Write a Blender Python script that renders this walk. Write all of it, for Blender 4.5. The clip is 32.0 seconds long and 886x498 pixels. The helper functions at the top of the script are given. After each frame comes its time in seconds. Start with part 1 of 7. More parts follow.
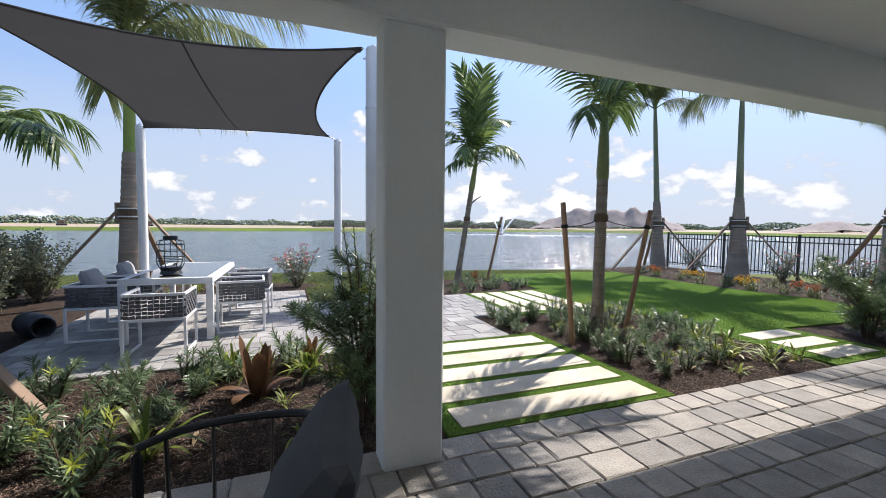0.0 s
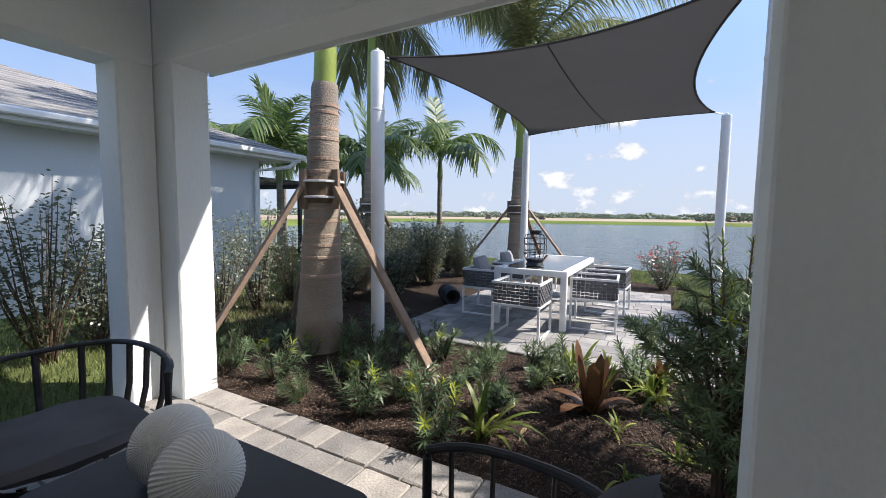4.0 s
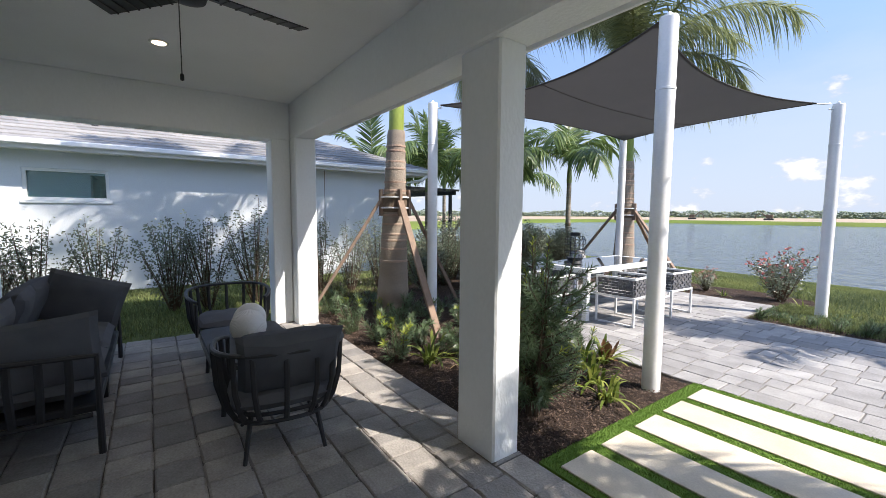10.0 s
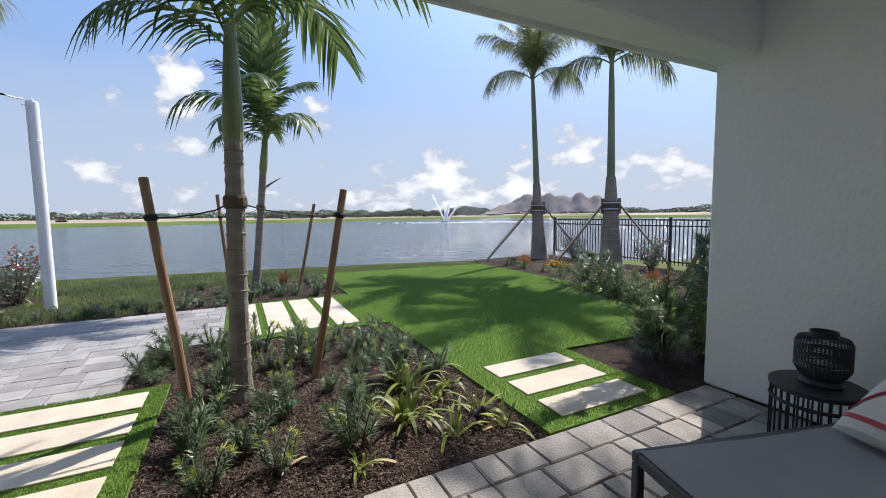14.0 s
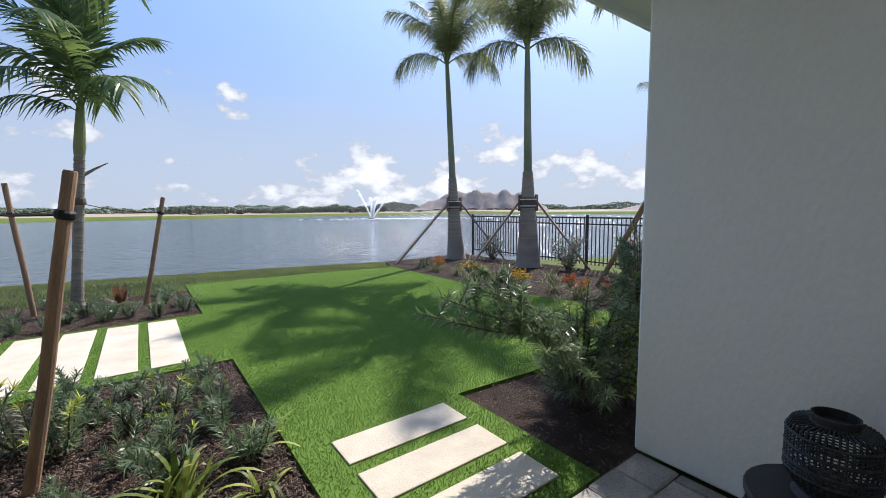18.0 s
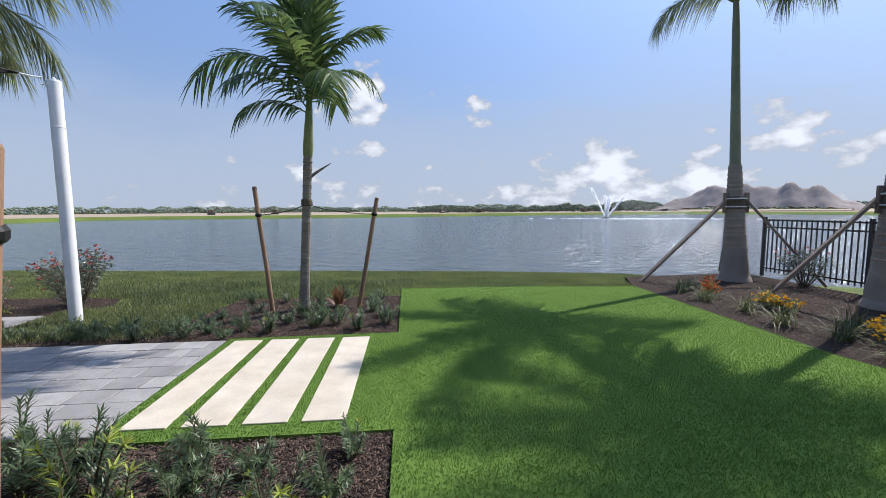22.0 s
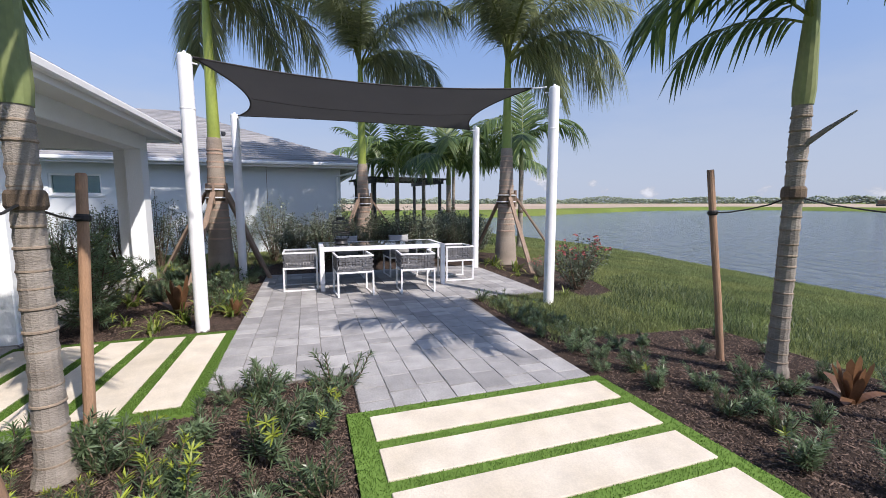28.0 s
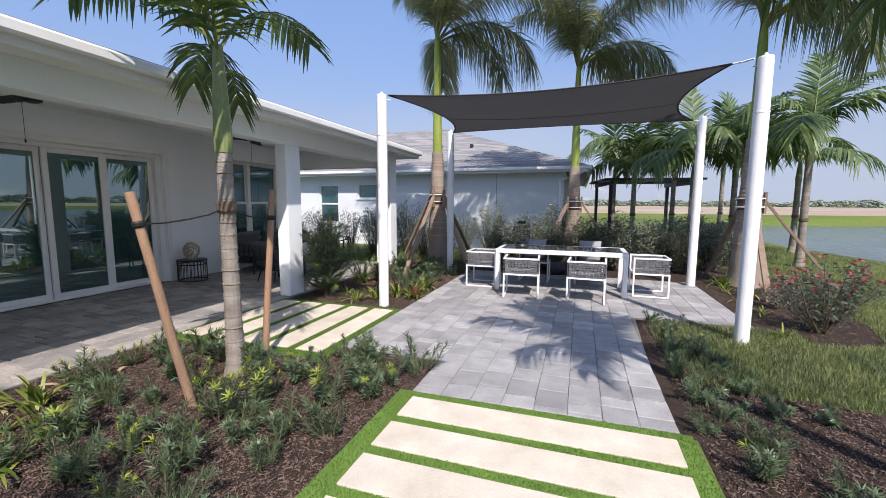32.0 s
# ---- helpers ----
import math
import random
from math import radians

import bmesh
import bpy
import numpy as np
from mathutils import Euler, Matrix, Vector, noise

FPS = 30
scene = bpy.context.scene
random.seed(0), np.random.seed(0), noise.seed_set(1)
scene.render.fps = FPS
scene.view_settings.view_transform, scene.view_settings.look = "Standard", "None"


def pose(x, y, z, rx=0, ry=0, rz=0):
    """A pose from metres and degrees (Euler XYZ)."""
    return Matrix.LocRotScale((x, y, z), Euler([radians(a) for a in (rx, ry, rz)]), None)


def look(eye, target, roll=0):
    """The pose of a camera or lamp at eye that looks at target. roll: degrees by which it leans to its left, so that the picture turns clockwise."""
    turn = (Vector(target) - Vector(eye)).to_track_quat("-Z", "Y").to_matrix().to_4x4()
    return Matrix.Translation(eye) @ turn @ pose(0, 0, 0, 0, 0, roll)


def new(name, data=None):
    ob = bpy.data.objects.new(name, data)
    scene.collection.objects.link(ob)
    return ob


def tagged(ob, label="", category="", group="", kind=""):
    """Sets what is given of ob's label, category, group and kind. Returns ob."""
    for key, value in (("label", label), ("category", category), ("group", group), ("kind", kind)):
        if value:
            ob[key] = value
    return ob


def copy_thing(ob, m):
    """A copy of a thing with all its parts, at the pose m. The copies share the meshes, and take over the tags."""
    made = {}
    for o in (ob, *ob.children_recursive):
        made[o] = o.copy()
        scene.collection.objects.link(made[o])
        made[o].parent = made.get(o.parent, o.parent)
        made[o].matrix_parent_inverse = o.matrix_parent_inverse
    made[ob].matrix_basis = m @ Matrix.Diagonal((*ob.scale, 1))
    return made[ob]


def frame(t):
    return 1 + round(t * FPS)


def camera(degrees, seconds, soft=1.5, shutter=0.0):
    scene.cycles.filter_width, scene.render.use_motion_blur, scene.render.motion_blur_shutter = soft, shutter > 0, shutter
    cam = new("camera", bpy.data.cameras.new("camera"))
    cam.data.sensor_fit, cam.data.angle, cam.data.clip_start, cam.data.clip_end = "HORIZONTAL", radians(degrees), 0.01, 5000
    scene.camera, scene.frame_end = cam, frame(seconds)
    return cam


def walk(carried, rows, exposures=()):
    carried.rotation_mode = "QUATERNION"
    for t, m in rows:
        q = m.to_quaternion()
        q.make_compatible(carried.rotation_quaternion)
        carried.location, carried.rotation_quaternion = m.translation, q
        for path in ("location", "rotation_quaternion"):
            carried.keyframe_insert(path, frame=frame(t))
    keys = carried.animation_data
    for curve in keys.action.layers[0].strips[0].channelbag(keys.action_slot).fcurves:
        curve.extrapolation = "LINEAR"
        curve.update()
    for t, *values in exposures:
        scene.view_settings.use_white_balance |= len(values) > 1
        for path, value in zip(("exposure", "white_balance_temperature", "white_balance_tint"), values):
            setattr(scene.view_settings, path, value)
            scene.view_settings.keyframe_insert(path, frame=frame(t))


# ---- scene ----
cam = camera(94.5, 32.0, soft=0.85)
PATH = [
    (0, (0.084, -0.069, 1.377), (0.791, 1.799, 1.266), 0.6),
    (0.5, (0.069, -0.037, 1.367), (0.639, 1.876, 1.246), 0.7),
    (1, (0.058, 0.015, 1.362), (0.465, 1.968, 1.228), 0.7),
    (1.5, (0.054, 0.105, 1.36), (0.272, 2.088, 1.219), 0.7),
    (2, (0.057, 0.206, 1.377), (0.064, 2.2, 1.228), 0.8),
    (2.5, (0.074, 0.279, 1.377), (-0.154, 2.26, 1.226), 0.8),
    (3, (0.113, 0.319, 1.383), (-0.353, 2.258, 1.226), 0.7),
    (3.5, (0.185, 0.373, 1.402), (-0.524, 2.236, 1.239), 0.8),
    (4, (0.27, 0.391, 1.408), (-0.683, 2.142, 1.246), 0.7),
    (4.5, (0.375, 0.378, 1.412), (-0.79, 1.995, 1.246), 0.7),
    (6.5, (1.13, 0.296, 1.421), (-0.641, 1.212, 1.259), 0.5),
    (7, (1.313, 0.333, 1.441), (-0.521, 1.114, 1.276), 0.6),
    (7.5, (1.51, 0.349, 1.457), (-0.362, 1.032, 1.291), 0.5),
    (8, (1.736, 0.357, 1.473), (-0.157, 0.98, 1.303), 0.5),
    (8.5, (1.972, 0.395, 1.496), (0.082, 1.025, 1.321), 0.4),
    (9, (2.197, 0.426, 1.515), (0.348, 1.167, 1.336), 0.5),
    (9.5, (2.431, 0.463, 1.522), (0.665, 1.386, 1.345), 0.5),
    (10, (2.652, 0.504, 1.488), (1.033, 1.666, 1.32), 0.4),
    (10.5, (2.802, 0.513, 1.459), (1.42, 1.951, 1.305), 0.2),
    (11, (2.915, 0.539, 1.42), (1.845, 2.223, 1.277), -0.1),
    (11.5, (3.009, 0.552, 1.404), (2.306, 2.42, 1.261), -0.2),
    (12, (3.111, 0.558, 1.403), (2.791, 2.527, 1.259), -0.2),
    (12.5, (3.238, 0.575, 1.408), (3.287, 2.569, 1.26), -0.4),
    (13, (3.367, 0.552, 1.408), (3.751, 2.509, 1.256), -0.5),
    (13.5, (3.504, 0.508, 1.401), (4.168, 2.388, 1.24), -0.6),
    (14, (3.658, 0.44, 1.389), (4.55, 2.223, 1.22), -0.7),
    (14.5, (3.812, 0.382, 1.401), (4.877, 2.065, 1.213), -0.7),
    (15, (3.96, 0.384, 1.405), (5.138, 1.987, 1.204), -0.9),
    (17.5, (4.611, 0.995, 1.401), (5.854, 2.551, 1.211), -0.6),
    (18, (4.742, 1.209, 1.400), (5.923, 2.812, 1.209), -0.5),
    (18.5, (4.833, 1.409, 1.398), (5.937, 3.066, 1.204), -0.5),
    (19, (4.911, 1.600, 1.418), (5.928, 3.311, 1.223), -0.5),
    (19.5, (5.002, 1.804, 1.431), (5.915, 3.574, 1.234), -0.5),
    (20, (5.111, 1.997, 1.439), (5.906, 3.822, 1.241), -0.5),
    (20.5, (5.199, 2.232, 1.438), (5.867, 4.107, 1.242), -0.5),
    (21, (5.29, 2.451, 1.439), (5.814, 4.371, 1.244), -0.4),
    (21.5, (5.383, 2.67, 1.432), (5.742, 4.628, 1.24), -0.3),
    (22, (5.479, 2.868, 1.439), (5.653, 4.852, 1.251), -0.4),
    (22.5, (5.558, 3.059, 1.444), (5.531, 5.05, 1.258), -0.4),
    (23, (5.641, 3.228, 1.466), (5.397, 5.205, 1.283), -0.4),
    (23.5, (5.704, 3.377, 1.489), (5.232, 5.312, 1.313), -0.3),
    (24, (5.734, 3.533, 1.528), (5.034, 5.398, 1.348), -0.1),
    (24.5, (5.802, 3.681, 1.544), (4.872, 5.442, 1.363), 0.0),
    (25, (5.906, 3.866, 1.542), (4.753, 5.491, 1.36), 0.0),
    (25.5, (6.026, 4.081, 1.516), (4.675, 5.545, 1.333), 0.0),
    (26, (6.159, 4.317, 1.496), (4.639, 5.604, 1.315), -0.0),
    (26.5, (6.237, 4.551, 1.481), (4.586, 5.664, 1.292), -0.0),
    (28.5, (6.28, 5.506, 1.499), (4.349, 5.97, 1.264), 0.1),
    (29, (6.29, 5.73, 1.514), (4.329, 6.038, 1.273), 0.3),
    (29.5, (6.271, 5.958, 1.522), (4.292, 6.105, 1.274), 0.4),
    (30, (6.257, 6.176, 1.526), (4.272, 6.174, 1.278), 0.3),
    (30.5, (6.225, 6.332, 1.546), (4.245, 6.184, 1.3), 0.4),
    (31, (6.248, 6.515, 1.551), (4.287, 6.209, 1.306), 0.6),
    (31.5, (6.304, 6.689, 1.551), (4.374, 6.219, 1.319), 0.7),
    (32, (6.448, 6.85, 1.544), (4.563, 6.219, 1.322), 0.3),
]
EXPOSURES = [(0.0, 1.25, 6500, 14), (4.0, 1.3, 6500, 14), (6.5, 1.75, 6620, 14), (8.2, 2.05, 6620, 14), (9.5, 1.7, 6620, 14), (10.5, 1.22, 6500, 14), (13.0, 0.9, 6400, 14), (15.0, 1.18, 6400, 14), (19.0, 1.0, 6300, 14), (22.0, 0.86, 6250, 14), (26.0, 0.9, 6380, 17), (32.0, 0.98, 6420, 18)]
walk(cam, [(t, look(eye, target, roll)) for t, eye, target, roll in PATH], EXPOSURES)

# ---- light: afternoon sun over the lake side, blue sky with cumulus near the horizon ----
SUN_AZ, SUN_EL = 30.0, 47.0          # degrees from +x towards +y, and above the horizon
sun_dir = Vector((math.cos(radians(SUN_AZ)) * math.cos(radians(SUN_EL)), math.sin(radians(SUN_AZ)) * math.cos(radians(SUN_EL)), math.sin(radians(SUN_EL))))
sun = new("sun", bpy.data.lights.new("sun", "SUN"))
sun.data.energy, sun.data.angle, sun.data.color = 3.0, radians(0.6), (1.0, 0.935, 0.83)
sun.matrix_world = look(sun_dir * 60, (0, 0, 0))


def direction(az, el):
    return (math.cos(radians(az)) * math.cos(radians(el)), math.sin(radians(az)) * math.cos(radians(el)), math.sin(radians(el)))


def make_world():
    w = bpy.data.worlds.new("sky")
    scene.world = w
    w.use_nodes = True
    nt = w.node_tree
    nt.nodes.clear()
    n, lk = nt.nodes.new, nt.links.new
    out, bg = n("ShaderNodeOutputWorld"), n("ShaderNodeBackground")
    sky = n("ShaderNodeTexSky")
    sky.sky_type, sky.sun_disc = "NISHITA", False
    sky.sun_elevation, sky.sun_rotation = radians(SUN_EL), radians(90 - SUN_AZ)
    sky.air_density, sky.dust_density, sky.ozone_density, sky.altitude = 1.0, 0.6, 2.0, 0
    tc = n("ShaderNodeTexCoord")

    def math_node(op, a, b=None, clamp=False):
        m = n("ShaderNodeMath")
        m.operation, m.use_clamp = op, clamp
        for i, v in enumerate((a, b)):
            if v is not None:
                if isinstance(v, (int, float)):
                    m.inputs[i].default_value = v
                else:
                    lk(v, m.inputs[i])
        return m.outputs[0]

    # stretch heights so that clouds flatten towards the horizon
    mp = n("ShaderNodeMapping")
    mp.inputs["Scale"].default_value = (1, 1, 1.7)
    lk(tc.outputs["Generated"], mp.inputs["Vector"])
    fine, broad = n("ShaderNodeTexNoise"), n("ShaderNodeTexNoise")
    for tex, s, d, r in ((fine, 14.0, 10, 0.54), (broad, 3.1, 3, 0.5)):
        tex.inputs["Scale"].default_value, tex.inputs["Detail"].default_value, tex.inputs["Roughness"].default_value = s, d, r
        lk(mp.outputs[0], tex.inputs["Vector"])
    sep = n("ShaderNodeSeparateXYZ")
    lk(tc.outputs["Generated"], sep.inputs[0])
    z = sep.outputs[2]
    # cumulus: a belt low over the horizon, and a few towers
    belt = n("ShaderNodeMapRange")
    belt.interpolation_type = "SMOOTHSTEP"
    for k, v in ((1, 0.03), (2, 0.22), (3, 0.085), (4, -0.16)):
        belt.inputs[k].default_value = v
    lk(z, belt.inputs[0])
    dens = math_node("ADD", belt.outputs[0], 0.0)
    for az, el, size, gain in CLOUDS:
        dot = n("ShaderNodeVectorMath")
        dot.operation = "DOT_PRODUCT"
        dot.inputs[1].default_value = direction(az, el)
        lk(tc.outputs["Generated"], dot.inputs[0])
        r = n("ShaderNodeMapRange")
        r.interpolation_type = "SMOOTHSTEP"
        r.inputs[1].default_value, r.inputs[2].default_value = math.cos(radians(size)), 1.0
        r.inputs[3].default_value, r.inputs[4].default_value = 0.0, gain
        lk(dot.outputs["Value"], r.inputs[0])
        dens = math_node("ADD", dens, r.outputs[0])
    total = math_node("ADD", math_node("MULTIPLY", fine.outputs[0], 1.1), math_node("MULTIPLY", broad.outputs[0], 0.45))
    total = math_node("ADD", math_node("SUBTRACT", total, 0.125), dens)
    cover = n("ShaderNodeMapRange")
    cover.interpolation_type = "SMOOTHSTEP"
    cover.inputs[1].default_value, cover.inputs[2].default_value = 0.75, 0.88
    lk(total, cover.inputs[0])
    # thin high veil
    veil = n("ShaderNodeTexNoise")
    veil.inputs["Scale"].default_value, veil.inputs["Detail"].default_value, veil.inputs["Roughness"].default_value = 1.6, 6, 0.6
    mp2 = n("ShaderNodeMapping")
    mp2.inputs["Scale"].default_value = (1, 1, 3.2)
    lk(tc.outputs["Generated"], mp2.inputs["Vector"])
    lk(mp2.outputs[0], veil.inputs["Vector"])
    vr = n("ShaderNodeMapRange")
    for k, v in ((1, 0.42), (2, 0.78), (3, 0.0), (4, 0.24)):
        vr.inputs[k].default_value = v
    lk(veil.outputs[0], vr.inputs[0])
    haze = n("ShaderNodeMapRange")
    haze.interpolation_type = "SMOOTHSTEP"
    for k, v in ((1, 0.0), (2, 0.80), (3, 0.92), (4, 0.0)):
        haze.inputs[k].default_value = v
    lk(z, haze.inputs[0])
    thin = math_node("MAXIMUM", vr.outputs[0], haze.outputs[0])
    shade = n("ShaderNodeMapRange")
    for k, v in ((1, 0.78), (2, 1.0), (3, 2.2), (4, 3.9)):
        shade.inputs[k].default_value = v
    lk(total, shade.inputs[0])
    white = n("ShaderNodeMix")
    white.data_type = "RGBA"
    white.inputs[0].default_value = 1.0
    cc = n("ShaderNodeCombineColor")
    lk(math_node("MULTIPLY", shade.outputs[0], 0.94), cc.inputs[0])
    lk(shade.outputs[0], cc.inputs[1])
    lk(math_node("MULTIPLY", shade.outputs[0], 1.08), cc.inputs[2])

    def mix(f, a, b):
        m = n("ShaderNodeMix")
        m.data_type = "RGBA"
        lk(f, m.inputs[0])
        if isinstance(a, tuple):
            m.inputs[6].default_value = a
        else:
            lk(a, m.inputs[6])
        if isinstance(b, tuple):
            m.inputs[7].default_value = b
        else:
            lk(b, m.inputs[7])
        return m.outputs[2]

    height = n("ShaderNodeMapRange")
    height.interpolation_type = "SMOOTHSTEP"
    height.inputs[1].default_value, height.inputs[2].default_value = 0.0, 0.42
    lk(z, height.inputs[0])
    air = mix(height.outputs[0], (1.5, 1.8, 2.3, 1), (0.60, 1.0, 1.9, 1))
    col = mix(thin, sky.outputs[0], air)
    # broad soft bank of bright haze low over the lake
    low = n("ShaderNodeMapRange")
    low.interpolation_type = "SMOOTHSTEP"
    for k, v in ((1, 0.30), (2, 0.06), (3, 0.0), (4, 1.0)):
        low.inputs[k].default_value = v
    lk(math_node("ADD", z, math_node("MULTIPLY", math_node("SUBTRACT", veil.outputs[0], 0.5), -0.55)), low.inputs[0])
    col = mix(math_node("MULTIPLY", low.outputs[0], 0.5), col, (2.0, 2.35, 2.85, 1))
    col = mix(cover.outputs[0], col, cc.outputs[0])
    lk(col, bg.inputs[0])
    bg.inputs[1].default_value = SKY
    lk(bg.outputs[0], out.inputs[0])


SKY = 0.135
# azimuth, height, half-width in degrees, strength
CLOUDS = [(95, 17.5, 3.6, 0.30), (95, 13.5, 4, 0.30), (95.5, 9.5, 4, 0.22), (100, 14.5, 5, 0.26), (97, 6, 6, 0.12), (80, 13, 3.4, 0.30), (47, 9, 4.5, 0.26), (43, 7.5, 4, 0.22), (36.5, 6, 5, 0.22), (65, 8.5, 2.5, 0.2), (62, 4.5, 6, 0.15), (72, 4, 6, 0.12), (28, 6, 6, 0.2), (53, 4.5, 7, 0.16), (125, 9, 22, -0.12), (160, 9, 25, -0.14)]
make_world()


# ---- materials ----
def mat(name, base, rough=0.7, vary=0.15, scale=6.0, fine=60.0, bump=0.15, metal=0.0, spec=0.4, random_by="", random_gain=0.2, trans=0.0, second=None, second_amount=0.5, second_scale=None, coat=0.0, stretch=(1, 1, 1), dist=0.01, sub=0.0):
    """A surface with broad stains, fine grain, relief and variation from piece to piece."""
    m = bpy.data.materials.new(name)
    m.use_nodes = True
    nt = m.node_tree
    n, lk = nt.nodes.new, nt.links.new
    b = nt.nodes["Principled BSDF"]
    b.inputs["Metallic"].default_value = metal
    b.inputs["Specular IOR Level"].default_value = spec
    b.inputs["Coat Weight"].default_value = coat
    tc = n("ShaderNodeTexCoord")
    mp = n("ShaderNodeMapping")
    mp.inputs["Scale"].default_value = stretch
    geo = n("ShaderNodeNewGeometry")
    lk(geo.outputs["Position"] if random_by != "local" else tc.outputs["Object"], mp.inputs[0])
    broad, grain = n("ShaderNodeTexNoise"), n("ShaderNodeTexNoise")
    for tex, s, d in ((broad, scale, 5), (grain, fine, 4)):
        tex.inputs["Scale"].default_value, tex.inputs["Detail"].default_value = s, d
        lk(mp.outputs[0], tex.inputs["Vector"])

    def ranged(src, lo, hi):
        r = n("ShaderNodeMapRange")
        r.inputs[1].default_value, r.inputs[2].default_value = 0.25, 0.75
        r.inputs[3].default_value, r.inputs[4].default_value = lo, hi
        lk(src, r.inputs[0])
        return r.outputs[0]

    def times(a, c):
        x = n("ShaderNodeMath")
        x.operation = "MULTIPLY"
        lk(a, x.inputs[0])
        lk(c, x.inputs[1])
        return x.outputs[0]

    gain = times(ranged(broad.outputs[0], 1 - vary, 1 + vary), ranged(grain.outputs[0], 1 - vary * 0.7, 1 + vary * 0.7))
    rand = None
    if random_by == "object":
        rand = n("ShaderNodeObjectInfo").outputs["Random"]
    elif random_by == "island":
        rand = geo.outputs["Random Per Island"]
    if rand is not None:
        r = n("ShaderNodeMapRange")
        r.inputs[3].default_value, r.inputs[4].default_value = 1 - random_gain, 1 + random_gain
        lk(rand, r.inputs[0])
        gain = times(gain, r.outputs[0])
    col = n("ShaderNodeMix")
    col.data_type = "RGBA"
    col.inputs[6].default_value = (*base, 1)
    col.inputs[7].default_value = (*(second or base), 1)
    if second:
        src = rand
        if src is None or second_scale:
            t2 = n("ShaderNodeTexNoise")
            t2.inputs["Scale"].default_value, t2.inputs["Detail"].default_value = second_scale or scale * 0.6, 5
            lk(mp.outputs[0], t2.inputs["Vector"])
            src = ranged(t2.outputs[0], 0, 1)
        k = n("ShaderNodeMath")
        k.operation = "MULTIPLY"
        k.inputs[1].default_value = second_amount
        lk(src, k.inputs[0])
        lk(k.outputs[0], col.inputs[0])
    else:
        col.inputs[0].default_value = 0
    scaled = n("ShaderNodeVectorMath")
    scaled.operation = "SCALE"
    lk(col.outputs[2], scaled.inputs[0])
    lk(gain, scaled.inputs["Scale"])
    lk(scaled.outputs[0], b.inputs["Base Color"])
    lk(ranged(broad.outputs[0], max(0.02, rough - 0.08), min(1, rough + 0.08)), b.inputs["Roughness"])
    if bump:
        bp = n("ShaderNodeBump")
        bp.inputs["Strength"].default_value, bp.inputs["Distance"].default_value = bump, dist
        lk(grain.outputs[0], bp.inputs["Height"])
        lk(bp.outputs[0], b.inputs["Normal"])
    if trans:
        tr, mx = n("ShaderNodeBsdfTranslucent"), n("ShaderNodeMixShader")
        lk(scaled.outputs[0], tr.inputs[0])
        mx.inputs[0].default_value = trans
        lk(b.outputs[0], mx.inputs[1])
        lk(tr.outputs[0], mx.inputs[2])
        lk(mx.outputs[0], nt.nodes["Material Output"].inputs[0])
    return m


stucco = mat("stucco", (0.845, 0.885, 0.90), 0.85, 0.03, 1.2, 42, 0.3, dist=0.012, stretch=(1, 1, 0.55), spec=0.25)
stucco_blue = mat("neighbour_stucco", (0.66, 0.70, 0.725), 0.85, 0.04, 0.8, 40, 0.3, spec=0.25)
trim_paint = mat("trim_paint", (0.80, 0.81, 0.80), 0.5, 0.04, 3, 80, 0.05)
ceiling_paint = mat("ceiling_paint", (0.86, 0.885, 0.89), 0.8, 0.03, 1.5, 70, 0.12, spec=0.25)
white_metal = mat("white_metal", (0.78, 0.79, 0.80), 0.35, 0.04, 4, 120, 0.03, spec=0.5)
post_paint = mat("post_paint", (0.84, 0.85, 0.86), 0.4, 0.05, 5, 50, 0.05, second=(0.6, 0.6, 0.6), second_amount=0.12)
dark_metal = mat("dark_metal", (0.03, 0.032, 0.037), 0.45, 0.15, 9, 140, 0.05)
fence_metal = mat("fence_metal", (0.04, 0.037, 0.04), 0.5, 0.15, 9, 90, 0.05)
charcoal_fabric = mat("charcoal_fabric", (0.125, 0.132, 0.148), 0.95, 0.14, 7, 420, 0.35, spec=0.15, dist=0.004)
pillow_fabric = mat("pillow_fabric", (0.11, 0.117, 0.132), 0.95, 0.14, 7, 420, 0.35, spec=0.15, dist=0.004)
sling_fabric = mat("sling_fabric", (0.32, 0.325, 0.335), 0.85, 0.06, 4, 500, 0.2, spec=0.2, dist=0.003)
rope_weave = mat("rope_weave", (0.13, 0.132, 0.14), 0.9, 0.2, 14, 260, 0.4, random_by="island", random_gain=0.2, dist=0.004)
sail_fabric = mat("sail_fabric", (0.098, 0.097, 0.102), 0.9, 0.07, 2.5, 300, 0.2, spec=0.15, trans=0.2, dist=0.003)
sail_hem = mat("sail_hem", (0.05, 0.046, 0.045), 0.9, 0.08, 5, 300, 0.2)
white_ceramic = mat("white_ceramic", (0.78, 0.77, 0.74), 0.75, 0.06, 7, 120, 0.1)
white_fabric = mat("white_fabric", (0.72, 0.70, 0.66), 0.95, 0.06, 8, 350, 0.5, spec=0.1, dist=0.004)
red_fabric = mat("red_fabric", (0.32, 0.045, 0.06), 0.95, 0.12, 12, 350, 0.4, spec=0.1)
green_fabric = mat("green_fabric", (0.035, 0.075, 0.05), 0.95, 0.12, 12, 350, 0.4, spec=0.1)
rattan_natural = mat("rattan_natural", (0.46, 0.38, 0.29), 0.8, 0.25, 20, 120, 0.2, random_by="island", random_gain=0.25)
paver = mat("paver_stone", (0.28, 0.27, 0.26), 0.85, 0.26, 5, 70, 0.5, random_by="object", random_gain=0.2, second=(0.38, 0.345, 0.30), second_amount=0.6, dist=0.012)
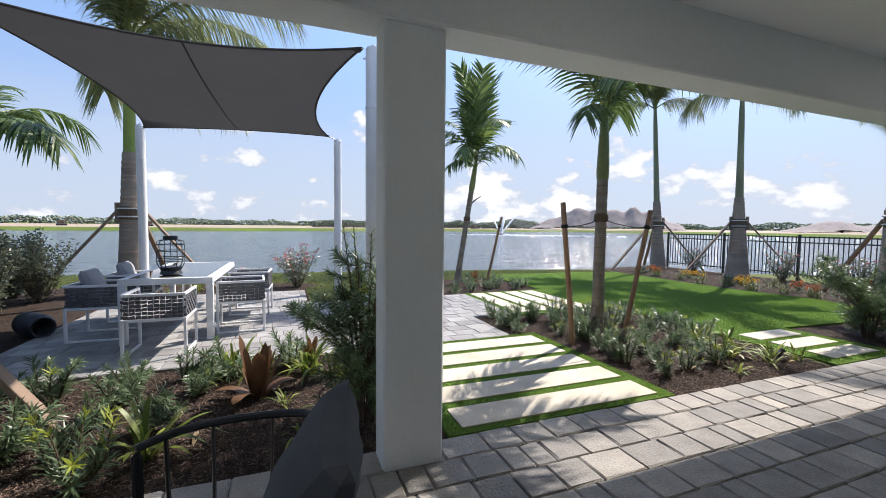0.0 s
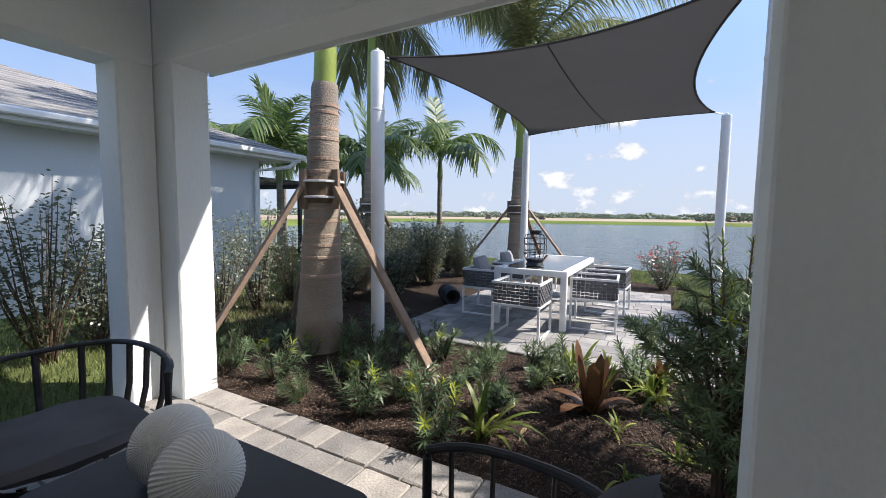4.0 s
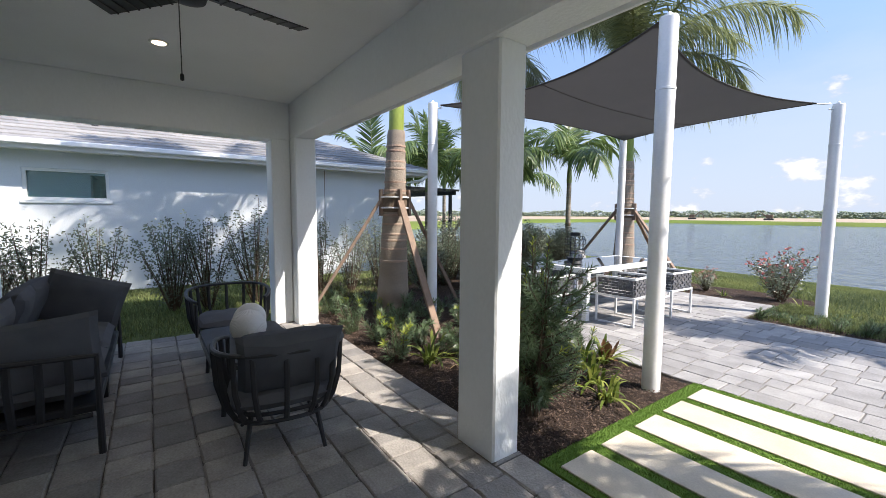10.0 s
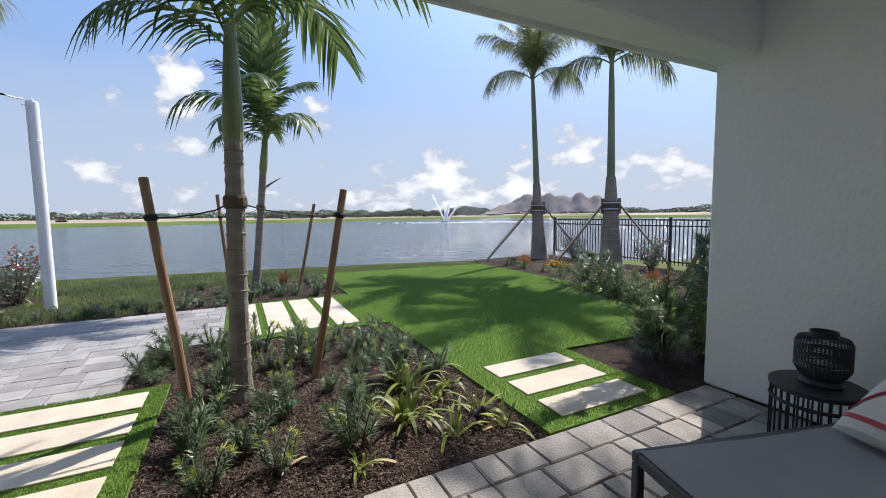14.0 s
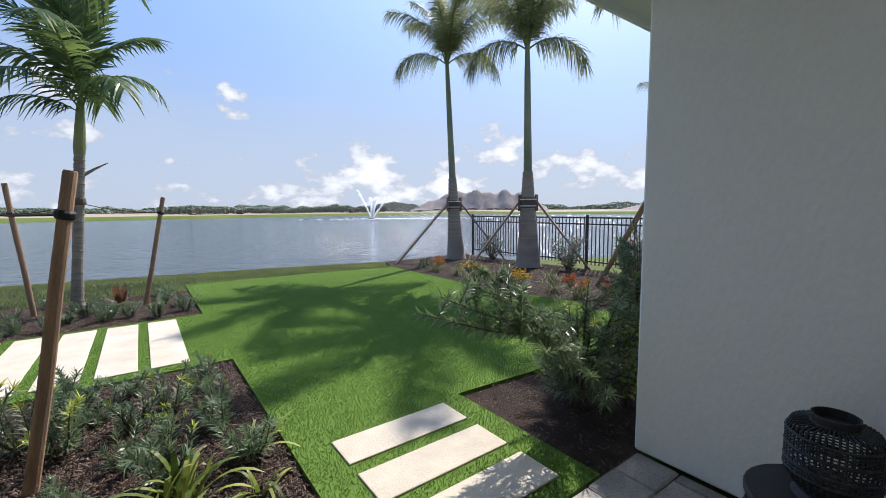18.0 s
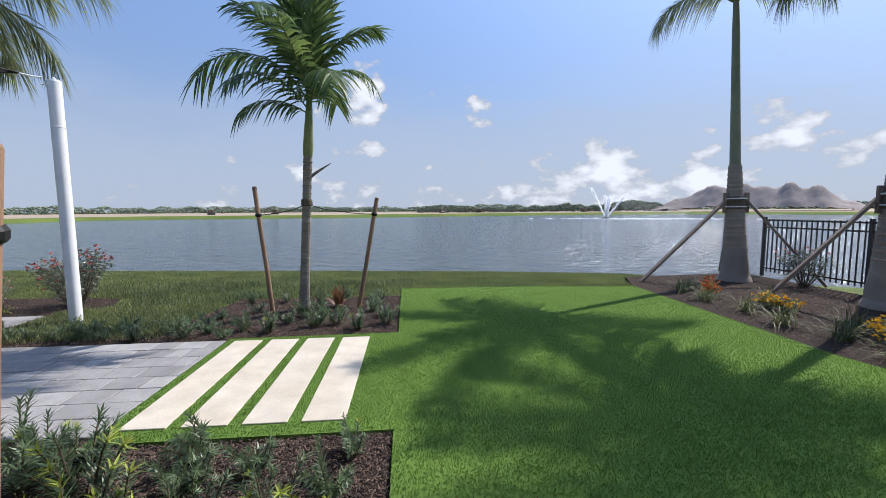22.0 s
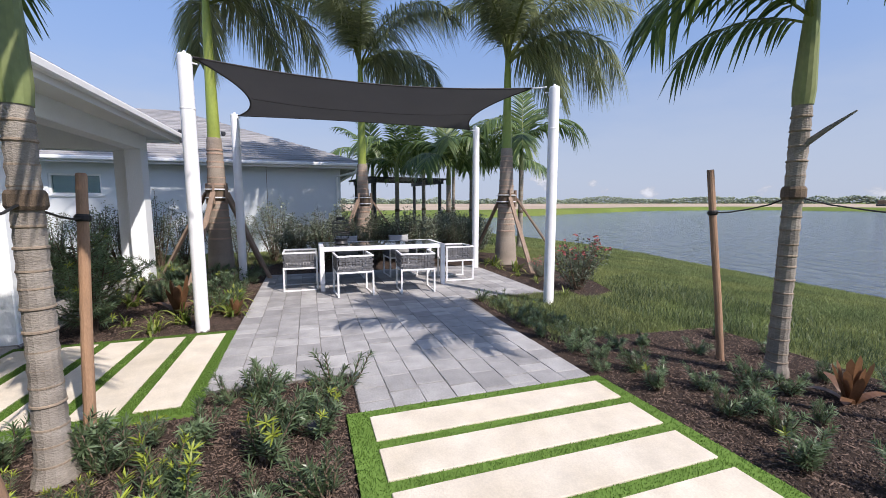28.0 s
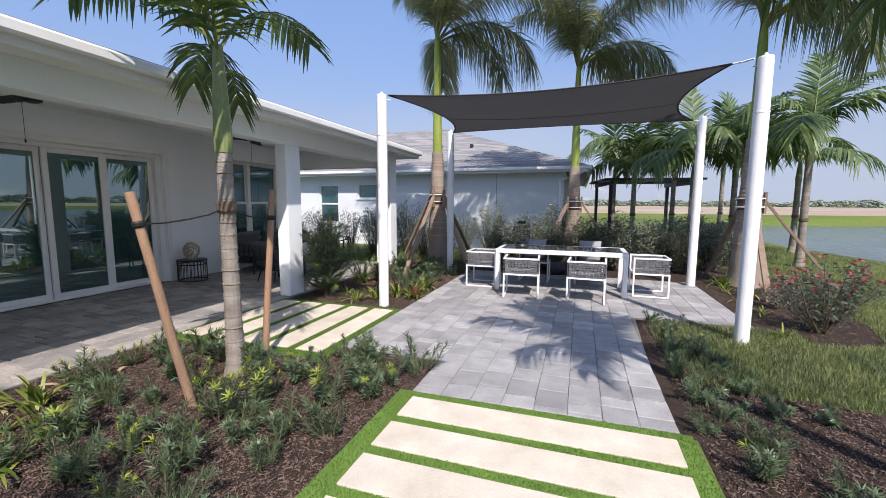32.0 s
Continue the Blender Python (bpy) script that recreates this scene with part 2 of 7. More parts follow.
paver_rest = mat("paver_stone_joined", (0.28, 0.27, 0.26), 0.85, 0.26, 5, 70, 0.5, random_by="island", random_gain=0.2, second=(0.38, 0.345, 0.30), second_amount=0.6, dist=0.012)
paver_grey = mat("patio_paver", (0.285, 0.28, 0.278), 0.85, 0.2, 5, 70, 0.45, random_by="object", random_gain=0.16, second=(0.35, 0.345, 0.335), second_amount=0.6, dist=0.012)
paver_grey_rest = mat("patio_paver_joined", (0.285, 0.28, 0.278), 0.85, 0.2, 5, 70, 0.45, random_by="island", random_gain=0.16, second=(0.35, 0.345, 0.335), second_amount=0.6, dist=0.012)
joint_sand = mat("joint_sand", (0.12, 0.11, 0.10), 0.95, 0.25, 12, 160, 0.5)
limestone = mat("limestone", (0.522, 0.461, 0.361), 0.8, 0.12, 5.0, 90, 0.25, random_by="object", random_gain=0.05, second=(0.65, 0.595, 0.50), second_amount=0.9, second_scale=2.2)
joint_pale = mat("patio_joint", (0.19, 0.18, 0.165), 0.95, 0.25, 12, 160, 0.5)
turf_back = mat("turf_back", (0.12, 0.205, 0.043), 0.95, 0.12, 3, 260, 0.0, spec=0.1)
turf_blade = mat("turf_blade", (0.138, 0.236, 0.046), 0.45, 0.12, 1.6, 40, 0, random_by="island", random_gain=0.13, trans=0.5, spec=0.5)
grass_soil = mat("grass_ground", (0.085, 0.135, 0.035), 0.95, 0.3, 1.4, 30, 0.6, second=(0.17, 0.15, 0.07), second_amount=0.55, second_scale=0.35, spec=0.1, dist=0.03)
weed_blade = mat("weed_blade", (0.10, 0.15, 0.07), 0.5, 0.25, 1.2, 30, 0, random_by="island", random_gain=0.5, second=(0.2, 0.19, 0.09), second_amount=0.4, trans=0.35, spec=0.4)
grass_blade = mat("grass_blade", (0.15, 0.20, 0.085), 0.6, 0.25, 1.2, 30, 0, random_by="island", random_gain=0.45, second=(0.29, 0.30, 0.11), second_amount=0.75, second_scale=0.6, trans=0.35, spec=0.3)
mulch_base = mat("mulch_base", (0.06, 0.043, 0.034), 0.95, 0.35, 8, 110, 0.9, spec=0.15, dist=0.03)
mulch_chip = mat("mulch_chip", (0.08, 0.053, 0.04), 0.85, 0.3, 8, 120, 0.3, random_by="island", random_gain=0.7, second=(0.12, 0.083, 0.063), second_amount=0.6, spec=0.5)
bark_grey = mat("royal_trunk", (0.36, 0.31, 0.255), 0.9, 0.2, 4, 45, 0.6, second=(0.20, 0.155, 0.12), second_amount=0.8, second_scale=2.0, stretch=(1, 1, 2.5), dist=0.02)
bark_ring = mat("royal_trunk_ring", (0.36, 0.23, 0.165), 0.9, 0.25, 5, 60, 0.5, second=(0.42, 0.36, 0.30), second_amount=0.7, stretch=(1, 1, 3))
crown_shaft = mat("crown_shaft", (0.20, 0.29, 0.06), 0.45, 0.15, 2.5, 30, 0.1, second=(0.42, 0.40, 0.06), second_amount=0.45, stretch=(1, 1, 0.5))
# crown shaft again with shade put into the colour, for the fence palms
shaft_shaded = mat("shaded_crown_shaft", (0.16, 0.185, 0.095), 0.5, 0.2, 3, 40, 0.2, second=(0.26, 0.25, 0.17), second_amount=0.7, stretch=(1, 1, 0.5))
scar_small = mat("palm_leaf_scar", (0.25, 0.20, 0.15), 0.9, 0.25, 9, 70, 0.4)
bark_small = mat("palm_trunk", (0.33, 0.30, 0.26), 0.9, 0.2, 6, 60, 0.5, second=(0.17, 0.145, 0.12), second_amount=0.8, stretch=(1, 1, 2.5), dist=0.015)
young_shaft = mat("young_crown_shaft", (0.16, 0.225, 0.075), 0.45, 0.2, 3, 40, 0.15, second=(0.27, 0.27, 0.13), second_amount=0.7, stretch=(1, 1, 0.5))
frond_leaf = mat("palm_leaf", (0.09, 0.16, 0.055), 0.42, 0.2, 1.5, 40, 0, random_by="island", random_gain=0.3, second=(0.20, 0.24, 0.06), second_amount=0.5, trans=0.35, spec=0.5)
frond_royal = mat("royal_leaf", (0.26, 0.30, 0.16), 0.45, 0.2, 1.5, 40, 0, random_by="island", random_gain=0.3, second=(0.20, 0.21, 0.08), second_amount=0.5, trans=0.5, spec=0.5)
frond_stem = mat("palm_stem", (0.16, 0.19, 0.055), 0.5, 0.15, 5, 60, 0.05)
stake_wood = mat("stake_wood", (0.36, 0.215, 0.125), 0.8, 0.2, 5, 60, 0.4, stretch=(3, 3, 0.6), second=(0.27, 0.18, 0.125), second_amount=0.8)
brace_wood = mat("brace_wood", (0.30, 0.21, 0.15), 0.85, 0.2, 5, 60, 0.4, stretch=(3, 3, 0.6), second=(0.20, 0.155, 0.125), second_amount=0.8)
dry_leaf = mat("dry_leaf", (0.42, 0.32, 0.19), 0.8, 0.2, 8, 60, 0.1, random_by="object", random_gain=0.2, trans=0.2)
strap_black = mat("strap_black", (0.015, 0.015, 0.015), 0.6, 0.1, 9, 120, 0.1)
burlap = mat("burlap", (0.13, 0.095, 0.065), 0.95, 0.25, 12, 150, 0.6)
podo_leaf = mat("podocarpus_leaf", (0.145, 0.215, 0.10), 0.36, 0.2, 3, 60, 0, random_by="island", random_gain=0.4, second=(0.15, 0.20, 0.125), second_amount=0.6, trans=0.42, spec=0.5)
podo_tip = mat("podocarpus_new_leaf", (0.30, 0.36, 0.05), 0.5, 0.2, 3, 60, 0, random_by="island", random_gain=0.3, trans=0.35, spec=0.4)
hedge_leaf = mat("hedge_leaf", (0.205, 0.245, 0.175), 0.33, 0.2, 2, 60, 0, random_by="island", random_gain=0.45, second=(0.11, 0.11, 0.07), second_amount=0.5, trans=0.35, spec=0.5)
twig = mat("twig", (0.12, 0.085, 0.06), 0.9, 0.25, 9, 90, 0.3)
strap_leaf = mat("strap_leaf", (0.13, 0.21, 0.035), 0.45, 0.2, 4, 40, 0, random_by="island", random_gain=0.35, second=(0.36, 0.36, 0.09), second_amount=0.7, trans=0.35, spec=0.4)
bromeliad_leaf = mat("bromeliad_leaf", (0.23, 0.085, 0.055), 0.4, 0.25, 5, 60, 0.05, random_by="island", random_gain=0.35, second=(0.12, 0.10, 0.035), second_amount=0.8, trans=0.3, spec=0.5)
fountain_grass_leaf = mat("fountain_grass_leaf", (0.15, 0.17, 0.07), 0.6, 0.2, 4, 40, 0, random_by="island", random_gain=0.35, trans=0.3)
petal_orange = mat("petal_orange", (0.62, 0.16, 0.03), 0.6, 0.15, 9, 60, 0, random_by="island", random_gain=0.3, trans=0.3)
petal_yellow = mat("petal_yellow", (0.70, 0.42, 0.03), 0.6, 0.15, 9, 60, 0, random_by="island", random_gain=0.3, trans=0.3)
petal_pink = mat("petal_pink", (0.50, 0.16, 0.15), 0.6, 0.15, 9, 60, 0, random_by="island", random_gain=0.3, trans=0.3)
croton_leaf = mat("croton_leaf", (0.20, 0.03, 0.03), 0.4, 0.25, 5, 60, 0, random_by="island", random_gain=0.5, second=(0.10, 0.08, 0.02), second_amount=0.8, trans=0.25)
shingle = mat("roof_shingle", (0.235, 0.235, 0.24), 0.95, 0.1, 2, 60, 0.4, random_by="island", random_gain=0.14, second=(0.30, 0.29, 0.28), second_amount=0.7)
roof_paint = mat("roof_fascia", (0.80, 0.81, 0.81), 0.5, 0.03, 2, 80, 0.05)
# rooms behind the glass: their lack of light is put into a darkened colour
interior_dark = mat("unlit_interior", (0.30, 0.29, 0.27), 0.9, 0.08, 2, 60, 0.1)
sand = mat("bare_sand", (0.42, 0.34, 0.25), 0.95, 0.18, 0.08, 2, 0.2, second=(0.30, 0.22, 0.15), second_amount=0.8, second_scale=0.03)
far_grass = mat("far_grass", (0.10, 0.155, 0.03), 0.95, 0.2, 0.1, 2.5, 0.2, second=(0.20, 0.20, 0.06), second_amount=0.5, second_scale=0.04, spec=0.1)
# distant trees: air haze is put into the leaf colour as a pale grey-green
far_leaf_haze = mat("hazed_tree_leaf", (0.255, 0.296, 0.225), 0.9, 0.3, 0.08, 1.0, 0, random_by="island", random_gain=0.25, spec=0.1)
dirt_mound = mat("dirt_mound", (0.30, 0.26, 0.24), 0.95, 0.25, 0.15, 2.0, 0.4, second=(0.22, 0.19, 0.17), second_amount=0.7)
machine_paint = mat("machine_paint", (0.14, 0.10, 0.07), 0.6, 0.2, 0.5, 5, 0)
lamp_housing = mat("lamp_housing", (0.7, 0.7, 0.68), 0.5, 0.04, 8, 90, 0.02)


def simple(name, base, rough=0.5, emit=0.0, metal=0.0, transmission=0.0, ior=1.45):
    m = bpy.data.materials.new(name)
    m.use_nodes = True
    b = m.node_tree.nodes["Principled BSDF"]
    b.inputs["Base Color"].default_value = (*base, 1)
    b.inputs["Roughness"].default_value, b.inputs["Metallic"].default_value = rough, metal
    b.inputs["Transmission Weight"].default_value, b.inputs["IOR"].default_value = transmission, ior
    if emit:
        b.inputs["Emission Color"].default_value, b.inputs["Emission Strength"].default_value = (*base, 1), emit
    return m


glass = simple("window_glass", (0.03, 0.085, 0.085), 0.012, transmission=0.3, ior=3.0)
glass.node_tree.nodes["Principled BSDF"].inputs["Specular Tint"].default_value = (0.78, 0.98, 0.97, 1)
table_glass = simple("table_glass", (0.05, 0.055, 0.06), 0.03, ior=1.6)
lamp_glow = simple("lamp_glow", (1.0, 0.78, 0.5), 0.5, emit=9.0)


def water_material():
    m = bpy.data.materials.new("lake_water")
    m.use_nodes = True
    nt = m.node_tree
    n, lk = nt.nodes.new, nt.links.new
    b = nt.nodes["Principled BSDF"]
    b.inputs["Base Color"].default_value = (0.11, 0.135, 0.155, 1)
    b.inputs["Roughness"].default_value, b.inputs["IOR"].default_value = 0.1, 1.333
    geo, mp = n("ShaderNodeNewGeometry"), n("ShaderNodeMapping")
    mp.inputs["Scale"].default_value = (0.55, 1.0, 1)
    mp.inputs["Rotation"].default_value = (0, 0, radians(14))
    lk(geo.outputs["Position"], mp.inputs[0])
    a, c = n("ShaderNodeTexNoise"), n("ShaderNodeTexNoise")
    for tex, s, d in ((a, 2.3, 5), (c, 0.6, 3)):
        tex.inputs["Scale"].default_value, tex.inputs["Detail"].default_value = s, d
        lk(mp.outputs[0], tex.inputs["Vector"])
    add = n("ShaderNodeMath")
    add.operation = "ADD"
    lk(a.outputs[0], add.inputs[0])
    lk(c.outputs[0], add.inputs[1])
    bp = n("ShaderNodeBump")
    bp.inputs["Strength"].default_value, bp.inputs["Distance"].default_value = 1.0, 0.42
    lk(add.outputs[0], bp.inputs["Height"])
    lk(bp.outputs[0], b.inputs["Normal"])
    return m


water = water_material()
spray = mat("fountain_spray", (0.95, 0.96, 0.97), 0.6, 0.02, 1, 8, 0, trans=0.75)


# ---- mesh helpers ----
class Geo:
    """Collects vertices and faces (triangles and quads) of one mesh."""

    def __init__(self):
        self.v, self.f = [], []

    def add(self, verts, faces):
        o = len(self.v)
        self.v += [tuple(p) for p in verts]
        self.f += [tuple(i + o for i in face) for face in faces]
        return self

    def box(self, x0, y0, z0, x1, y1, z1, c=0.0):
        """A box, with its edges chamfered by c."""
        if c <= 0:
            v = [(x, y, z) for z in (z0, z1) for y in (y0, y1) for x in (x0, x1)]
            return self.add(v, [(0, 2, 3, 1), (4, 5, 7, 6), (0, 1, 5, 4), (2, 6, 7, 3), (0, 4, 6, 2), (1, 3, 7, 5)])
        c = min(c, abs(x1 - x0) * 0.45, abs(y1 - y0) * 0.45, abs(z1 - z0) * 0.45)
        rings = []
        for z, k in ((z0, c), (z0 + c, 0), (z1 - c, 0), (z1, c)):
            a, b = (x0 + k, x1 - k), (y0 + k, y1 - k)
            q = c if k == 0 else c * 0.4
            rings.append([(a[0] + q, b[0], z), (a[1] - q, b[0], z), (a[1], b[0] + q, z), (a[1], b[1] - q, z), (a[1] - q, b[1], z), (a[0] + q, b[1], z), (a[0], b[1] - q, z), (a[0], b[0] + q, z)])
        v = [p for r in rings for p in r]
        f = [(r * 8 + i, r * 8 + (i + 1) % 8, r * 8 + 8 + (i + 1) % 8, r * 8 + 8 + i) for r in range(3) for i in range(8)]
        f += [tuple(range(7, -1, -1)), tuple(range(24, 32))]
        return self.add(v, f)

    def tube(self, path, radius, sides=8, caps=True, squash=1.0):
        """A round bar along a path; radius is one number or one for each point."""
        path = [Vector(p) for p in path]
        radii = radius if isinstance(radius, (list, tuple)) else [radius] * len(path)
        up = Vector((0, 0, 1))
        if abs((path[-1] - path[0]).normalized().z) > 0.9:
            up = Vector((1, 0, 0))
        v = []
        for i, p in enumerate(path):
            d = (path[min(i + 1, len(path) - 1)] - path[max(i - 1, 0)]).normalized()
            a = d.cross(up)
            if a.length < 1e-4:
                a = d.cross(Vector((0, 1, 0)))
            a.normalize()
            b = a.cross(d)
            v += [p + (a * math.cos(t) + b * math.sin(t) * squash) * radii[i] for t in (2 * math.pi * k / sides for k in range(sides))]
        n = len(path)
        f = [(r * sides + i, r * sides + (i + 1) % sides, (r + 1) * sides + (i + 1) % sides, (r + 1) * sides + i) for r in range(n - 1) for i in range(sides)]
        if caps:
            f += [tuple(range(sides - 1, -1, -1)), tuple(range((n - 1) * sides, n * sides))]
        return self.add(v, f)

    def bar(self, p, q, w, h, c=0.003):
        """A rectangular bar from p to q, w wide across and h high."""
        p, q = Vector(p), Vector(q)
        d = (q - p).normalized()
        a = d.cross(Vector((0, 0, 1)))
        a = Vector((1, 0, 0)) if a.length < 1e-3 else a.normalized()
        b = a.cross(d).normalized()
        k = min(c, w * 0.3, h * 0.3)
        o = [(-w / 2 + k, -h / 2), (w / 2 - k, -h / 2), (w / 2, -h / 2 + k), (w / 2, h / 2 - k), (w / 2 - k, h / 2), (-w / 2 + k, h / 2), (-w / 2, h / 2 - k), (-w / 2, -h / 2 + k)]
        v = [e + a * x + b * y for e in (p, q) for x, y in o]
        f = [(i, (i + 1) % 8, 8 + (i + 1) % 8, 8 + i) for i in range(8)] + [tuple(range(7, -1, -1)), tuple(range(8, 16))]
        return self.add(v, f)

    def lathe(self, profile, sides=24, centre=(0, 0)):
        v = [(centre[0] + r * math.cos(2 * math.pi * k / sides), centre[1] + r * math.sin(2 * math.pi * k / sides), z) for r, z in profile for k in range(sides)]
        n = len(profile)
        f = [(r * sides + i, r * sides + (i + 1) % sides, (r + 1) * sides + (i + 1) % sides, (r + 1) * sides + i) for r in range(n - 1) for i in range(sides)]
        f += [tuple(range(sides - 1, -1, -1)), tuple(range((n - 1) * sides, n * sides))]
        return self.add(v, f)

    def sheet(self, rows):
        """A surface through a grid of points."""
        m = len(rows[0])
        v = [p for r in rows for p in r]
        return self.add(v, [(i * m + j, i * m + j + 1, (i + 1) * m + j + 1, (i + 1) * m + j) for i in range(len(rows) - 1) for j in range(m - 1)])

    def prism(self, outline, z0, z1):
        n = len(outline)
        v = [(x, y, z) for z in (z0, z1) for x, y in outline]
        return self.add(v, [tuple(range(n - 1, -1, -1)), tuple(range(n, 2 * n))] + [(i, (i + 1) % n, n + (i + 1) % n, n + i) for i in range(n)])

    def blade(self, base, ahead, side, length, width, droop, segs=3, tip=0.12):
        """A leaf: a narrow strip that bends down towards its tip."""
        base, ahead, side = Vector(base), Vector(ahead).normalized(), Vector(side).normalized()
        v = []
        for i in range(segs + 1):
            s = i / segs
            c = base + ahead * (length * s) - Vector((0, 0, 1)) * (droop * length * s * s)
            w = width * 0.5 * (tip + (1 - tip) * math.sin(math.pi * min(1, 0.18 + 0.82 * s)) ** 0.7) if i < segs else width * 0.04
            v += [c - side * w, c + side * w]
        return self.add(v, [(2 * i, 2 * i + 1, 2 * i + 3, 2 * i + 2) for i in range(segs)])

    def mesh(self, name, material, smooth=False):
        me = bpy.data.meshes.new(name)
        me.from_pydata(self.v, [], self.f)
        for m in (material if isinstance(material, (list, tuple)) else [material]):
            me.materials.append(m)
        if smooth:
            me.polygons.foreach_set("use_smooth", [True] * len(me.polygons))
            me.update()
            me.set_sharp_from_angle(angle=radians(22))
        me.update()
        return me


def quick_mesh(name, verts, quads, material):
    """A mesh from arrays: n x 3 vertices, m x 3 or m x 4 corners."""
    me = bpy.data.meshes.new(name)
    k = quads.shape[1]
    me.vertices.add(len(verts))
    me.vertices.foreach_set("co", np.ascontiguousarray(verts, dtype=np.float32).ravel())
    me.loops.add(quads.size)
    me.loops.foreach_set("vertex_index", np.ascontiguousarray(quads, dtype=np.int32).ravel())
    me.polygons.add(len(quads))
    me.polygons.foreach_set("loop_start", np.arange(0, quads.size, k, dtype=np.int32))
    me.materials.append(material)
    me.update(calc_edges=True)
    return me


def part(name, geo, material, parent, label="", smooth=False):
    me = geo if isinstance(geo, bpy.types.Mesh) else geo.mesh(name, material, smooth)
    ob = new(name, me)
    ob.parent = parent
    if label:
        tagged(ob, label)
    return ob


def thing(name, label, category, group="", at=None, kind=""):
    ob = new(name)
    ob.empty_display_size = 0.1
    if at is not None:
        ob.matrix_basis = at
    return tagged(ob, label, category, group, kind)


def solid(name, geo, material, label, category, kind="", smooth=False, group=""):
    return tagged(new(name, geo if isinstance(geo, bpy.types.Mesh) else geo.mesh(name, material, smooth)), label, category, group, kind)


def structure(name, geo, material, label, category=""):
    return solid(name, geo, material, label, category or name.split("_")[0], "structure")


# ---- plan ----
WALL_Y, PORCH_OUT, PORCH_W, PORCH_E = -0.72, 2.37, -3.06, 6.97
CEIL, BEAM_LOW, BEAM_IN, BEAM_OUT = 2.93, 2.47, 2.08, 2.36
WATER = -0.6

# ---- ground: one sheet that dips to the lake and reaches the horizon ----
SHORE = [(-160, 150), (-77, 122), (-74, 84), (-58, 52), (-48, 35), (-45, 27), (-42, 18), (-18.5, 16.9), (-14, 17.3), (-10, 18.2), (-6, 17.95), (-2, 17.4), (3, 16.75), (8, 15.95), (12, 14.95), (17, 12), (28, 4), (50, -12), (90, -30), (160, -50)]
FAR = [(-160, 110), (-78, 116), (-72, 122), (-20, 130), (60, 150), (120, 150), (135, 80), (160, 0)]


def shore_y(x, line):
    return np.interp(x, [p[0] for p in line], [p[1] for p in line])


def ground_height(x, y):
    near, far = y - shore_y(x, SHORE), shore_y(x, FAR) - y
    inside = np.minimum(near, far)
    bank = np.clip((inside + 5.5) / 6.5, 0, 1)
    deep = np.clip(inside / 6.0, 0, 1)
    z = -0.035 - 0.68 * bank ** 1.3 - 1.2 * deep
    z = np.where((near > 0) & (far < 0), np.minimum(z, -0.035) + 0.0, z)
    return np.where(inside < -5.5, -0.035, z)


def spaced(lo, hi, fine_lo, fine_hi, fine, growth=1.18):
    out, step, p = [], fine, fine_lo
    while p > lo:
        step *= growth
        p -= step
        out.append(max(p, lo))
    out = out[::-1] + list(np.arange(fine_lo, fine_hi, fine))
    step, p = fine, fine_hi
    while p < hi:
        out.append(p)
        step *= growth
        p += step
    return np.array(out + [hi])


gx, gy = spaced(-3500, 3500, -22, 24, 0.6), spaced(-3500, 3500, -4, 24, 0.5)
GX, GY = np.meshgrid(gx, gy)
GZ = ground_height(GX, GY)
nx, ny = len(gx), len(gy)
idx = np.arange(nx * ny).reshape(ny, nx)
quads = np.stack([idx[:-1, :-1], idx[:-1, 1:], idx[1:, 1:], idx[1:, :-1]], -1).reshape(-1, 4)
ground = structure("ground", quick_mesh("ground", np.stack([GX, GY, GZ], -1).reshape(-1, 3), quads, grass_soil), None, "green and straw-coloured lawn sloping gently down to the lake", "ground")
ground.data.polygons.foreach_set("use_smooth", [True] * len(ground.data.polygons))

g = Geo().add([(-100, 10, WATER), (400, -90, WATER), (400, 260, WATER), (-100, 260, WATER)], [(0, 1, 2, 3)])
structure("water", g, water, "wind-rippled grey-blue lake water under a bright sky", "lake")

# the far side of the lake: a grass bank, bare sandy building land, woods on the horizon
OUTER = [(-52, -40), (-44, 4), (-45, 27), (-48, 35), (-58, 52), (-74, 84), (-77, 116), (-70, 123), (-20, 130), (60, 150), (120, 150), (135, 80), (160, 0), (240, -90)]
HUB = (4.0, 8.0)
_t = np.linspace(0, len(OUTER) - 1, 261)
out_x = np.interp(_t, range(len(OUTER)), [p[0] for p in OUTER])
out_y = np.interp(_t, range(len(OUTER)), [p[1] for p in OUTER])
out_d = np.hypot(out_x - HUB[0], out_y - HUB[1])
ray_x, ray_y = (out_x - HUB[0]) / out_d, (out_y - HUB[1]) / out_d


def band(name, rows, material, label):
    """A strip of land round the outer shore: rows of (distance beyond the water, height)."""
    v = np.concatenate([np.stack([out_x + ray_x * d, out_y + ray_y * d, np.full_like(out_x, z)], -1) for d, z in rows])
    n = len(out_x)
    q = np.array([(k * n + i, k * n + i + 1, k * n + n + i + 1, k * n + n + i) for k in range(len(rows) - 1) for i in range(n - 1)])
    return structure(name, quick_mesh(name, v, q, material), None, label, "ground")


band("ground_far_bank", [(-0.6, WATER - 0.06), (1.2, 0.0), (15, 0.22)], far_grass, "mown green bank along the far shore of the lake")
band("ground_sand", [(15, 0.22), (150, 0.75)], sand, "bare sandy building land beyond the far bank")
band("ground_scrub", [(150, 0.75), (900, 1.2)], far_grass, "scrubby green land stretching to the horizon")


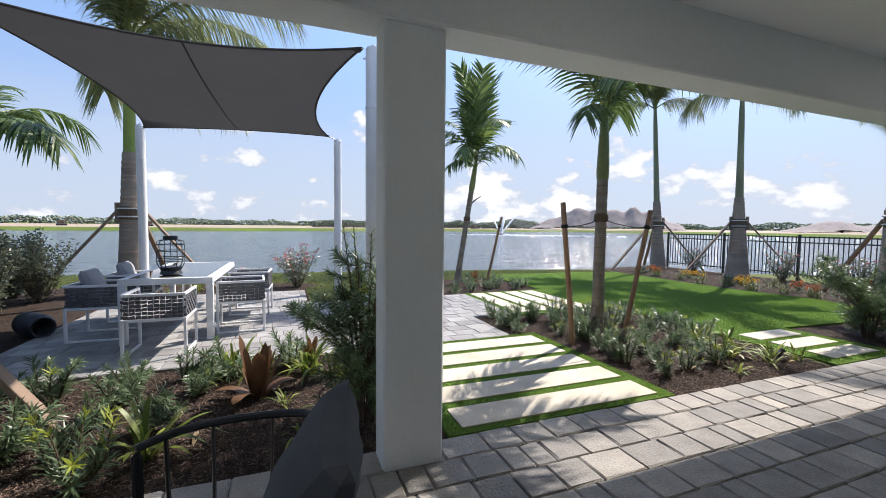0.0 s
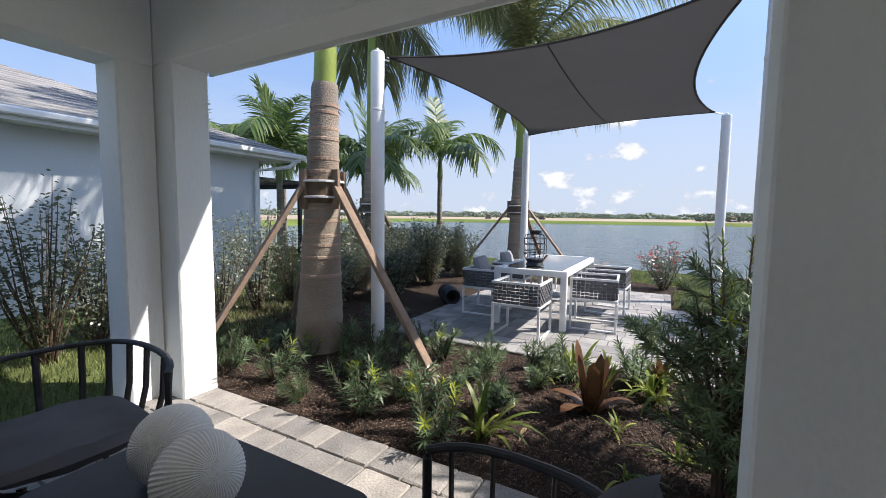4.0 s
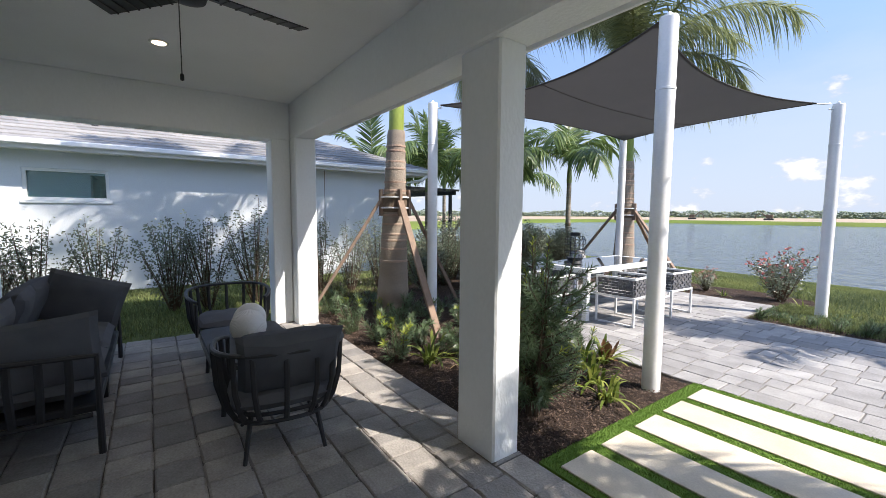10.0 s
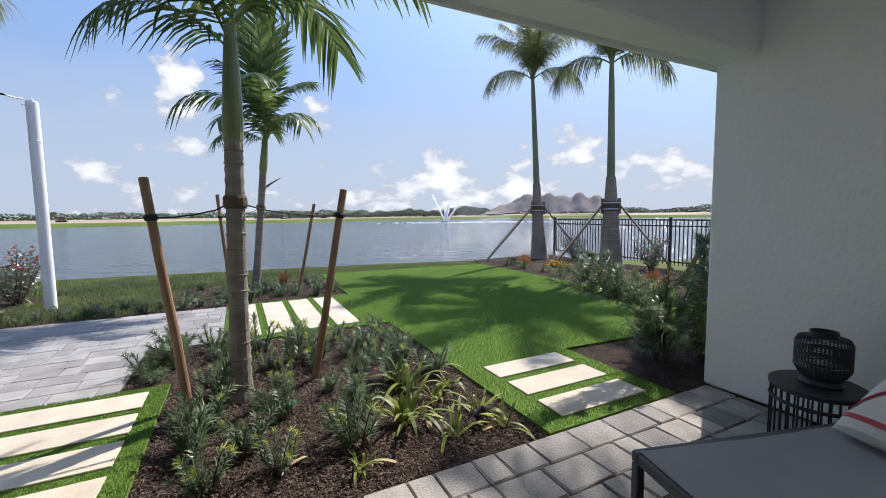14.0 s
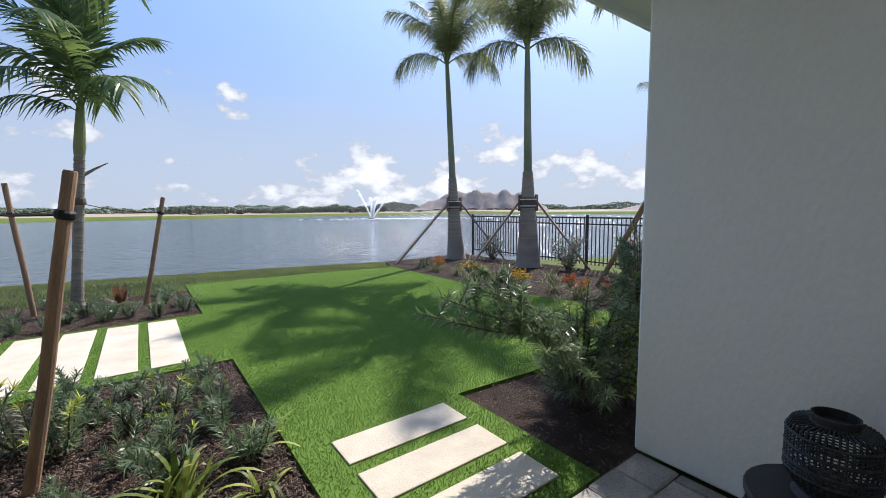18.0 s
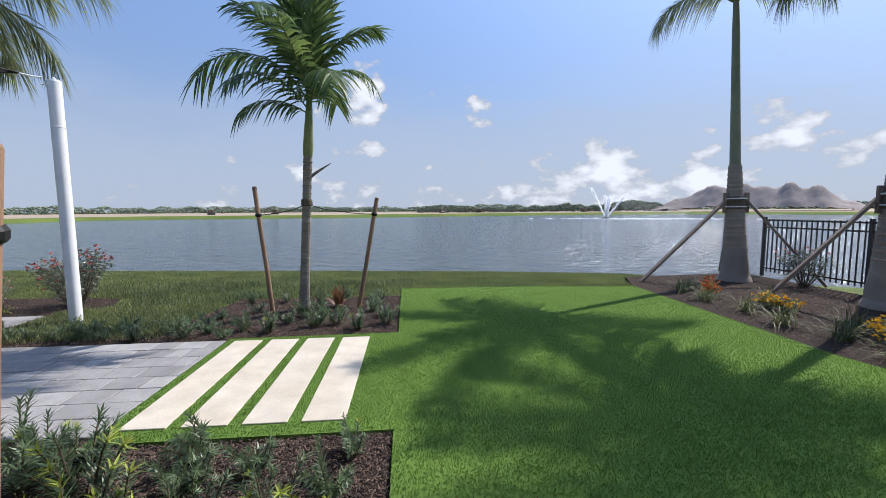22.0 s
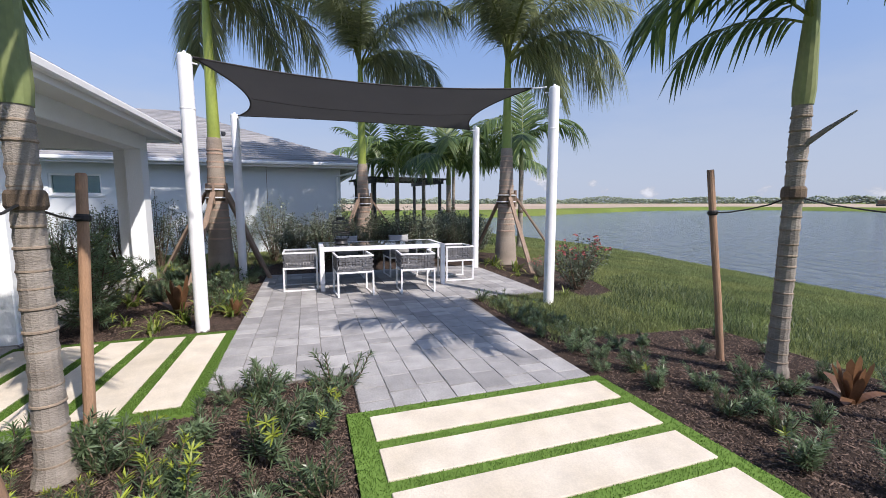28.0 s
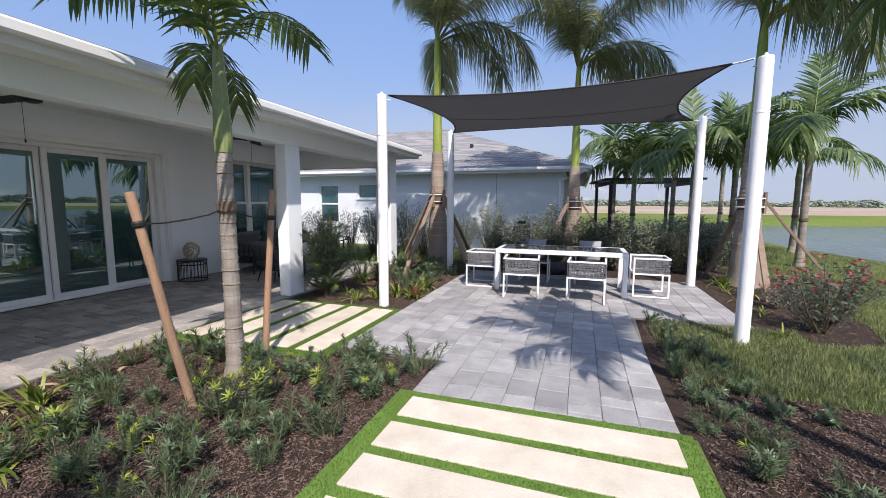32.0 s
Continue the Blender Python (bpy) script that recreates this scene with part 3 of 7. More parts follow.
def wood_line(name, a0, a1, dist, height, count, seed, material, label, thick=18):
    """A far belt of trees between two bearings: many small leafy clumps of uneven height."""
    rng = np.random.default_rng(seed)
    bearing = np.degrees(np.arctan2(ray_y, ray_x))
    order = np.argsort(bearing)
    az = rng.uniform(a0, a1, count)
    reach = np.interp(az, bearing[order], out_d[order]) + dist + rng.uniform(0, thick, count)
    xs, ys = HUB[0] + reach * np.cos(np.radians(az)), HUB[1] + reach * np.sin(np.radians(az))
    bump = 0.55 + 0.45 * np.array([noise.noise(Vector((a * 0.16, seed, 0))) + 0.6 * noise.noise(Vector((a * 0.75, seed, 3))) for a in az])
    scale = np.clip(reach / 200.0, 0.35, 1.6)
    top = height * np.clip(bump, 0.25, 1.5) * scale
    z = rng.uniform(0, 1, count) ** 0.8 * top
    r = rng.uniform(0.5, 1.3, count) * (0.24 + 0.05 * height) * scale
    octa = np.array([(1, 0, 0), (-1, 0, 0), (0, 1, 0), (0, -1, 0), (0, 0, 1), (0, 0, -1)], float)
    jit = rng.uniform(0.6, 1.3, (count, 6, 1))
    v = (octa[None] * jit * r[:, None, None] * np.array([1.2, 1.2, 0.75])) + np.stack([xs, ys, z + 0.7], -1)[:, None]
    tri = np.array([(0, 2, 4), (2, 1, 4), (1, 3, 4), (3, 0, 4), (2, 0, 5), (1, 2, 5), (3, 1, 5), (0, 3, 5)])
    q = (np.arange(count)[:, None, None] * 6 + tri[None]).reshape(-1, 3)
    return solid(name, quick_mesh(name, v.reshape(-1, 3), q, material), None, label, "trees", "stuff")


# both belts wear the haze-paled leaf colour
wood_line("far_woods", -8, 184, 150, 4.4, 18000, 3, far_leaf_haze, "low hazy green woods along the horizon beyond the building land")
wood_line("near_woods", 54, 88, 42, 5.2, 7000, 5, far_leaf_haze, "denser green thicket on the far side of the lake, paled with haze", 14)


def mound(name, x, y, peaks, label):
    rng = np.random.default_rng(9)
    u, w = np.meshgrid(np.linspace(-1, 1, 71), np.linspace(-1, 1, 19))
    h = np.zeros_like(u)
    for px, ph, pw in peaks:
        h = np.maximum(h, ph * np.clip(1 - np.abs(u - px) / pw, 0, 1) * np.clip(1.15 - np.abs(w), 0, 1))
    for _ in range(4):
        h[:, 1:-1] = (h[:, :-2] + 2 * h[:, 1:-1] + h[:, 2:]) / 4
    h += rng.uniform(-0.4, 0.4, u.shape) * (h > 0.2)
    v = np.stack([x + u * 26 + w * 9, y - u * 24 + w * 9, 0.4 + h], -1).reshape(-1, 3)
    i = np.arange(u.size).reshape(u.shape)
    q = np.stack([i[:-1, :-1], i[:-1, 1:], i[1:, 1:], i[1:, :-1]], -1).reshape(-1, 4)
    return solid(name, quick_mesh(name, v, q, dirt_mound), None, label, "mound")


mound("dirt_mound", 152, 168, [(-0.75, 6.0, 0.35), (-0.35, 12.0, 0.6), (-0.05, 12.4, 0.45), (0.15, 11.0, 0.4), (0.38, 13.0, 0.3), (0.62, 11.2, 0.3), (0.9, 4, 0.2)], "heap of brown excavated soil with several peaks")
mound("dirt_mound", 214, 92, [(-0.3, 5.0, 0.5), (0.2, 4.2, 0.5)], "low heap of dark excavated soil")


def excavator(x, y, turn):
    """An earth mover far off on the sand."""
    e = thing("excavator", "distant orange-brown earth mover standing on the bare sand", "excavator", "earth movers", pose(x, y, 0.45, 0, 0, turn) @ Matrix.Diagonal((0.6, 0.6, 0.6, 1)))
    part("track", Geo().box(-2, -1.4, 0, 2, 1.4, 0.9, 0.2), dark_metal, e)
    part("cab", Geo().box(-1.6, -1.2, 0.95, 1.2, 1.2, 2.7, 0.2), machine_paint, e)
    part("boom", Geo().tube([(1.2, 0, 2.0), (3.2, 0, 3.9), (5.2, 0, 2.6), (5.5, 0, 0.6)], [0.3, 0.28, 0.22, 0.35], 6), machine_paint, e)
    return e


for x, y, turn in ((-62, 152, 20), (-40, 150, 190), (20, 172, 30), (36, 176, 160), (84, 180, 10), (100, 186, 200)):
    excavator(x, y, turn)


# ---- fountain in the lake ----
def fountain(x, y):
    f = thing("fountain", "floating lake fountain throwing a fan of white water", "fountain", at=pose(x, y, WATER, 0, 0, -31))
    part("float", Geo().lathe([(0.9, -0.1), (1.0, 0.05), (0.8, 0.22), (0.2, 0.3)], 14), dark_metal, f)
    rng = np.random.default_rng(4)
    for k, (tip, high) in enumerate(((-3.1, 6.6), (-0.3, 4.9), (0.5, 4.6), (1.1, 5.0), (3.9, 5.2))):
        jet = Geo()
        for i in range(620):
            s = rng.uniform(0, 1) ** 0.75
            p = Vector((tip * s + rng.normal(0, 0.03 + 0.13 * s), rng.normal(0, 0.05 + 0.2 * s), max(0.1, high * s + rng.normal(0, 0.08))))
            w = rng.uniform(0.05, 0.13) * (1.15 - 0.55 * s)
            a = rng.uniform(0, 3.14)
            jet.add([p + Vector((-math.cos(a), -math.sin(a), 0)) * w, p + Vector((math.cos(a), math.sin(a), 0)) * w, p + Vector((0.2, 0, 3.0)) * w], [(0, 1, 2)])
        tagged(part("jet", jet, spray, f), kind="stuff")
    mist = Geo()
    for i in range(900):
        u = rng.uniform(0, 1)
        p = Vector((3 + 12 * u, rng.normal(0, 0.8), max(0.1, rng.uniform(0, 1) * (4.6 - 3.2 * u))))
        w = rng.uniform(0.02, 0.05)
        mist.add([p + Vector((-w, 0, 0)), p + Vector((w, 0, 0)), p + Vector((0, 0, 2 * w))], [(0, 1, 2)])
    tagged(part("mist", mist, spray, f, "fine drifting mist"), kind="stuff")
    ring = Geo()
    for i in range(900):
        a, r = rng.uniform(0, 6.28), abs(rng.normal(0, 3.6))
        w = rng.uniform(0.06, 0.16)
        p = Vector((r * math.cos(a) * 2.4 + 6, r * math.sin(a), 0.02))
        ring.add([p + Vector((-w * 4, 0, 0)), p + Vector((0, -w, 0)), p + Vector((w * 4, 0, 0)), p + Vector((0, 0, w * 0.8))], [(0, 1, 3), (1, 2, 3), (2, 0, 3)])
    tagged(part("foam", ring, spray, f), kind="stuff")


fountain(47.5, 86.5)

# ---- paved and planted surfaces ----
BED_LEFT = [(-6.2, 2.42), (-3.1, 2.42), (-3.1, 2.36), (1.07, 2.36), (1.07, 4.42), (-2.75, 4.42), (-2.75, 9.0), (0.4, 9.0), (0.4, 7.62), (3.44, 7.50), (3.44, 7.66), (5.36, 7.66), (5.36, 9.9), (2.7, 9.9), (2.5, 8.25), (1.2, 8.2), (0.72, 9.05), (0.85, 9.7), (0.62, 10.2), (-0.3, 10.5), (-1.2, 10.4), (-2.2, 10.75), (-4.6, 10.9), (-6.4, 9.0)]
BED_MID = [(3.09, 2.37), (5.37, 2.37), (5.37, 5.48), (3.45, 5.48), (3.45, 5.58), (2.74, 5.58), (2.74, 4.46), (3.09, 4.46)]
BED_RIGHT = [(6.62, 2.37), (13.1, 2.37), (13.1, 11.5), (10.2, 11.3), (9.72, 10.1), (9.66, 6.4), (9.98, 4.9), (9.66, 3.85), (9.05, 3.42), (6.62, 3.58)]
TURF_A = [(1.07, 2.37), (3.09, 2.37), (3.09, 4.46), (1.07, 4.43)]
LAWN = [(5.37, 2.37), (6.62, 2.37), (6.62, 3.58), (9.05, 3.42), (9.66, 3.85), (9.98, 4.9), (9.66, 6.4), (9.72, 10.1), (7.6, 10.35), (5.36, 10.42), (5.36, 7.66), (3.45, 7.62), (3.45, 5.48), (5.37, 5.48)]
PATIO = [(-2.75, 4.42), (2.74, 4.43), (2.74, 5.58), (3.45, 5.58), (3.45, 7.49), (0.4, 7.61), (0.4, 9.0), (-2.75, 9.0)]


def inside(poly, x, y):
    x, y = np.asarray(x, float), np.asarray(y, float)
    hit = np.zeros(x.shape, bool)
    for (x0, y0), (x1, y1) in zip(poly, poly[1:] + poly[:1]):
        if y0 != y1:
            cross = ((y0 > y) != (y1 > y)) & (x < (x1 - x0) * (y - y0) / (y1 - y0) + x0)
            hit ^= cross
    return hit


def flat(name, poly, z0, z1, material, label, category, kind="structure"):
    bm = bmesh.new()
    vs = [bm.verts.new((x, y, z1)) for x, y in poly]
    face = bm.faces.new(vs)
    if face.normal.z < 0:
        face.normal_flip()
    r = bmesh.ops.extrude_face_region(bm, geom=[face])
    for v in [e for e in r["geom"] if isinstance(e, bmesh.types.BMVert)]:
        v.co.z = z0
    bmesh.ops.recalc_face_normals(bm, faces=bm.faces[:])
    me = bpy.data.meshes.new(name)
    bm.to_mesh(me)
    bm.free()
    me.materials.append(material)
    return tagged(new(name, me), label, category, kind=kind)


bed_left = flat("bed_left", BED_LEFT, -0.2, -0.032, mulch_base, "planting bed of dark brown wood mulch beside the patio", "bed")
bed_mid = flat("bed_middle", BED_MID, -0.2, -0.032, mulch_base, "planting bed of dark brown wood mulch between two paths", "bed")
bed_right = flat("bed_right", BED_RIGHT, -0.2, -0.032, mulch_base, "planting bed of dark brown wood mulch along the fence", "bed")
turf_a = flat("turf_path", TURF_A, -0.2, -0.006, turf_back, "artificial turf joints round the stepping slabs by the porch", "turf")
lawn = flat("turf_lawn", LAWN, -0.2, -0.004, turf_back, "bright green artificial turf lawn", "turf")
patio = flat("patio", PATIO, -0.2, -0.008, joint_pale, "paved dining patio of grey concrete pavers", "patio")
porch_floor = flat("floor", [(PORCH_W - 0.14, WALL_Y), (PORCH_E, WALL_Y), (PORCH_E, PORCH_OUT), (PORCH_W - 0.14, PORCH_OUT)], -0.2, -0.022, joint_sand, "porch floor of weathered tan-grey concrete pavers", "floor")
flat("floor_right", [(PORCH_E, PORCH_OUT - 0.14), (PORCH_E + 0.01, PORCH_OUT - 0.14), (PORCH_E + 0.01, PORCH_OUT), (PORCH_E, PORCH_OUT)], -0.2, -0.03, joint_sand, "porch floor edge of concrete beside the wall", "floor")


# ---- house ----
def pierced(p0, p1, q0, q1, z1, holes, turn=False, z0=0.0):
    """One slab of wall from p0 to p1, q0 to q1 thick, with openings (p, p, z, z) right through it; turn: it runs along y."""
    ps = sorted({p0, p1, *[h[0] for h in holes], *[h[1] for h in holes]})
    zs = sorted({z0, z1, *[h[2] for h in holes], *[h[3] for h in holes]})
    full = lambda a, b: 0 <= a < len(ps) - 1 and 0 <= b < len(zs) - 1 and not any(h[0] <= ps[a] < h[1] and h[2] <= zs[b] < h[3] for h in holes)
    verts, ids, faces = [], {}, []

    def v(i, k, q):
        if (i, k, q) not in ids:
            ids[i, k, q] = len(verts)
            verts.append((q, ps[i], zs[k]) if turn else (ps[i], q, zs[k]))
        return ids[i, k, q]

    for i in range(len(ps) - 1):
        for k in range(len(zs) - 1):
            if not full(i, k):
                continue
            faces += [(v(i, k, q0), v(i + 1, k, q0), v(i + 1, k + 1, q0), v(i, k + 1, q0)), (v(i, k, q1), v(i, k + 1, q1), v(i + 1, k + 1, q1), v(i + 1, k, q1))]
            for (a, b), (c, d) in (((i - 1, k), ((i, k), (i, k + 1))), ((i + 1, k), ((i + 1, k), (i + 1, k + 1))), ((i, k - 1), ((i, k), (i + 1, k))), ((i, k + 1), ((i, k + 1), (i + 1, k + 1)))):
                if not full(a, b):
                    faces.append((v(*c, q0), v(*d, q0), v(*d, q1), v(*c, q1)))
    bm = bmesh.new()
    bv = [bm.verts.new(p) for p in verts]
    for f in faces:
        bm.faces.new([bv[n] for n in f])
    bmesh.ops.recalc_face_normals(bm, faces=bm.faces[:])
    me = bpy.data.meshes.new("wall")
    bm.to_mesh(me)
    bm.free()
    return me


def wall_with_holes(name, x0, x1, y0, y1, z1, holes, label):
    me = pierced(x0, x1, y0, y1, z1, holes)
    me.materials.append(stucco)
    return structure(name, me, None, label, "wall")


WIN = (-2.62, -0.60, 0.60, 2.50)
DOOR = (0.66, 5.96, 0.0, 2.42)
wall_with_holes("wall_house", PORCH_W - 0.14, PORCH_E, WALL_Y - 0.28, WALL_Y, 3.1, [WIN, DOOR], "white textured stucco house wall with a window and sliding doors")
structure("wall_porch_end", Geo().box(PORCH_E, WALL_Y - 0.28, 0, PORCH_E + 0.3, PORCH_OUT + 0.01, 3.0, 0.015), stucco, "white textured stucco wall closing the end of the porch", "wall")
structure("wall_house_side", Geo().box(PORCH_W - 0.14, -9, 0, PORCH_W + 0.14, WALL_Y - 0.281, 3.1), stucco, "white stucco side wall of the house", "wall")
structure("wall_house_rear", Geo().box(PORCH_W + 0.14, -9, 0, 12, -8.8, 3.1), stucco, "white stucco rear wall of the house", "wall")
structure("wall_house_flank", Geo().box(PORCH_E + 0.3, -1.5, 0, 14, -1.2, 3.1), stucco, "white stucco wall beyond the porch", "wall")
# added room behind the panes, its surfaces darkened to look unlit
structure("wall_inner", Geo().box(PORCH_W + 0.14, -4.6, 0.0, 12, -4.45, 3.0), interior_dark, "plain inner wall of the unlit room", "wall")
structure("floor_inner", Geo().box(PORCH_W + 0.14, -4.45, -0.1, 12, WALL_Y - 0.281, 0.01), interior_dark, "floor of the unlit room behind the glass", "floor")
structure("ceiling", Geo().box(PORCH_W + 0.01, WALL_Y + 0.001, CEIL, PORCH_E - 0.001, BEAM_IN - 0.001, CEIL + 0.1), ceiling_paint, "smooth white-painted porch ceiling", "ceiling")
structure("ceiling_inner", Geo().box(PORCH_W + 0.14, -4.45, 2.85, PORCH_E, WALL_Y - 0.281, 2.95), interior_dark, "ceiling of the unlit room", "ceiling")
structure("beam_front", Geo().box(PORCH_W - 0.14, BEAM_IN, BEAM_LOW, PORCH_E - 0.001, BEAM_OUT, 3.0, 0.012), stucco, "white stucco beam along the front of the porch", "beam")
structure("beam_side", Geo().box(PORCH_W - 0.3, WALL_Y + 0.001, BEAM_LOW - 0.02, PORCH_W, BEAM_IN - 0.001, 3.0, 0.012), stucco, "white stucco beam across the open end of the porch", "beam")
structure("column_front", Geo().box(0.57, BEAM_IN + 0.045, -0.02, 0.925, BEAM_OUT - 0.02, BEAM_LOW + 0.01, 0.012), stucco, "square white stucco porch column with knockdown texture", "column")
structure("column_corner", Geo().box(PORCH_W - 0.14, BEAM_IN + 0.004, -0.02, PORCH_W + 0.2, BEAM_OUT - 0.003, BEAM_LOW + 0.01, 0.012), stucco, "white stucco corner column of the porch", "column")
structure("column_corner_side", Geo().box(PORCH_W - 0.3, BEAM_IN - 0.24, -0.02, PORCH_W - 0.01, BEAM_IN + 0.0, BEAM_LOW, 0.012), stucco, "white stucco pilaster joined to the corner column", "column")
# eaves and roof
structure("soffit", Geo().box(PORCH_W - 0.5, BEAM_OUT, 2.74, 12, 2.80, 2.765), trim_paint, "white boarded soffit under the eaves", "soffit")
structure("fascia", Geo().box(PORCH_W - 0.5, 2.80, 2.68, 12, 2.83, 2.84, 0.004), roof_paint, "white fascia board under the gutter", "fascia")
structure("gutter", Geo().box(PORCH_W - 0.52, 2.832, 2.75, 12, 2.93, 2.86, 0.02), roof_paint, "white metal rain gutter along the eaves", "gutter")
structure("fascia_side", Geo().box(PORCH_W - 0.53, -9, 2.68, PORCH_W - 0.5, 2.80, 2.84, 0.004), roof_paint, "white fascia board at the side of the house", "fascia")
structure("soffit_side", Geo().box(PORCH_W - 0.5, -9, 2.74, PORCH_W - 0.3, BEAM_OUT - 0.001, 2.765), trim_paint, "white boarded soffit at the side of the house", "soffit")


def shingled_roof(name, eave, top, eave_z, top_z, label, courses=22):
    """Four sloping faces from the eave rectangle (x0, y0, x1, y1) to the ridge rectangle, laid in stepped courses."""
    geo = Geo()
    def corner(r, k, s):
        e, t = eave, top
        pts_e = [(e[0], e[1]), (e[2], e[1]), (e[2], e[3]), (e[0], e[3])]
        pts_t = [(t[0], t[1]), (t[2], t[1]), (t[2], t[3]), (t[0], t[3])]
        a, b = pts_e[k], pts_t[k]
        return (a[0] + (b[0] - a[0]) * s, a[1] + (b[1] - a[1]) * s, eave_z + (top_z - eave_z) * s)
    rng = random.Random(5)
    for c in range(courses):
        s0, s1 = c / courses, (c + 1.0) / courses
        for k in range(4):
            p0, p1 = Vector(corner(0, k, s0)), Vector(corner(0, (k + 1) % 4, s0))
            q0, q1 = Vector(corner(0, k, s1)), Vector(corner(0, (k + 1) % 4, s1))
            n = max(2, int((p1 - p0).length / 0.8))
            lift = Vector((0, 0, 0.018))
            off = 0.5 * (c % 2) / n
            cuts = [0.0] + [min(1, max(0, (i + off) / n)) for i in range(1, n)] + [1.0]
            for a, b in zip(cuts, cuts[1:]):
                j = Vector((0, 0, rng.uniform(0, 0.004)))
                v = [p0.lerp(p1, a) + lift + j, p0.lerp(p1, b) + lift + j, q0.lerp(q1, b) + j, q0.lerp(q1, a) + j]
                w = [v[0] - lift, v[1] - lift]
                geo.add(v + w, [(0, 1, 2, 3), (4, 5, 1, 0)])
    geo.add([corner(0, k, 1.0) for k in range(4)], [(0, 1, 2, 3)])
    return structure(name, geo, shingle, label, "roof")


shingled_roof("roof", (PORCH_W - 0.55, -9.4, 13, 2.90), (0.8, -4.6, 8.6, -1.9), 2.85, 4.15, "grey shingle roof of the house", 14)


def framed_pane(parent, x0, x1, z0, z1, y, frame_w, depth=0.05):
    """One glazed leaf in the plane y: four frame bars and a pane."""
    fr = Geo()
    fr.box(x0, y, z0, x0 + frame_w, y + depth, z1, 0.004)
    fr.box(x1 - frame_w, y, z0, x1, y + depth, z1, 0.004)
    fr.box(x0 + frame_w, y, z0, x1 - frame_w, y + depth, z0 + frame_w, 0.004)
    fr.box(x0 + frame_w, y, z1 - frame_w, x1 - frame_w, y + depth, z1, 0.004)
    part("window_frame", fr, trim_paint, parent)
    p = part("pane", Geo().box(x0 + frame_w - 0.004, y + depth * 0.45, z0 + frame_w - 0.004, x1 - frame_w + 0.004, y + depth * 0.45 + 0.006, z1 - frame_w + 0.004), glass, parent, "dark tinted glass pane")
    p.visible_shadow = False


def house_window():
    w = thing("window_1", "white-framed double sash window with dark tinted glass", "window", kind="structure")
    x0, x1, z0, z1 = WIN
    y = WALL_Y - 0.22
    fr = Geo()
    for a in ((x0, y, z0, x0 + 0.045, y + 0.1, z1), (x1 - 0.045, y, z0, x1, y + 0.1, z1), (x0 + 0.045, y, z1 - 0.045, x1 - 0.045, y + 0.1, z1), (x0 + 0.045, y, z0, x1 - 0.045, y + 0.1, z0 + 0.045)):
        fr.box(*a, 0.006)
    part("casing", fr, trim_paint, w)
    mid, mz = (x0 + x1) / 2, z0 + 0.93
    part("mullion", Geo().box(mid - 0.05, y, z0 + 0.045, mid + 0.05, y + 0.1, z1 - 0.045, 0.006), trim_paint, w)
    for a, b in ((x0 + 0.045, mid - 0.05), (mid + 0.05, x1 - 0.045)):
        framed_pane(w, a, b, z0 + 0.045, mz, y + 0.03, 0.035)
        framed_pane(w, a, b, mz, z1 - 0.045, y + 0.0, 0.03)
    part("window_sill", Geo().box(x0 + 0.001, WALL_Y - 0.12, z0 - 0.03, x1 - 0.001, WALL_Y + 0.004, z0 + 0.012, 0.006), stucco, w)
    return w


house_window()


def sliding_doors():
    d = thing("door_1", "white-framed sliding glass doors with dark tinted glass, closed", "door", kind="structure")
    x0, x1, z0, z1 = DOOR
    y = WALL_Y - 0.2
    fr = Geo()
    for a in ((x0, y, 0.0, x0 + 0.1, y + 0.16, z1), (x1 - 0.1, y, 0, x1, y + 0.16, z1), (x0 + 0.1, y, z1 - 0.07, x1 - 0.1, y + 0.16, z1), (x0 + 0.1, y, 0, x1 - 0.1, y + 0.16, 0.04)):
        fr.box(*a, 0.006)
    part("casing", fr, trim_paint, d)
    n = 6
    step = (x1 - x0 - 0.2) / n
    for i in range(n):
        a = x0 + 0.1 + i * step
        framed_pane(d, a, a + step, 0.04, z1 - 0.07, y + 0.02 + 0.05 * (i % 2), 0.075, 0.045)
    part("door_handle", Geo().box(x0 + 0.12 + step * 3, y + 0.12, 0.95, x0 + 0.15 + step * 3, y + 0.17, 1.2, 0.01), dark_metal, d)
    tr = Geo().box(x0 - 0.1, WALL_Y - 0.001, 0.0, x0 - 0.005, WALL_Y + 0.03, z1 + 0.1, 0.006).box(x0 - 0.1, WALL_Y, z1 + 0.005, x1 + 0.1, WALL_Y + 0.028, z1 + 0.1, 0.006)
    part("door_trim", tr, trim_paint, d)


sliding_doors()


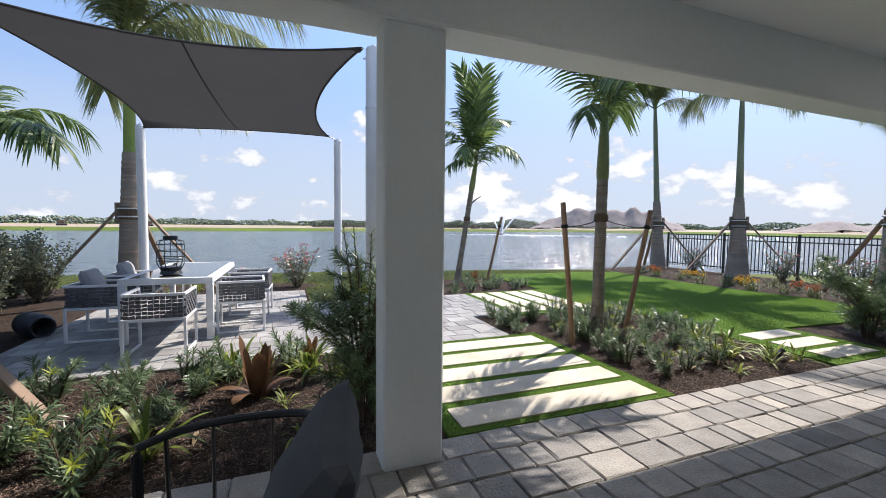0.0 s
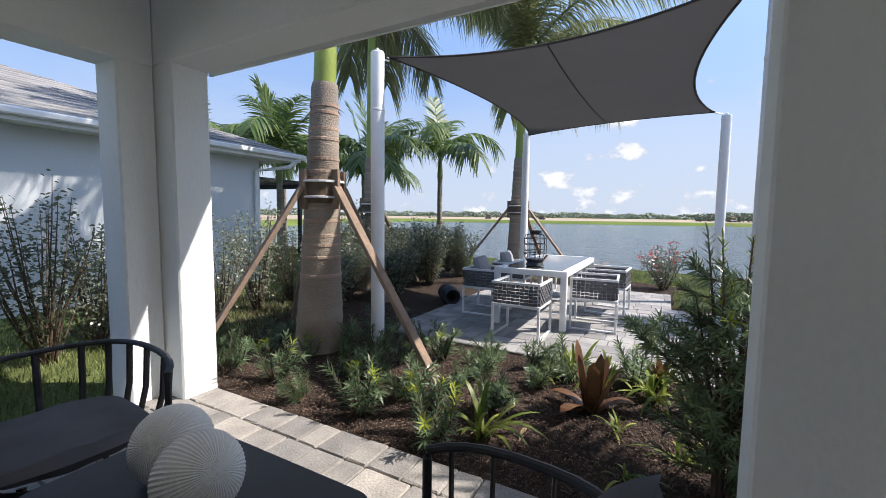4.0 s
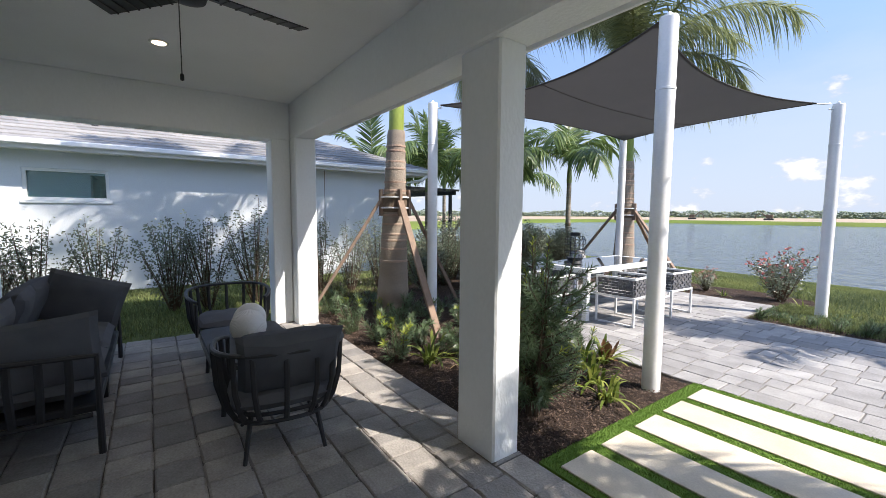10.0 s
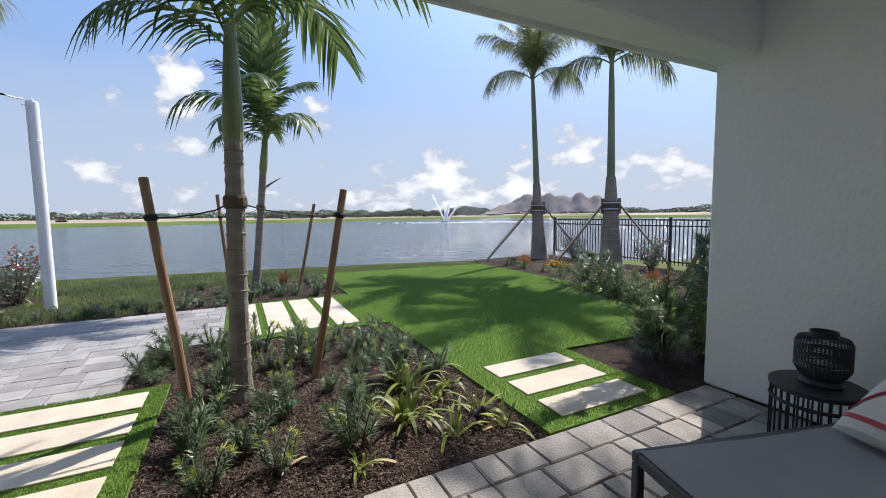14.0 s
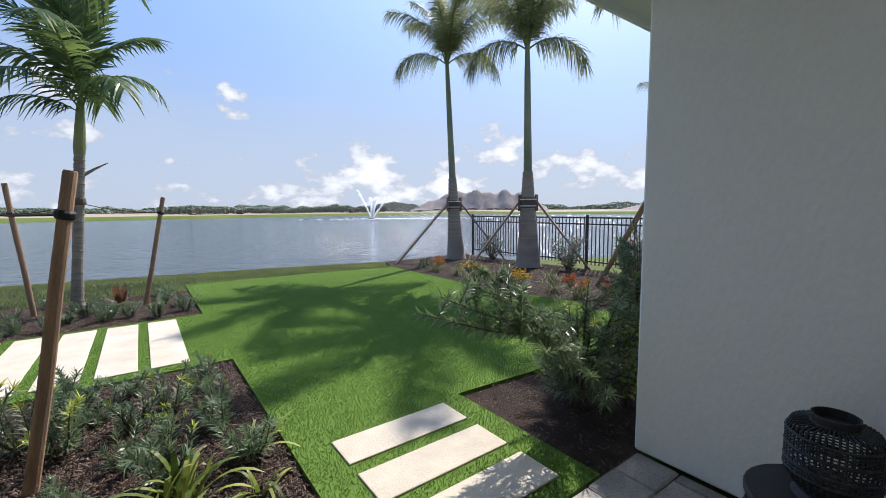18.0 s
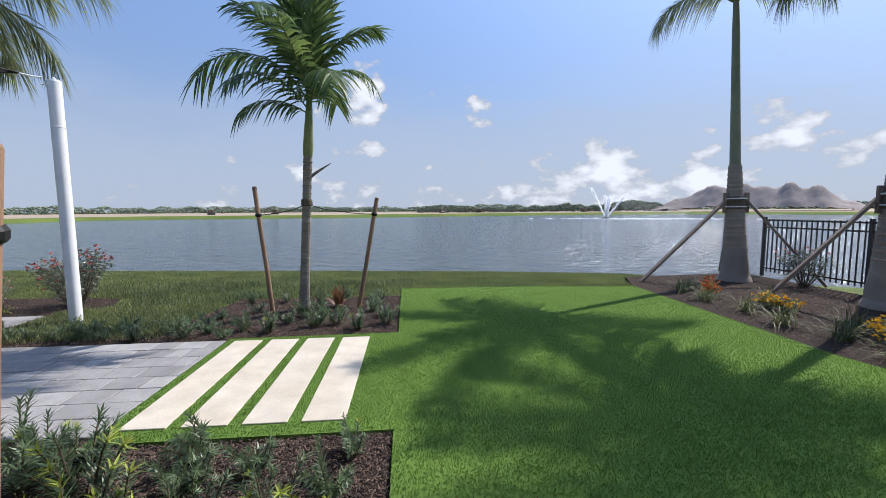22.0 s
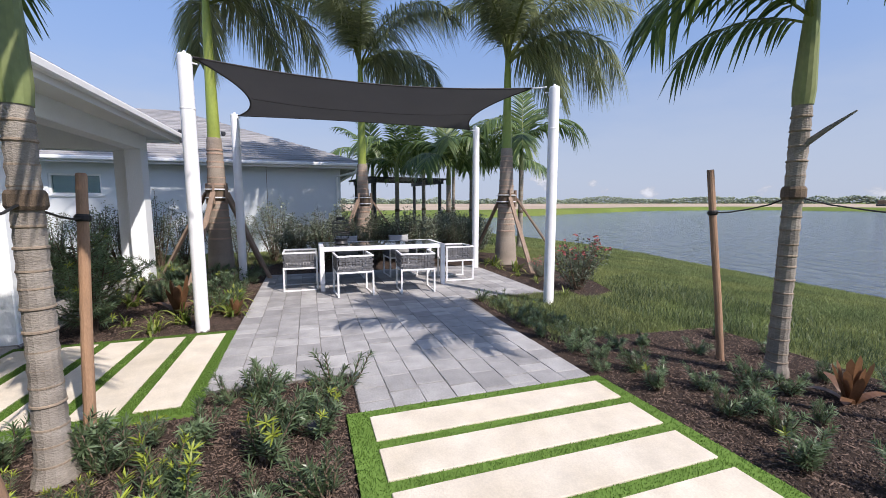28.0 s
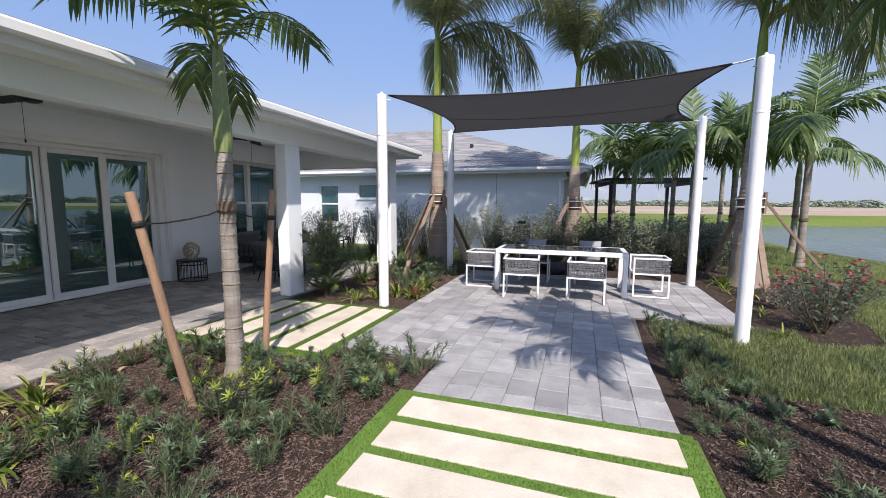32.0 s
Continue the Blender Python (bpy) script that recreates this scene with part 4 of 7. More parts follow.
# ---- neighbour's house ----
def neighbour():
    h = thing("neighbour_house", "single-storey pale blue stucco house with a grey shingle roof", "house")
    X, Y1 = -7.45, 6.3
    holes = [(-2.96, -2.08, 0.76, 2.24), (-1.26, -0.08, 1.70, 2.26)]
    me = pierced(-16.0, Y1, X - 0.25, X, 2.62, holes, True, -0.1)
    me.materials.append(stucco_blue)
    part("wall", me, None, h)
    part("wall", Geo().box(-22, Y1 - 0.25, -0.1, X - 0.25, Y1 - 0.001, 2.62), stucco_blue, h)
    part("control_joint", Geo().box(X - 0.002, 4.1, 0, X + 0.003, 4.112, 2.6), twig, h)
    for a, b, z0, z1 in holes:
        win = part("window", Geo().box(X - 0.10, a + 0.04, z0 + 0.04, X - 0.09, b - 0.04, z1 - 0.04), glass, h, "dark glass window")
        fr = Geo()
        for q in ((a, z0, b, z0 + 0.05), (a, z1 - 0.05, b, z1), (a, z0 + 0.05, a + 0.05, z1 - 0.05), (b - 0.05, z0 + 0.05, b, z1 - 0.05)):
            fr.box(X - 0.14, q[0], q[1], X - 0.03, q[2], q[3], 0.004)
        if z1 - z0 > 1:
            fr.box(X - 0.13, a + 0.05, (z0 + z1) / 2 - 0.03, X - 0.04, b - 0.05, (z0 + z1) / 2 + 0.03, 0.004)
        part("frame", fr, trim_paint, win)
        part("sill", Geo().box(X - 0.02, a - 0.04, z0 - 0.06, X + 0.03, b + 0.04, z0 - 0.001, 0.006), stucco_blue, win)
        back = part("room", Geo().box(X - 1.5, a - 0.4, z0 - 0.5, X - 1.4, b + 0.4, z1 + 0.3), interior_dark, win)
    part("soffit", Geo().box(X - 0.2, -16, 2.56, X + 0.44, Y1 + 0.7, 2.58), trim_paint, h)
    part("fascia", Geo().box(X + 0.44, -16, 2.54, X + 0.47, Y1 + 0.72, 2.68, 0.004), roof_paint, h)
    part("gutter", Geo().box(X + 0.472, -16, 2.60, X + 0.57, Y1 + 0.8, 2.70, 0.02), roof_paint, h)
    part("gutter", Geo().box(-22, Y1 + 0.72, 2.60, X + 0.47, Y1 + 0.82, 2.70, 0.02), roof_paint, h)
    part("downspout", Geo().tube([(X + 0.5, Y1 + 0.62, 2.6), (X + 0.45, Y1 + 0.4, 2.42), (X + 0.06, Y1 - 0.12, 2.3), (X + 0.05, Y1 - 0.12, 0.1)], 0.045, 8), roof_paint, h)
    return h


neighbour()
shingled_roof("roof_neighbour", (-21.5, -16.4, -6.9, 7.15), (-14.4, -9.4, -14.0, 0.2), 2.68, 5.3, "weathered grey shingle roof of the neighbouring house", 28)
for x, y, z in ((-8.4, -0.3, 3.18), (-8.6, 1.6, 3.25), (-9.5, 1.4, 3.55), (-9.8, 2.6, 3.6)):
    v = Geo().lathe([(0.055, -0.35), (0.055, 0.2), (0.075, 0.2), (0.075, 0.3), (0.02, 0.31)], 12)
    solid("roof_vent", v, dark_metal, "short dark vent pipe standing on the shingle roof", "vent", smooth=False, group="roof vents").matrix_basis = pose(x, y, z)


# ---- palms ----
def frond_mesh(name, length, elevation, bend, pairs, leaf, width, material, droop, seed, plumes=1, stem=0.022, start=0.16, lift=0.25):
    """One palm leaf growing along +x from the origin: a tapering arched stem with leaflets on both sides."""
    rng = random.Random(seed)
    pts, p, n = [Vector((0, 0, 0))], Vector((0, 0, 0)), 14
    for i in range(n):
        a = radians(elevation - bend * ((i + 0.5) / n) ** 1.35)
        p = p + Vector((math.cos(a), 0, math.sin(a))) * (length / n)
        pts.append(p.copy())

    def along(s):
        k = min(n - 1, int(s * n))
        return pts[k].lerp(pts[k + 1], s * n - k), (pts[k + 1] - pts[k]).normalized()

    leaves = Geo()
    for i in range(pairs):
        s = start + (1 - start) * (i + 0.5) / pairs
        for side in (-1, 1):
            for pl in range(plumes):
                q, d = along(min(0.999, max(0.0, s + rng.uniform(-0.008, 0.008))))
                out = Vector((0, side, 0))
                up = Vector((-d.z, 0, d.x))
                fwd = 0.55 + 0.75 * s + rng.uniform(-0.12, 0.12)
                tilt = lift + rng.uniform(-0.16, 0.16) + (rng.choice((-0.55, 0.0, 0.5)) if plumes > 1 else 0)
                way = (out + d * fwd + up * tilt).normalized()
                size = leaf * (0.45 + 0.55 * math.sin(math.pi * (0.12 + 0.80 * s))) * rng.uniform(0.85, 1.1)
                flat_side = way.cross(up).normalized()
                flat_side = (flat_side + up * rng.uniform(-0.4, 0.4)).normalized()
                leaves.blade(q, way, flat_side, size, width * rng.uniform(0.8, 1.15), droop * rng.uniform(0.6, 1.4), 3)
    st = Geo().tube(pts, [stem * (1 - 0.85 * i / n) + 0.002 for i in range(n + 1)], 5)
    f0 = len(leaves.f)
    leaves.add(st.v, st.f)
    me = leaves.mesh(name, [material, frond_stem])
    idx_m = [0] * f0 + [1] * (len(leaves.f) - f0)
    me.polygons.foreach_set("material_index", idx_m)
    return me


SMALL_FRONDS = [frond_mesh("frond", L, el, be, 46, 0.50, 0.038, frond_leaf, dr, 11 + i, 1, 0.016, 0.10, 0.34) for i, (L, el, be, dr) in enumerate([(1.75, 85, 22, 0.1), (1.8, 76, 62, 0.2), (1.9, 62, 84, 0.28), (1.95, 50, 104, 0.36), (1.75, 32, 86, 0.45), (1.85, 68, 128, 0.4)])]
HANGING_FRONDS = [frond_mesh("frond", L, el, be, 34, 0.58, 0.046, frond_leaf, dr, 51 + i, 1, 0.016, 0.10, 0.0) for i, (L, el, be, dr) in enumerate([(1.75, 85, 22, 0.15), (1.85, 74, 66, 0.4), (2.0, 58, 84, 0.55), (1.95, 48, 100, 0.65), (1.75, 32, 86, 0.7), (1.9, 66, 122, 0.65)])]
ROYAL_FRONDS = [frond_mesh("frond", L, el, be, 92, 0.60, 0.019, frond_royal, dr, 31 + i, 2, 0.028, 0.14, 0.0) for i, (L, el, be, dr) in enumerate([(2.2, 88, 14, 0.25), (2.9, 82, 54, 0.5), (3.0, 72, 76, 0.65), (2.8, 58, 95, 0.8), (2.3, 40, 116, 0.95), (2.9, 78, 84, 0.7)])]


def trunk_profile(height, r_base, r_mid, r_top, steps, flare=0.12, ring=0.0, seed=0):
    rng = random.Random(seed)
    out = []
    for i in range(steps + 1):
        s = i / steps
        r = r_mid + (r_top - r_mid) * max(0, (s - 0.12) / 0.88) ** 0.9
        r += (r_base - r_mid) * max(0, 1 - s / 0.35) ** 1.5
        r += flare * r_base * max(0, 1 - s / 0.06)
        r += ring * (1 if i % 2 else -1) * rng.uniform(0.5, 1.2)
        out.append((r, height * s))
    return out


def lathe_lean(profile, lean, sides=18):
    """A turned stem that leans sideways by lean(z)."""
    geo = Geo().lathe(profile, sides)
    geo.v = [(x + lean(z)[0], y + lean(z)[1], z) for x, y, z in geo.v]
    return geo


def royal_palm(name, x, y, ring_z, shaft_z, r_base, r_ring, fronds, label, seed, z=-0.02, lean=(0, 0), braces=(), band=1.6, scale=1.0, rings=14, shaft=None, low=()):
    """A royal palm: swollen ringed trunk, green crown shaft, feather leaves; three or four timber braces tied to a band."""
    p = thing(name, label, "palm tree", "royal palms", pose(x, y, z))
    ln = lambda h: (lean[0] * h / shaft_z, lean[1] * h / shaft_z)
    part("trunk", lathe_lean(trunk_profile(ring_z, r_base, r_base * 0.93, r_ring, 40, 0.18, 0.004, seed), ln, 20), bark_grey, p, smooth=True)
    rg = Geo()
    rnd = random.Random(seed)
    for k in range(rings):
        h = ring_z * (0.30 + 0.68 * k / rings) + rnd.uniform(-0.04, 0.04)
        s = h / ring_z
        prof = trunk_profile(ring_z, r_base, r_base * 0.93, r_ring, 40, 0.18)
        rr = np.interp(h, [q[1] for q in prof], [q[0] for q in prof])
        ringg = Geo().lathe([(rr - 0.01, h - 0.022), (rr + 0.006, h - 0.014), (rr + 0.005, h + 0.012), (rr - 0.01, h + 0.02)], 20)
        rg.add([(a + ln(c)[0], b + ln(c)[1], c) for a, b, c in ringg.v], ringg.f)
    tagged(part("leaf_scar", rg, bark_ring, p, "pale and rust-coloured rings of old leaf scars"), kind="stuff")
    sh = [(r_ring * 0.86, ring_z - 0.02), (r_ring * 0.84, ring_z + 0.08 * (shaft_z - ring_z)), (r_ring * 0.72, ring_z + 0.4 * (shaft_z - ring_z)), (r_ring * 0.60, ring_z + 0.8 * (shaft_z - ring_z)), (r_ring * 0.42, shaft_z)]
    part("crown_shaft", lathe_lean(sh, ln, 18), shaft or crown_shaft, p, "smooth green crown shaft", smooth=True)
    top = Vector((*ln(shaft_z), shaft_z - 0.1))
    for az in low:
        f = part("frond", ROYAL_FRONDS[4], None, p, "old leaf hanging low")
        f.matrix_basis = Matrix.Translation(top) @ pose(0, 0, 0, 0, 0, az) @ Matrix.Diagonal((0.88 * scale, 0.88 * scale, 0.88 * scale, 1))
    for k in range(fronds):
        me = ROYAL_FRONDS[0 if k == 0 else ((1, 2, 5) if low else (1, 2, 3, 4, 5))[(k * 2 + seed) % (3 if low else 5)]]
        f = part("frond", me, None, p)
        az = 137.5 * k + seed * 47 + rnd.uniform(-12, 12)
        s = scale * rnd.uniform(0.88, 1.08)
        f.matrix_basis = Matrix.Translation(top + Vector((0, 0, rnd.uniform(-0.12, 0.1)))) @ pose(0, 0, 0, 0, 0, az) @ Matrix.Diagonal((s, s, s, 1))
    if braces:
        prof = trunk_profile(ring_z, r_base, r_base * 0.93, r_ring, 40)
        rb = float(np.interp(band, [q[1] for q in prof], [q[0] for q in prof]))
        bx, by = ln(band)
        wrap = Geo().lathe([(rb + 0.004, band - 0.14), (rb + 0.018, band - 0.12), (rb + 0.02, band + 0.1), (rb + 0.004, band + 0.13)], 20)
        part("burlap_band", Geo().add([(a + bx, b + by, c) for a, b, c in wrap.v], wrap.f), burlap, p, "brown burlap wrapped round the trunk")
        for dz in (-0.09, 0.07):
            w = Geo().lathe([(rb + 0.02, band + dz), (rb + 0.05, band + dz + 0.004), (rb + 0.05, band + dz + 0.022), (rb + 0.02, band + dz + 0.026)], 20)
            part("metal_strap", Geo().add([(a + bx, b + by, c) for a, b, c in w.v], w.f), white_metal, p)
        for az, reach in braces:
            d = Vector((math.cos(radians(az)), math.sin(radians(az)), 0))
            foot, head = d * reach + Vector((0, 0, -0.01)), d * (rb + 0.055) + Vector((bx, by, band + 0.02))
            part("batten", Geo().bar(d * (rb + 0.035) + Vector((bx, by, band - 0.2)), d * (rb + 0.035) + Vector((bx, by, band + 0.2)), 0.09, 0.04, 0.004), brace_wood, p)
            part("brace", Geo().bar(foot, head, 0.09, 0.045, 0.004), brace_wood, p, "weathered timber brace leaning against the trunk")
    return p


royal_palm("royal_palm", -2.97, 3.57, 2.75, 5.3, 0.25, 0.132, 15, "tall royal palm with swollen brown trunk, propped by braces", 1, lean=(0.2, 0.03), braces=((-8, 1.62), (150, 1.3), (250, 1.25), (60, 1.1)), band=1.68, scale=1.15)
royal_palm("royal_palm", -4.70, 6.66, 2.50, 5.0, 0.24, 0.125, 15, "tall royal palm with lime-green crown shaft beside the hedge", 2, braces=((-40, 1.3), (80, 1.3), (200, 1.3)), band=1.55, scale=1.18)
royal_palm("royal_palm", -2.88, 9.92, 2.80, 4.9, 0.27, 0.135, 16, "tall royal palm with grey trunk at the patio corner", 3, lean=(0.05, -0.05), braces=((-5, 1.55), (190, 1.5), (75, 1.4)), band=1.6, scale=1.25)
royal_palm("royal_palm", 12.1, 10.55, 2.33, 5.65, 0.255, 0.114, 12, "royal palm with a slender grey trunk before the fence", 4, low=(-40, 145), shaft=shaft_shaded, lean=(0, 0.38), braces=((175, 1.9), (-35, 1.4), (60, 1.5)), band=1.57, scale=0.86)
royal_palm("royal_palm", 12.45, 8.1, 2.33, 5.3, 0.295, 0.12, 13, "royal palm with a stout grey trunk before the fence", 5, low=(118, -28), shaft=shaft_shaded, lean=(0, 0.1), braces=((150, 1.5), (-60, 1.45), (35, 1.4)), band=1.57, scale=0.9)
royal_palm("royal_palm", 11.0, 4.22, 2.42, 5.7, 0.245, 0.114, 8, "royal palm with a green shaft and timber braces beside the fence", 6, shaft=shaft_shaded, braces=((195, 1.85), (-50, 1.4), (70, 1.4)), band=1.6, scale=0.85)
royal_palm("royal_palm", 18.7, 7.4, 2.2, 4.5, 0.22, 0.12, 7, "smaller royal palm beyond the metal fence", 7, scale=0.62)


def small_palm(name, x, y, shaft_z, top_z, r, label, seed, fronds, stakes, band, z=-0.02, lean=(0, 0), scale=1.0, stub=False, leaves=(), leaf_set=None):
    """A young palm with a thin ringed trunk, tied with straps to leaning round stakes."""
    p = thing(name, label, "palm tree", "young palms", pose(x, y, z))
    ln = lambda h: (lean[0] * h / top_z, lean[1] * h / top_z)
    part("trunk", lathe_lean(trunk_profile(shaft_z, r * 1.25, r * 1.02, r * 0.92, 46, 0.25, 0.003, seed), ln, 14), bark_small, p, smooth=True)
    rg, rnd = Geo(), random.Random(seed)
    for k in range(int(shaft_z / 0.105)):
        h = 0.12 + k * 0.105 + rnd.uniform(-0.015, 0.015)
        prof = trunk_profile(shaft_z, r * 1.25, r * 1.02, r * 0.92, 46, 0.25)
        rr = float(np.interp(h, [q[1] for q in prof], [q[0] for q in prof]))
        lip = rnd.uniform(0.002, 0.007)
        o = Geo().lathe([(rr - 0.006, h - 0.016), (rr + lip, h - 0.005), (rr + lip * 0.8, h + 0.004), (rr - 0.004, h + 0.009)], 14)
        rg.add([(a + ln(c)[0], b + ln(c)[1], c) for a, b, c in o.v], o.f)
    tagged(part("leaf_scar", rg, scar_small, p, "pale rings of old leaf scars"), kind="stuff")
    part("crown_shaft", lathe_lean([(r * 0.98, shaft_z), (r * 1.08, shaft_z + 0.1), (r * 0.9, shaft_z + 0.5 * (top_z - shaft_z)), (r * 0.55, top_z)], ln, 14), young_shaft, p, "smooth grey-green crown shaft", smooth=True)
    top = Vector((*ln(top_z), top_z - 0.08))
    for k in range(len(leaves) or fronds):
        me = (leaf_set or SMALL_FRONDS)[leaves[k][1] if leaves else 0 if k == 0 else (1, 3, 5, 4, 5)[(k * 2 + seed) % 5]]
        f = part("frond", me, None, p)
        s = scale * rnd.uniform(0.94, 1.06) * (leaves[k][2] if leaves else 1.0)
        f.matrix_basis = Matrix.Translation(top + Vector((0, 0, (0.22, 0.12, 0.02, -0.1, -0.14, -0.02)[leaves[k][1]] if leaves else rnd.uniform(-0.06, 0.05)))) @ pose(0, 0, 0, 0, 0, leaves[k][0] if leaves else 137.5 * k + seed * 31 + rnd.uniform(-14, 14)) @ Matrix.Diagonal((s, s, s, 1))
    if stub:
        b = Vector((*ln(1.95), 1.95))
        part("stub", Geo().tube([b + Vector((0, 0, -0.06)), b + Vector((0.16, 0.02, 0.06)), b + Vector((0.32, 0.03, 0.16))], [0.026, 0.018, 0.006], 7), bark_small, p, "short dry stub of a cut leaf")
    bx, by = ln(band)
    wrap = Geo().lathe([(r + 0.004, band - 0.05), (r + 0.016, band - 0.03), (r + 0.014, band + 0.03), (r + 0.004, band + 0.05)], 14)
    part("tie_band", Geo().add([(a + bx, b + by, c) for a, b, c in wrap.v], wrap.f), burlap, p, "dark strap wound round the trunk")
    for i, (foot, head) in enumerate(stakes):
        s = thing("tree_stake", "round reddish-brown wooden stake tied to a young palm", "stake", "palm stakes", pose(foot[0], foot[1], -0.03))
        d = Vector(head) - Vector((foot[0], foot[1], 0))
        way = d.normalized()
        rr = 0.032
        part("pole", Geo().tube([-way * 0.02, d * 0.33 + Vector((0.006, 0, 0)), d * 0.66, d - way * 0.012, d], [rr * 1.04, rr, rr * 0.97, rr * 0.95, rr * 0.8], 12), stake_wood, s, smooth=True)
        tie = d * ((1.42 if i < 9 else 1.4) / d.z)
        part("loop", Geo().tube([tie - way * 0.022, tie - way * 0.01, tie + way * 0.012, tie + way * 0.024], [rr * 0.98 + 0.004, rr + 0.012, rr + 0.012, rr * 0.98 + 0.004], 12), strap_black, s, "black strap looped round the stake")
        a, b = tie, Vector((x + bx, y + by, band)) - Vector((foot[0], foot[1], 0))
        mid = a.lerp(b, 0.5) - Vector((0, 0, 0.03))
        part("tie_strap", Geo().tube([a, a.lerp(mid, 0.5) - Vector((0, 0, 0.01)), mid, mid.lerp(b, 0.5) - Vector((0, 0, 0.01)), b + (a - b).normalized() * r * 0.9], 0.010, 6, squash=0.6), strap_black, s)
    return p


small_palm("young_palm", 3.62, 3.91, 1.98, 2.85, 0.07, "young ringed palm tied to leaning stakes beside the path", 4, 11, (((3.27, 3.92), (3.09, 3.93, 1.70)), ((4.20, 4.06), (4.48, 3.96, 1.64))), 1.52, lean=(0.06, 0.04), scale=0.92, leaf_set=HANGING_FRONDS, leaves=((20, 0, 0.85), (-6, 2, 0.92), (-38, 1, 1.2), (40, 5, 0.9), (120, 1, 1.1), (155, 1, 1.2), (185, 2, 0.9), (238, 3, 0.75), (285, 2, 0.85), (215, 4, 0.6)))
small_palm("young_palm", 3.92, 9.09, 2.2, 2.95, 0.066, "young thin-trunked palm tied to two stakes near the shore", 2, 11, (((3.48, 9.02), (3.36, 8.86, 1.82)), ((4.73, 9.1), (5.05, 8.95, 1.66))), 1.56, z=0.0, lean=(0.28, -0.42), scale=0.82, stub=True, leaf_set=HANGING_FRONDS, leaves=((100, 0, 1.3), (0, 0, 1.2), (190, 0, 1.35), (260, 0, 1.2), (182, 5, 1.08), (262, 2, 1.1), (228, 3, 0.78), (200, 4, 0.66), (6, 1, 0.9), (25, 1, 1.0), (345, 5, 0.75), (80, 5, 0.85), (130, 1, 0.9), (295, 3, 0.8), (215, 1, 0.9), (50, 0, 1.25), (150, 0, 1.3)))
# palms in the next gardens
for i, (x, y, h, s, c) in enumerate(((-6.3, 12.2, 2.6, 1.05, 11), (-7.2, 9.9, 2.1, 1.0, 11), (-8.8, 11.4, 2.4, 1.0, 10), (-9.6, 8.6, 2.3, 1.0, 11), (-11.5, 10.2, 2.7, 1.1, 11), (-14, 12.5, 2.8, 1.1, 10), (-13.2, 8.2, 2.6, 1.1, 10), (-10.2, 13.6, 2.3, 1.0, 10))):
    q = small_palm("garden_palm", x, y, h, h + 0.75, 0.085, "feather-leaved palm in the next garden", 5 + i, c, (), 1.2, scale=s * 1.2, leaf_set=HANGING_FRONDS)


# ---- shade sail and its posts ----
POSTS = [(0.884, 4.035), (1.05, 8.65), (-2.40, 8.9), (-2.53, 4.02)]


def sail_post(x, y, h):
    p = thing("sail_post", "tall round white-painted metal post of the shade sail", "post", "sail posts", pose(x, y, 0))
    part("pole", Geo().lathe([(0.075, -0.05), (0.075, 0.1), (0.075, 2.4), (0.075, 2.52), (0.079, 2.523), (0.079, 2.54), (0.074, 2.543), (0.074, 2.7), (0.074, h - 0.06), (0.074, h - 0.004), (0.07, h)], 22), post_paint, p, smooth=True)
    part("cap", Geo().lathe([(0.07, h), (0.066, h + 0.012), (0.022, h + 0.016), (0.02, h + 0.04), (0.008, h + 0.052)], 22), white_metal, p)
    c = Vector((-0.75 - x, 6.4 - y, 0)).normalized()
    e = c * 0.08 + Vector((0, 0, h - 0.06))
    part("eye_bolt", Geo().tube([c * 0.05 + Vector((0, 0, h - 0.06)), e, e + c * 0.05], 0.009, 8), white_metal, p)
    return p


for (x, y), h in zip(POSTS, (3.10, 3.10, 3.13, 3.13)):
    sail_post(x, y, h)


def shade_sail():
    s = thing("shade_sail", "dark grey-brown fabric shade sail stretched between four white posts", "shade sail")
    C = [Vector((0.78, 4.09, 3.12)), Vector((0.85, 8.40, 3.12)), Vector((-2.28, 8.72, 3.07)), Vector((-2.44, 4.10, 3.10))]
    centre = sum(C, Vector()) / 4
    n = 28
    rows = []
    for i in range(n + 1):
        v = i / n
        row = []
        for j in range(n + 1):
            u = j / n
            p = C[0].lerp(C[3], u).lerp(C[1].lerp(C[2], u), v)
            # edges hang inwards between the corners, the middle sags
            eu, ev = 4 * u * (1 - u), 4 * v * (1 - v)
            pull = 0.42
            p.y += pull * eu * (1 - 2 * v) * 0.9
            p.x -= pull * ev * (1 - 2 * u) * 0.8
            p.z -= 0.12 * eu * ev + 0.035 * (eu * abs(1 - 2 * v) + ev * abs(1 - 2 * u))
            row.append(p)
        rows.append(row)
    part("fabric", Geo().sheet(rows), sail_fabric, s, smooth=True)
    hem = Geo()
    lift = Vector((0, 0, 0.002))
    for edge in (rows[0], rows[-1], [r[0] for r in rows], [r[-1] for r in rows]):
        hem.tube([p + lift for p in edge], 0.014, 6, squash=0.8)
    part("hem", hem, sail_hem, s)
    part("seam", Geo().tube([r[n // 2] - Vector((0, 0, 0.004)) for r in rows], 0.009, 6, squash=0.3), sail_hem, s, "darker stitched seam across the middle")
    for c, (x, y) in zip(C, POSTS):
        end = Vector((x, y, c.z + 0.0)) + (c - Vector((x, y, c.z))).normalized() * 0.11
        part("shackle", Geo().tube([c, c.lerp(end, 0.5) - Vector((0, 0, 0.006)), end], 0.011, 6), white_metal, s)
        part("corner_patch", Geo().tube([c.lerp(centre, -0.004), c.lerp(centre, 0.035)], [0.02, 0.07], 8, squash=0.12), sail_hem, s)


shade_sail()


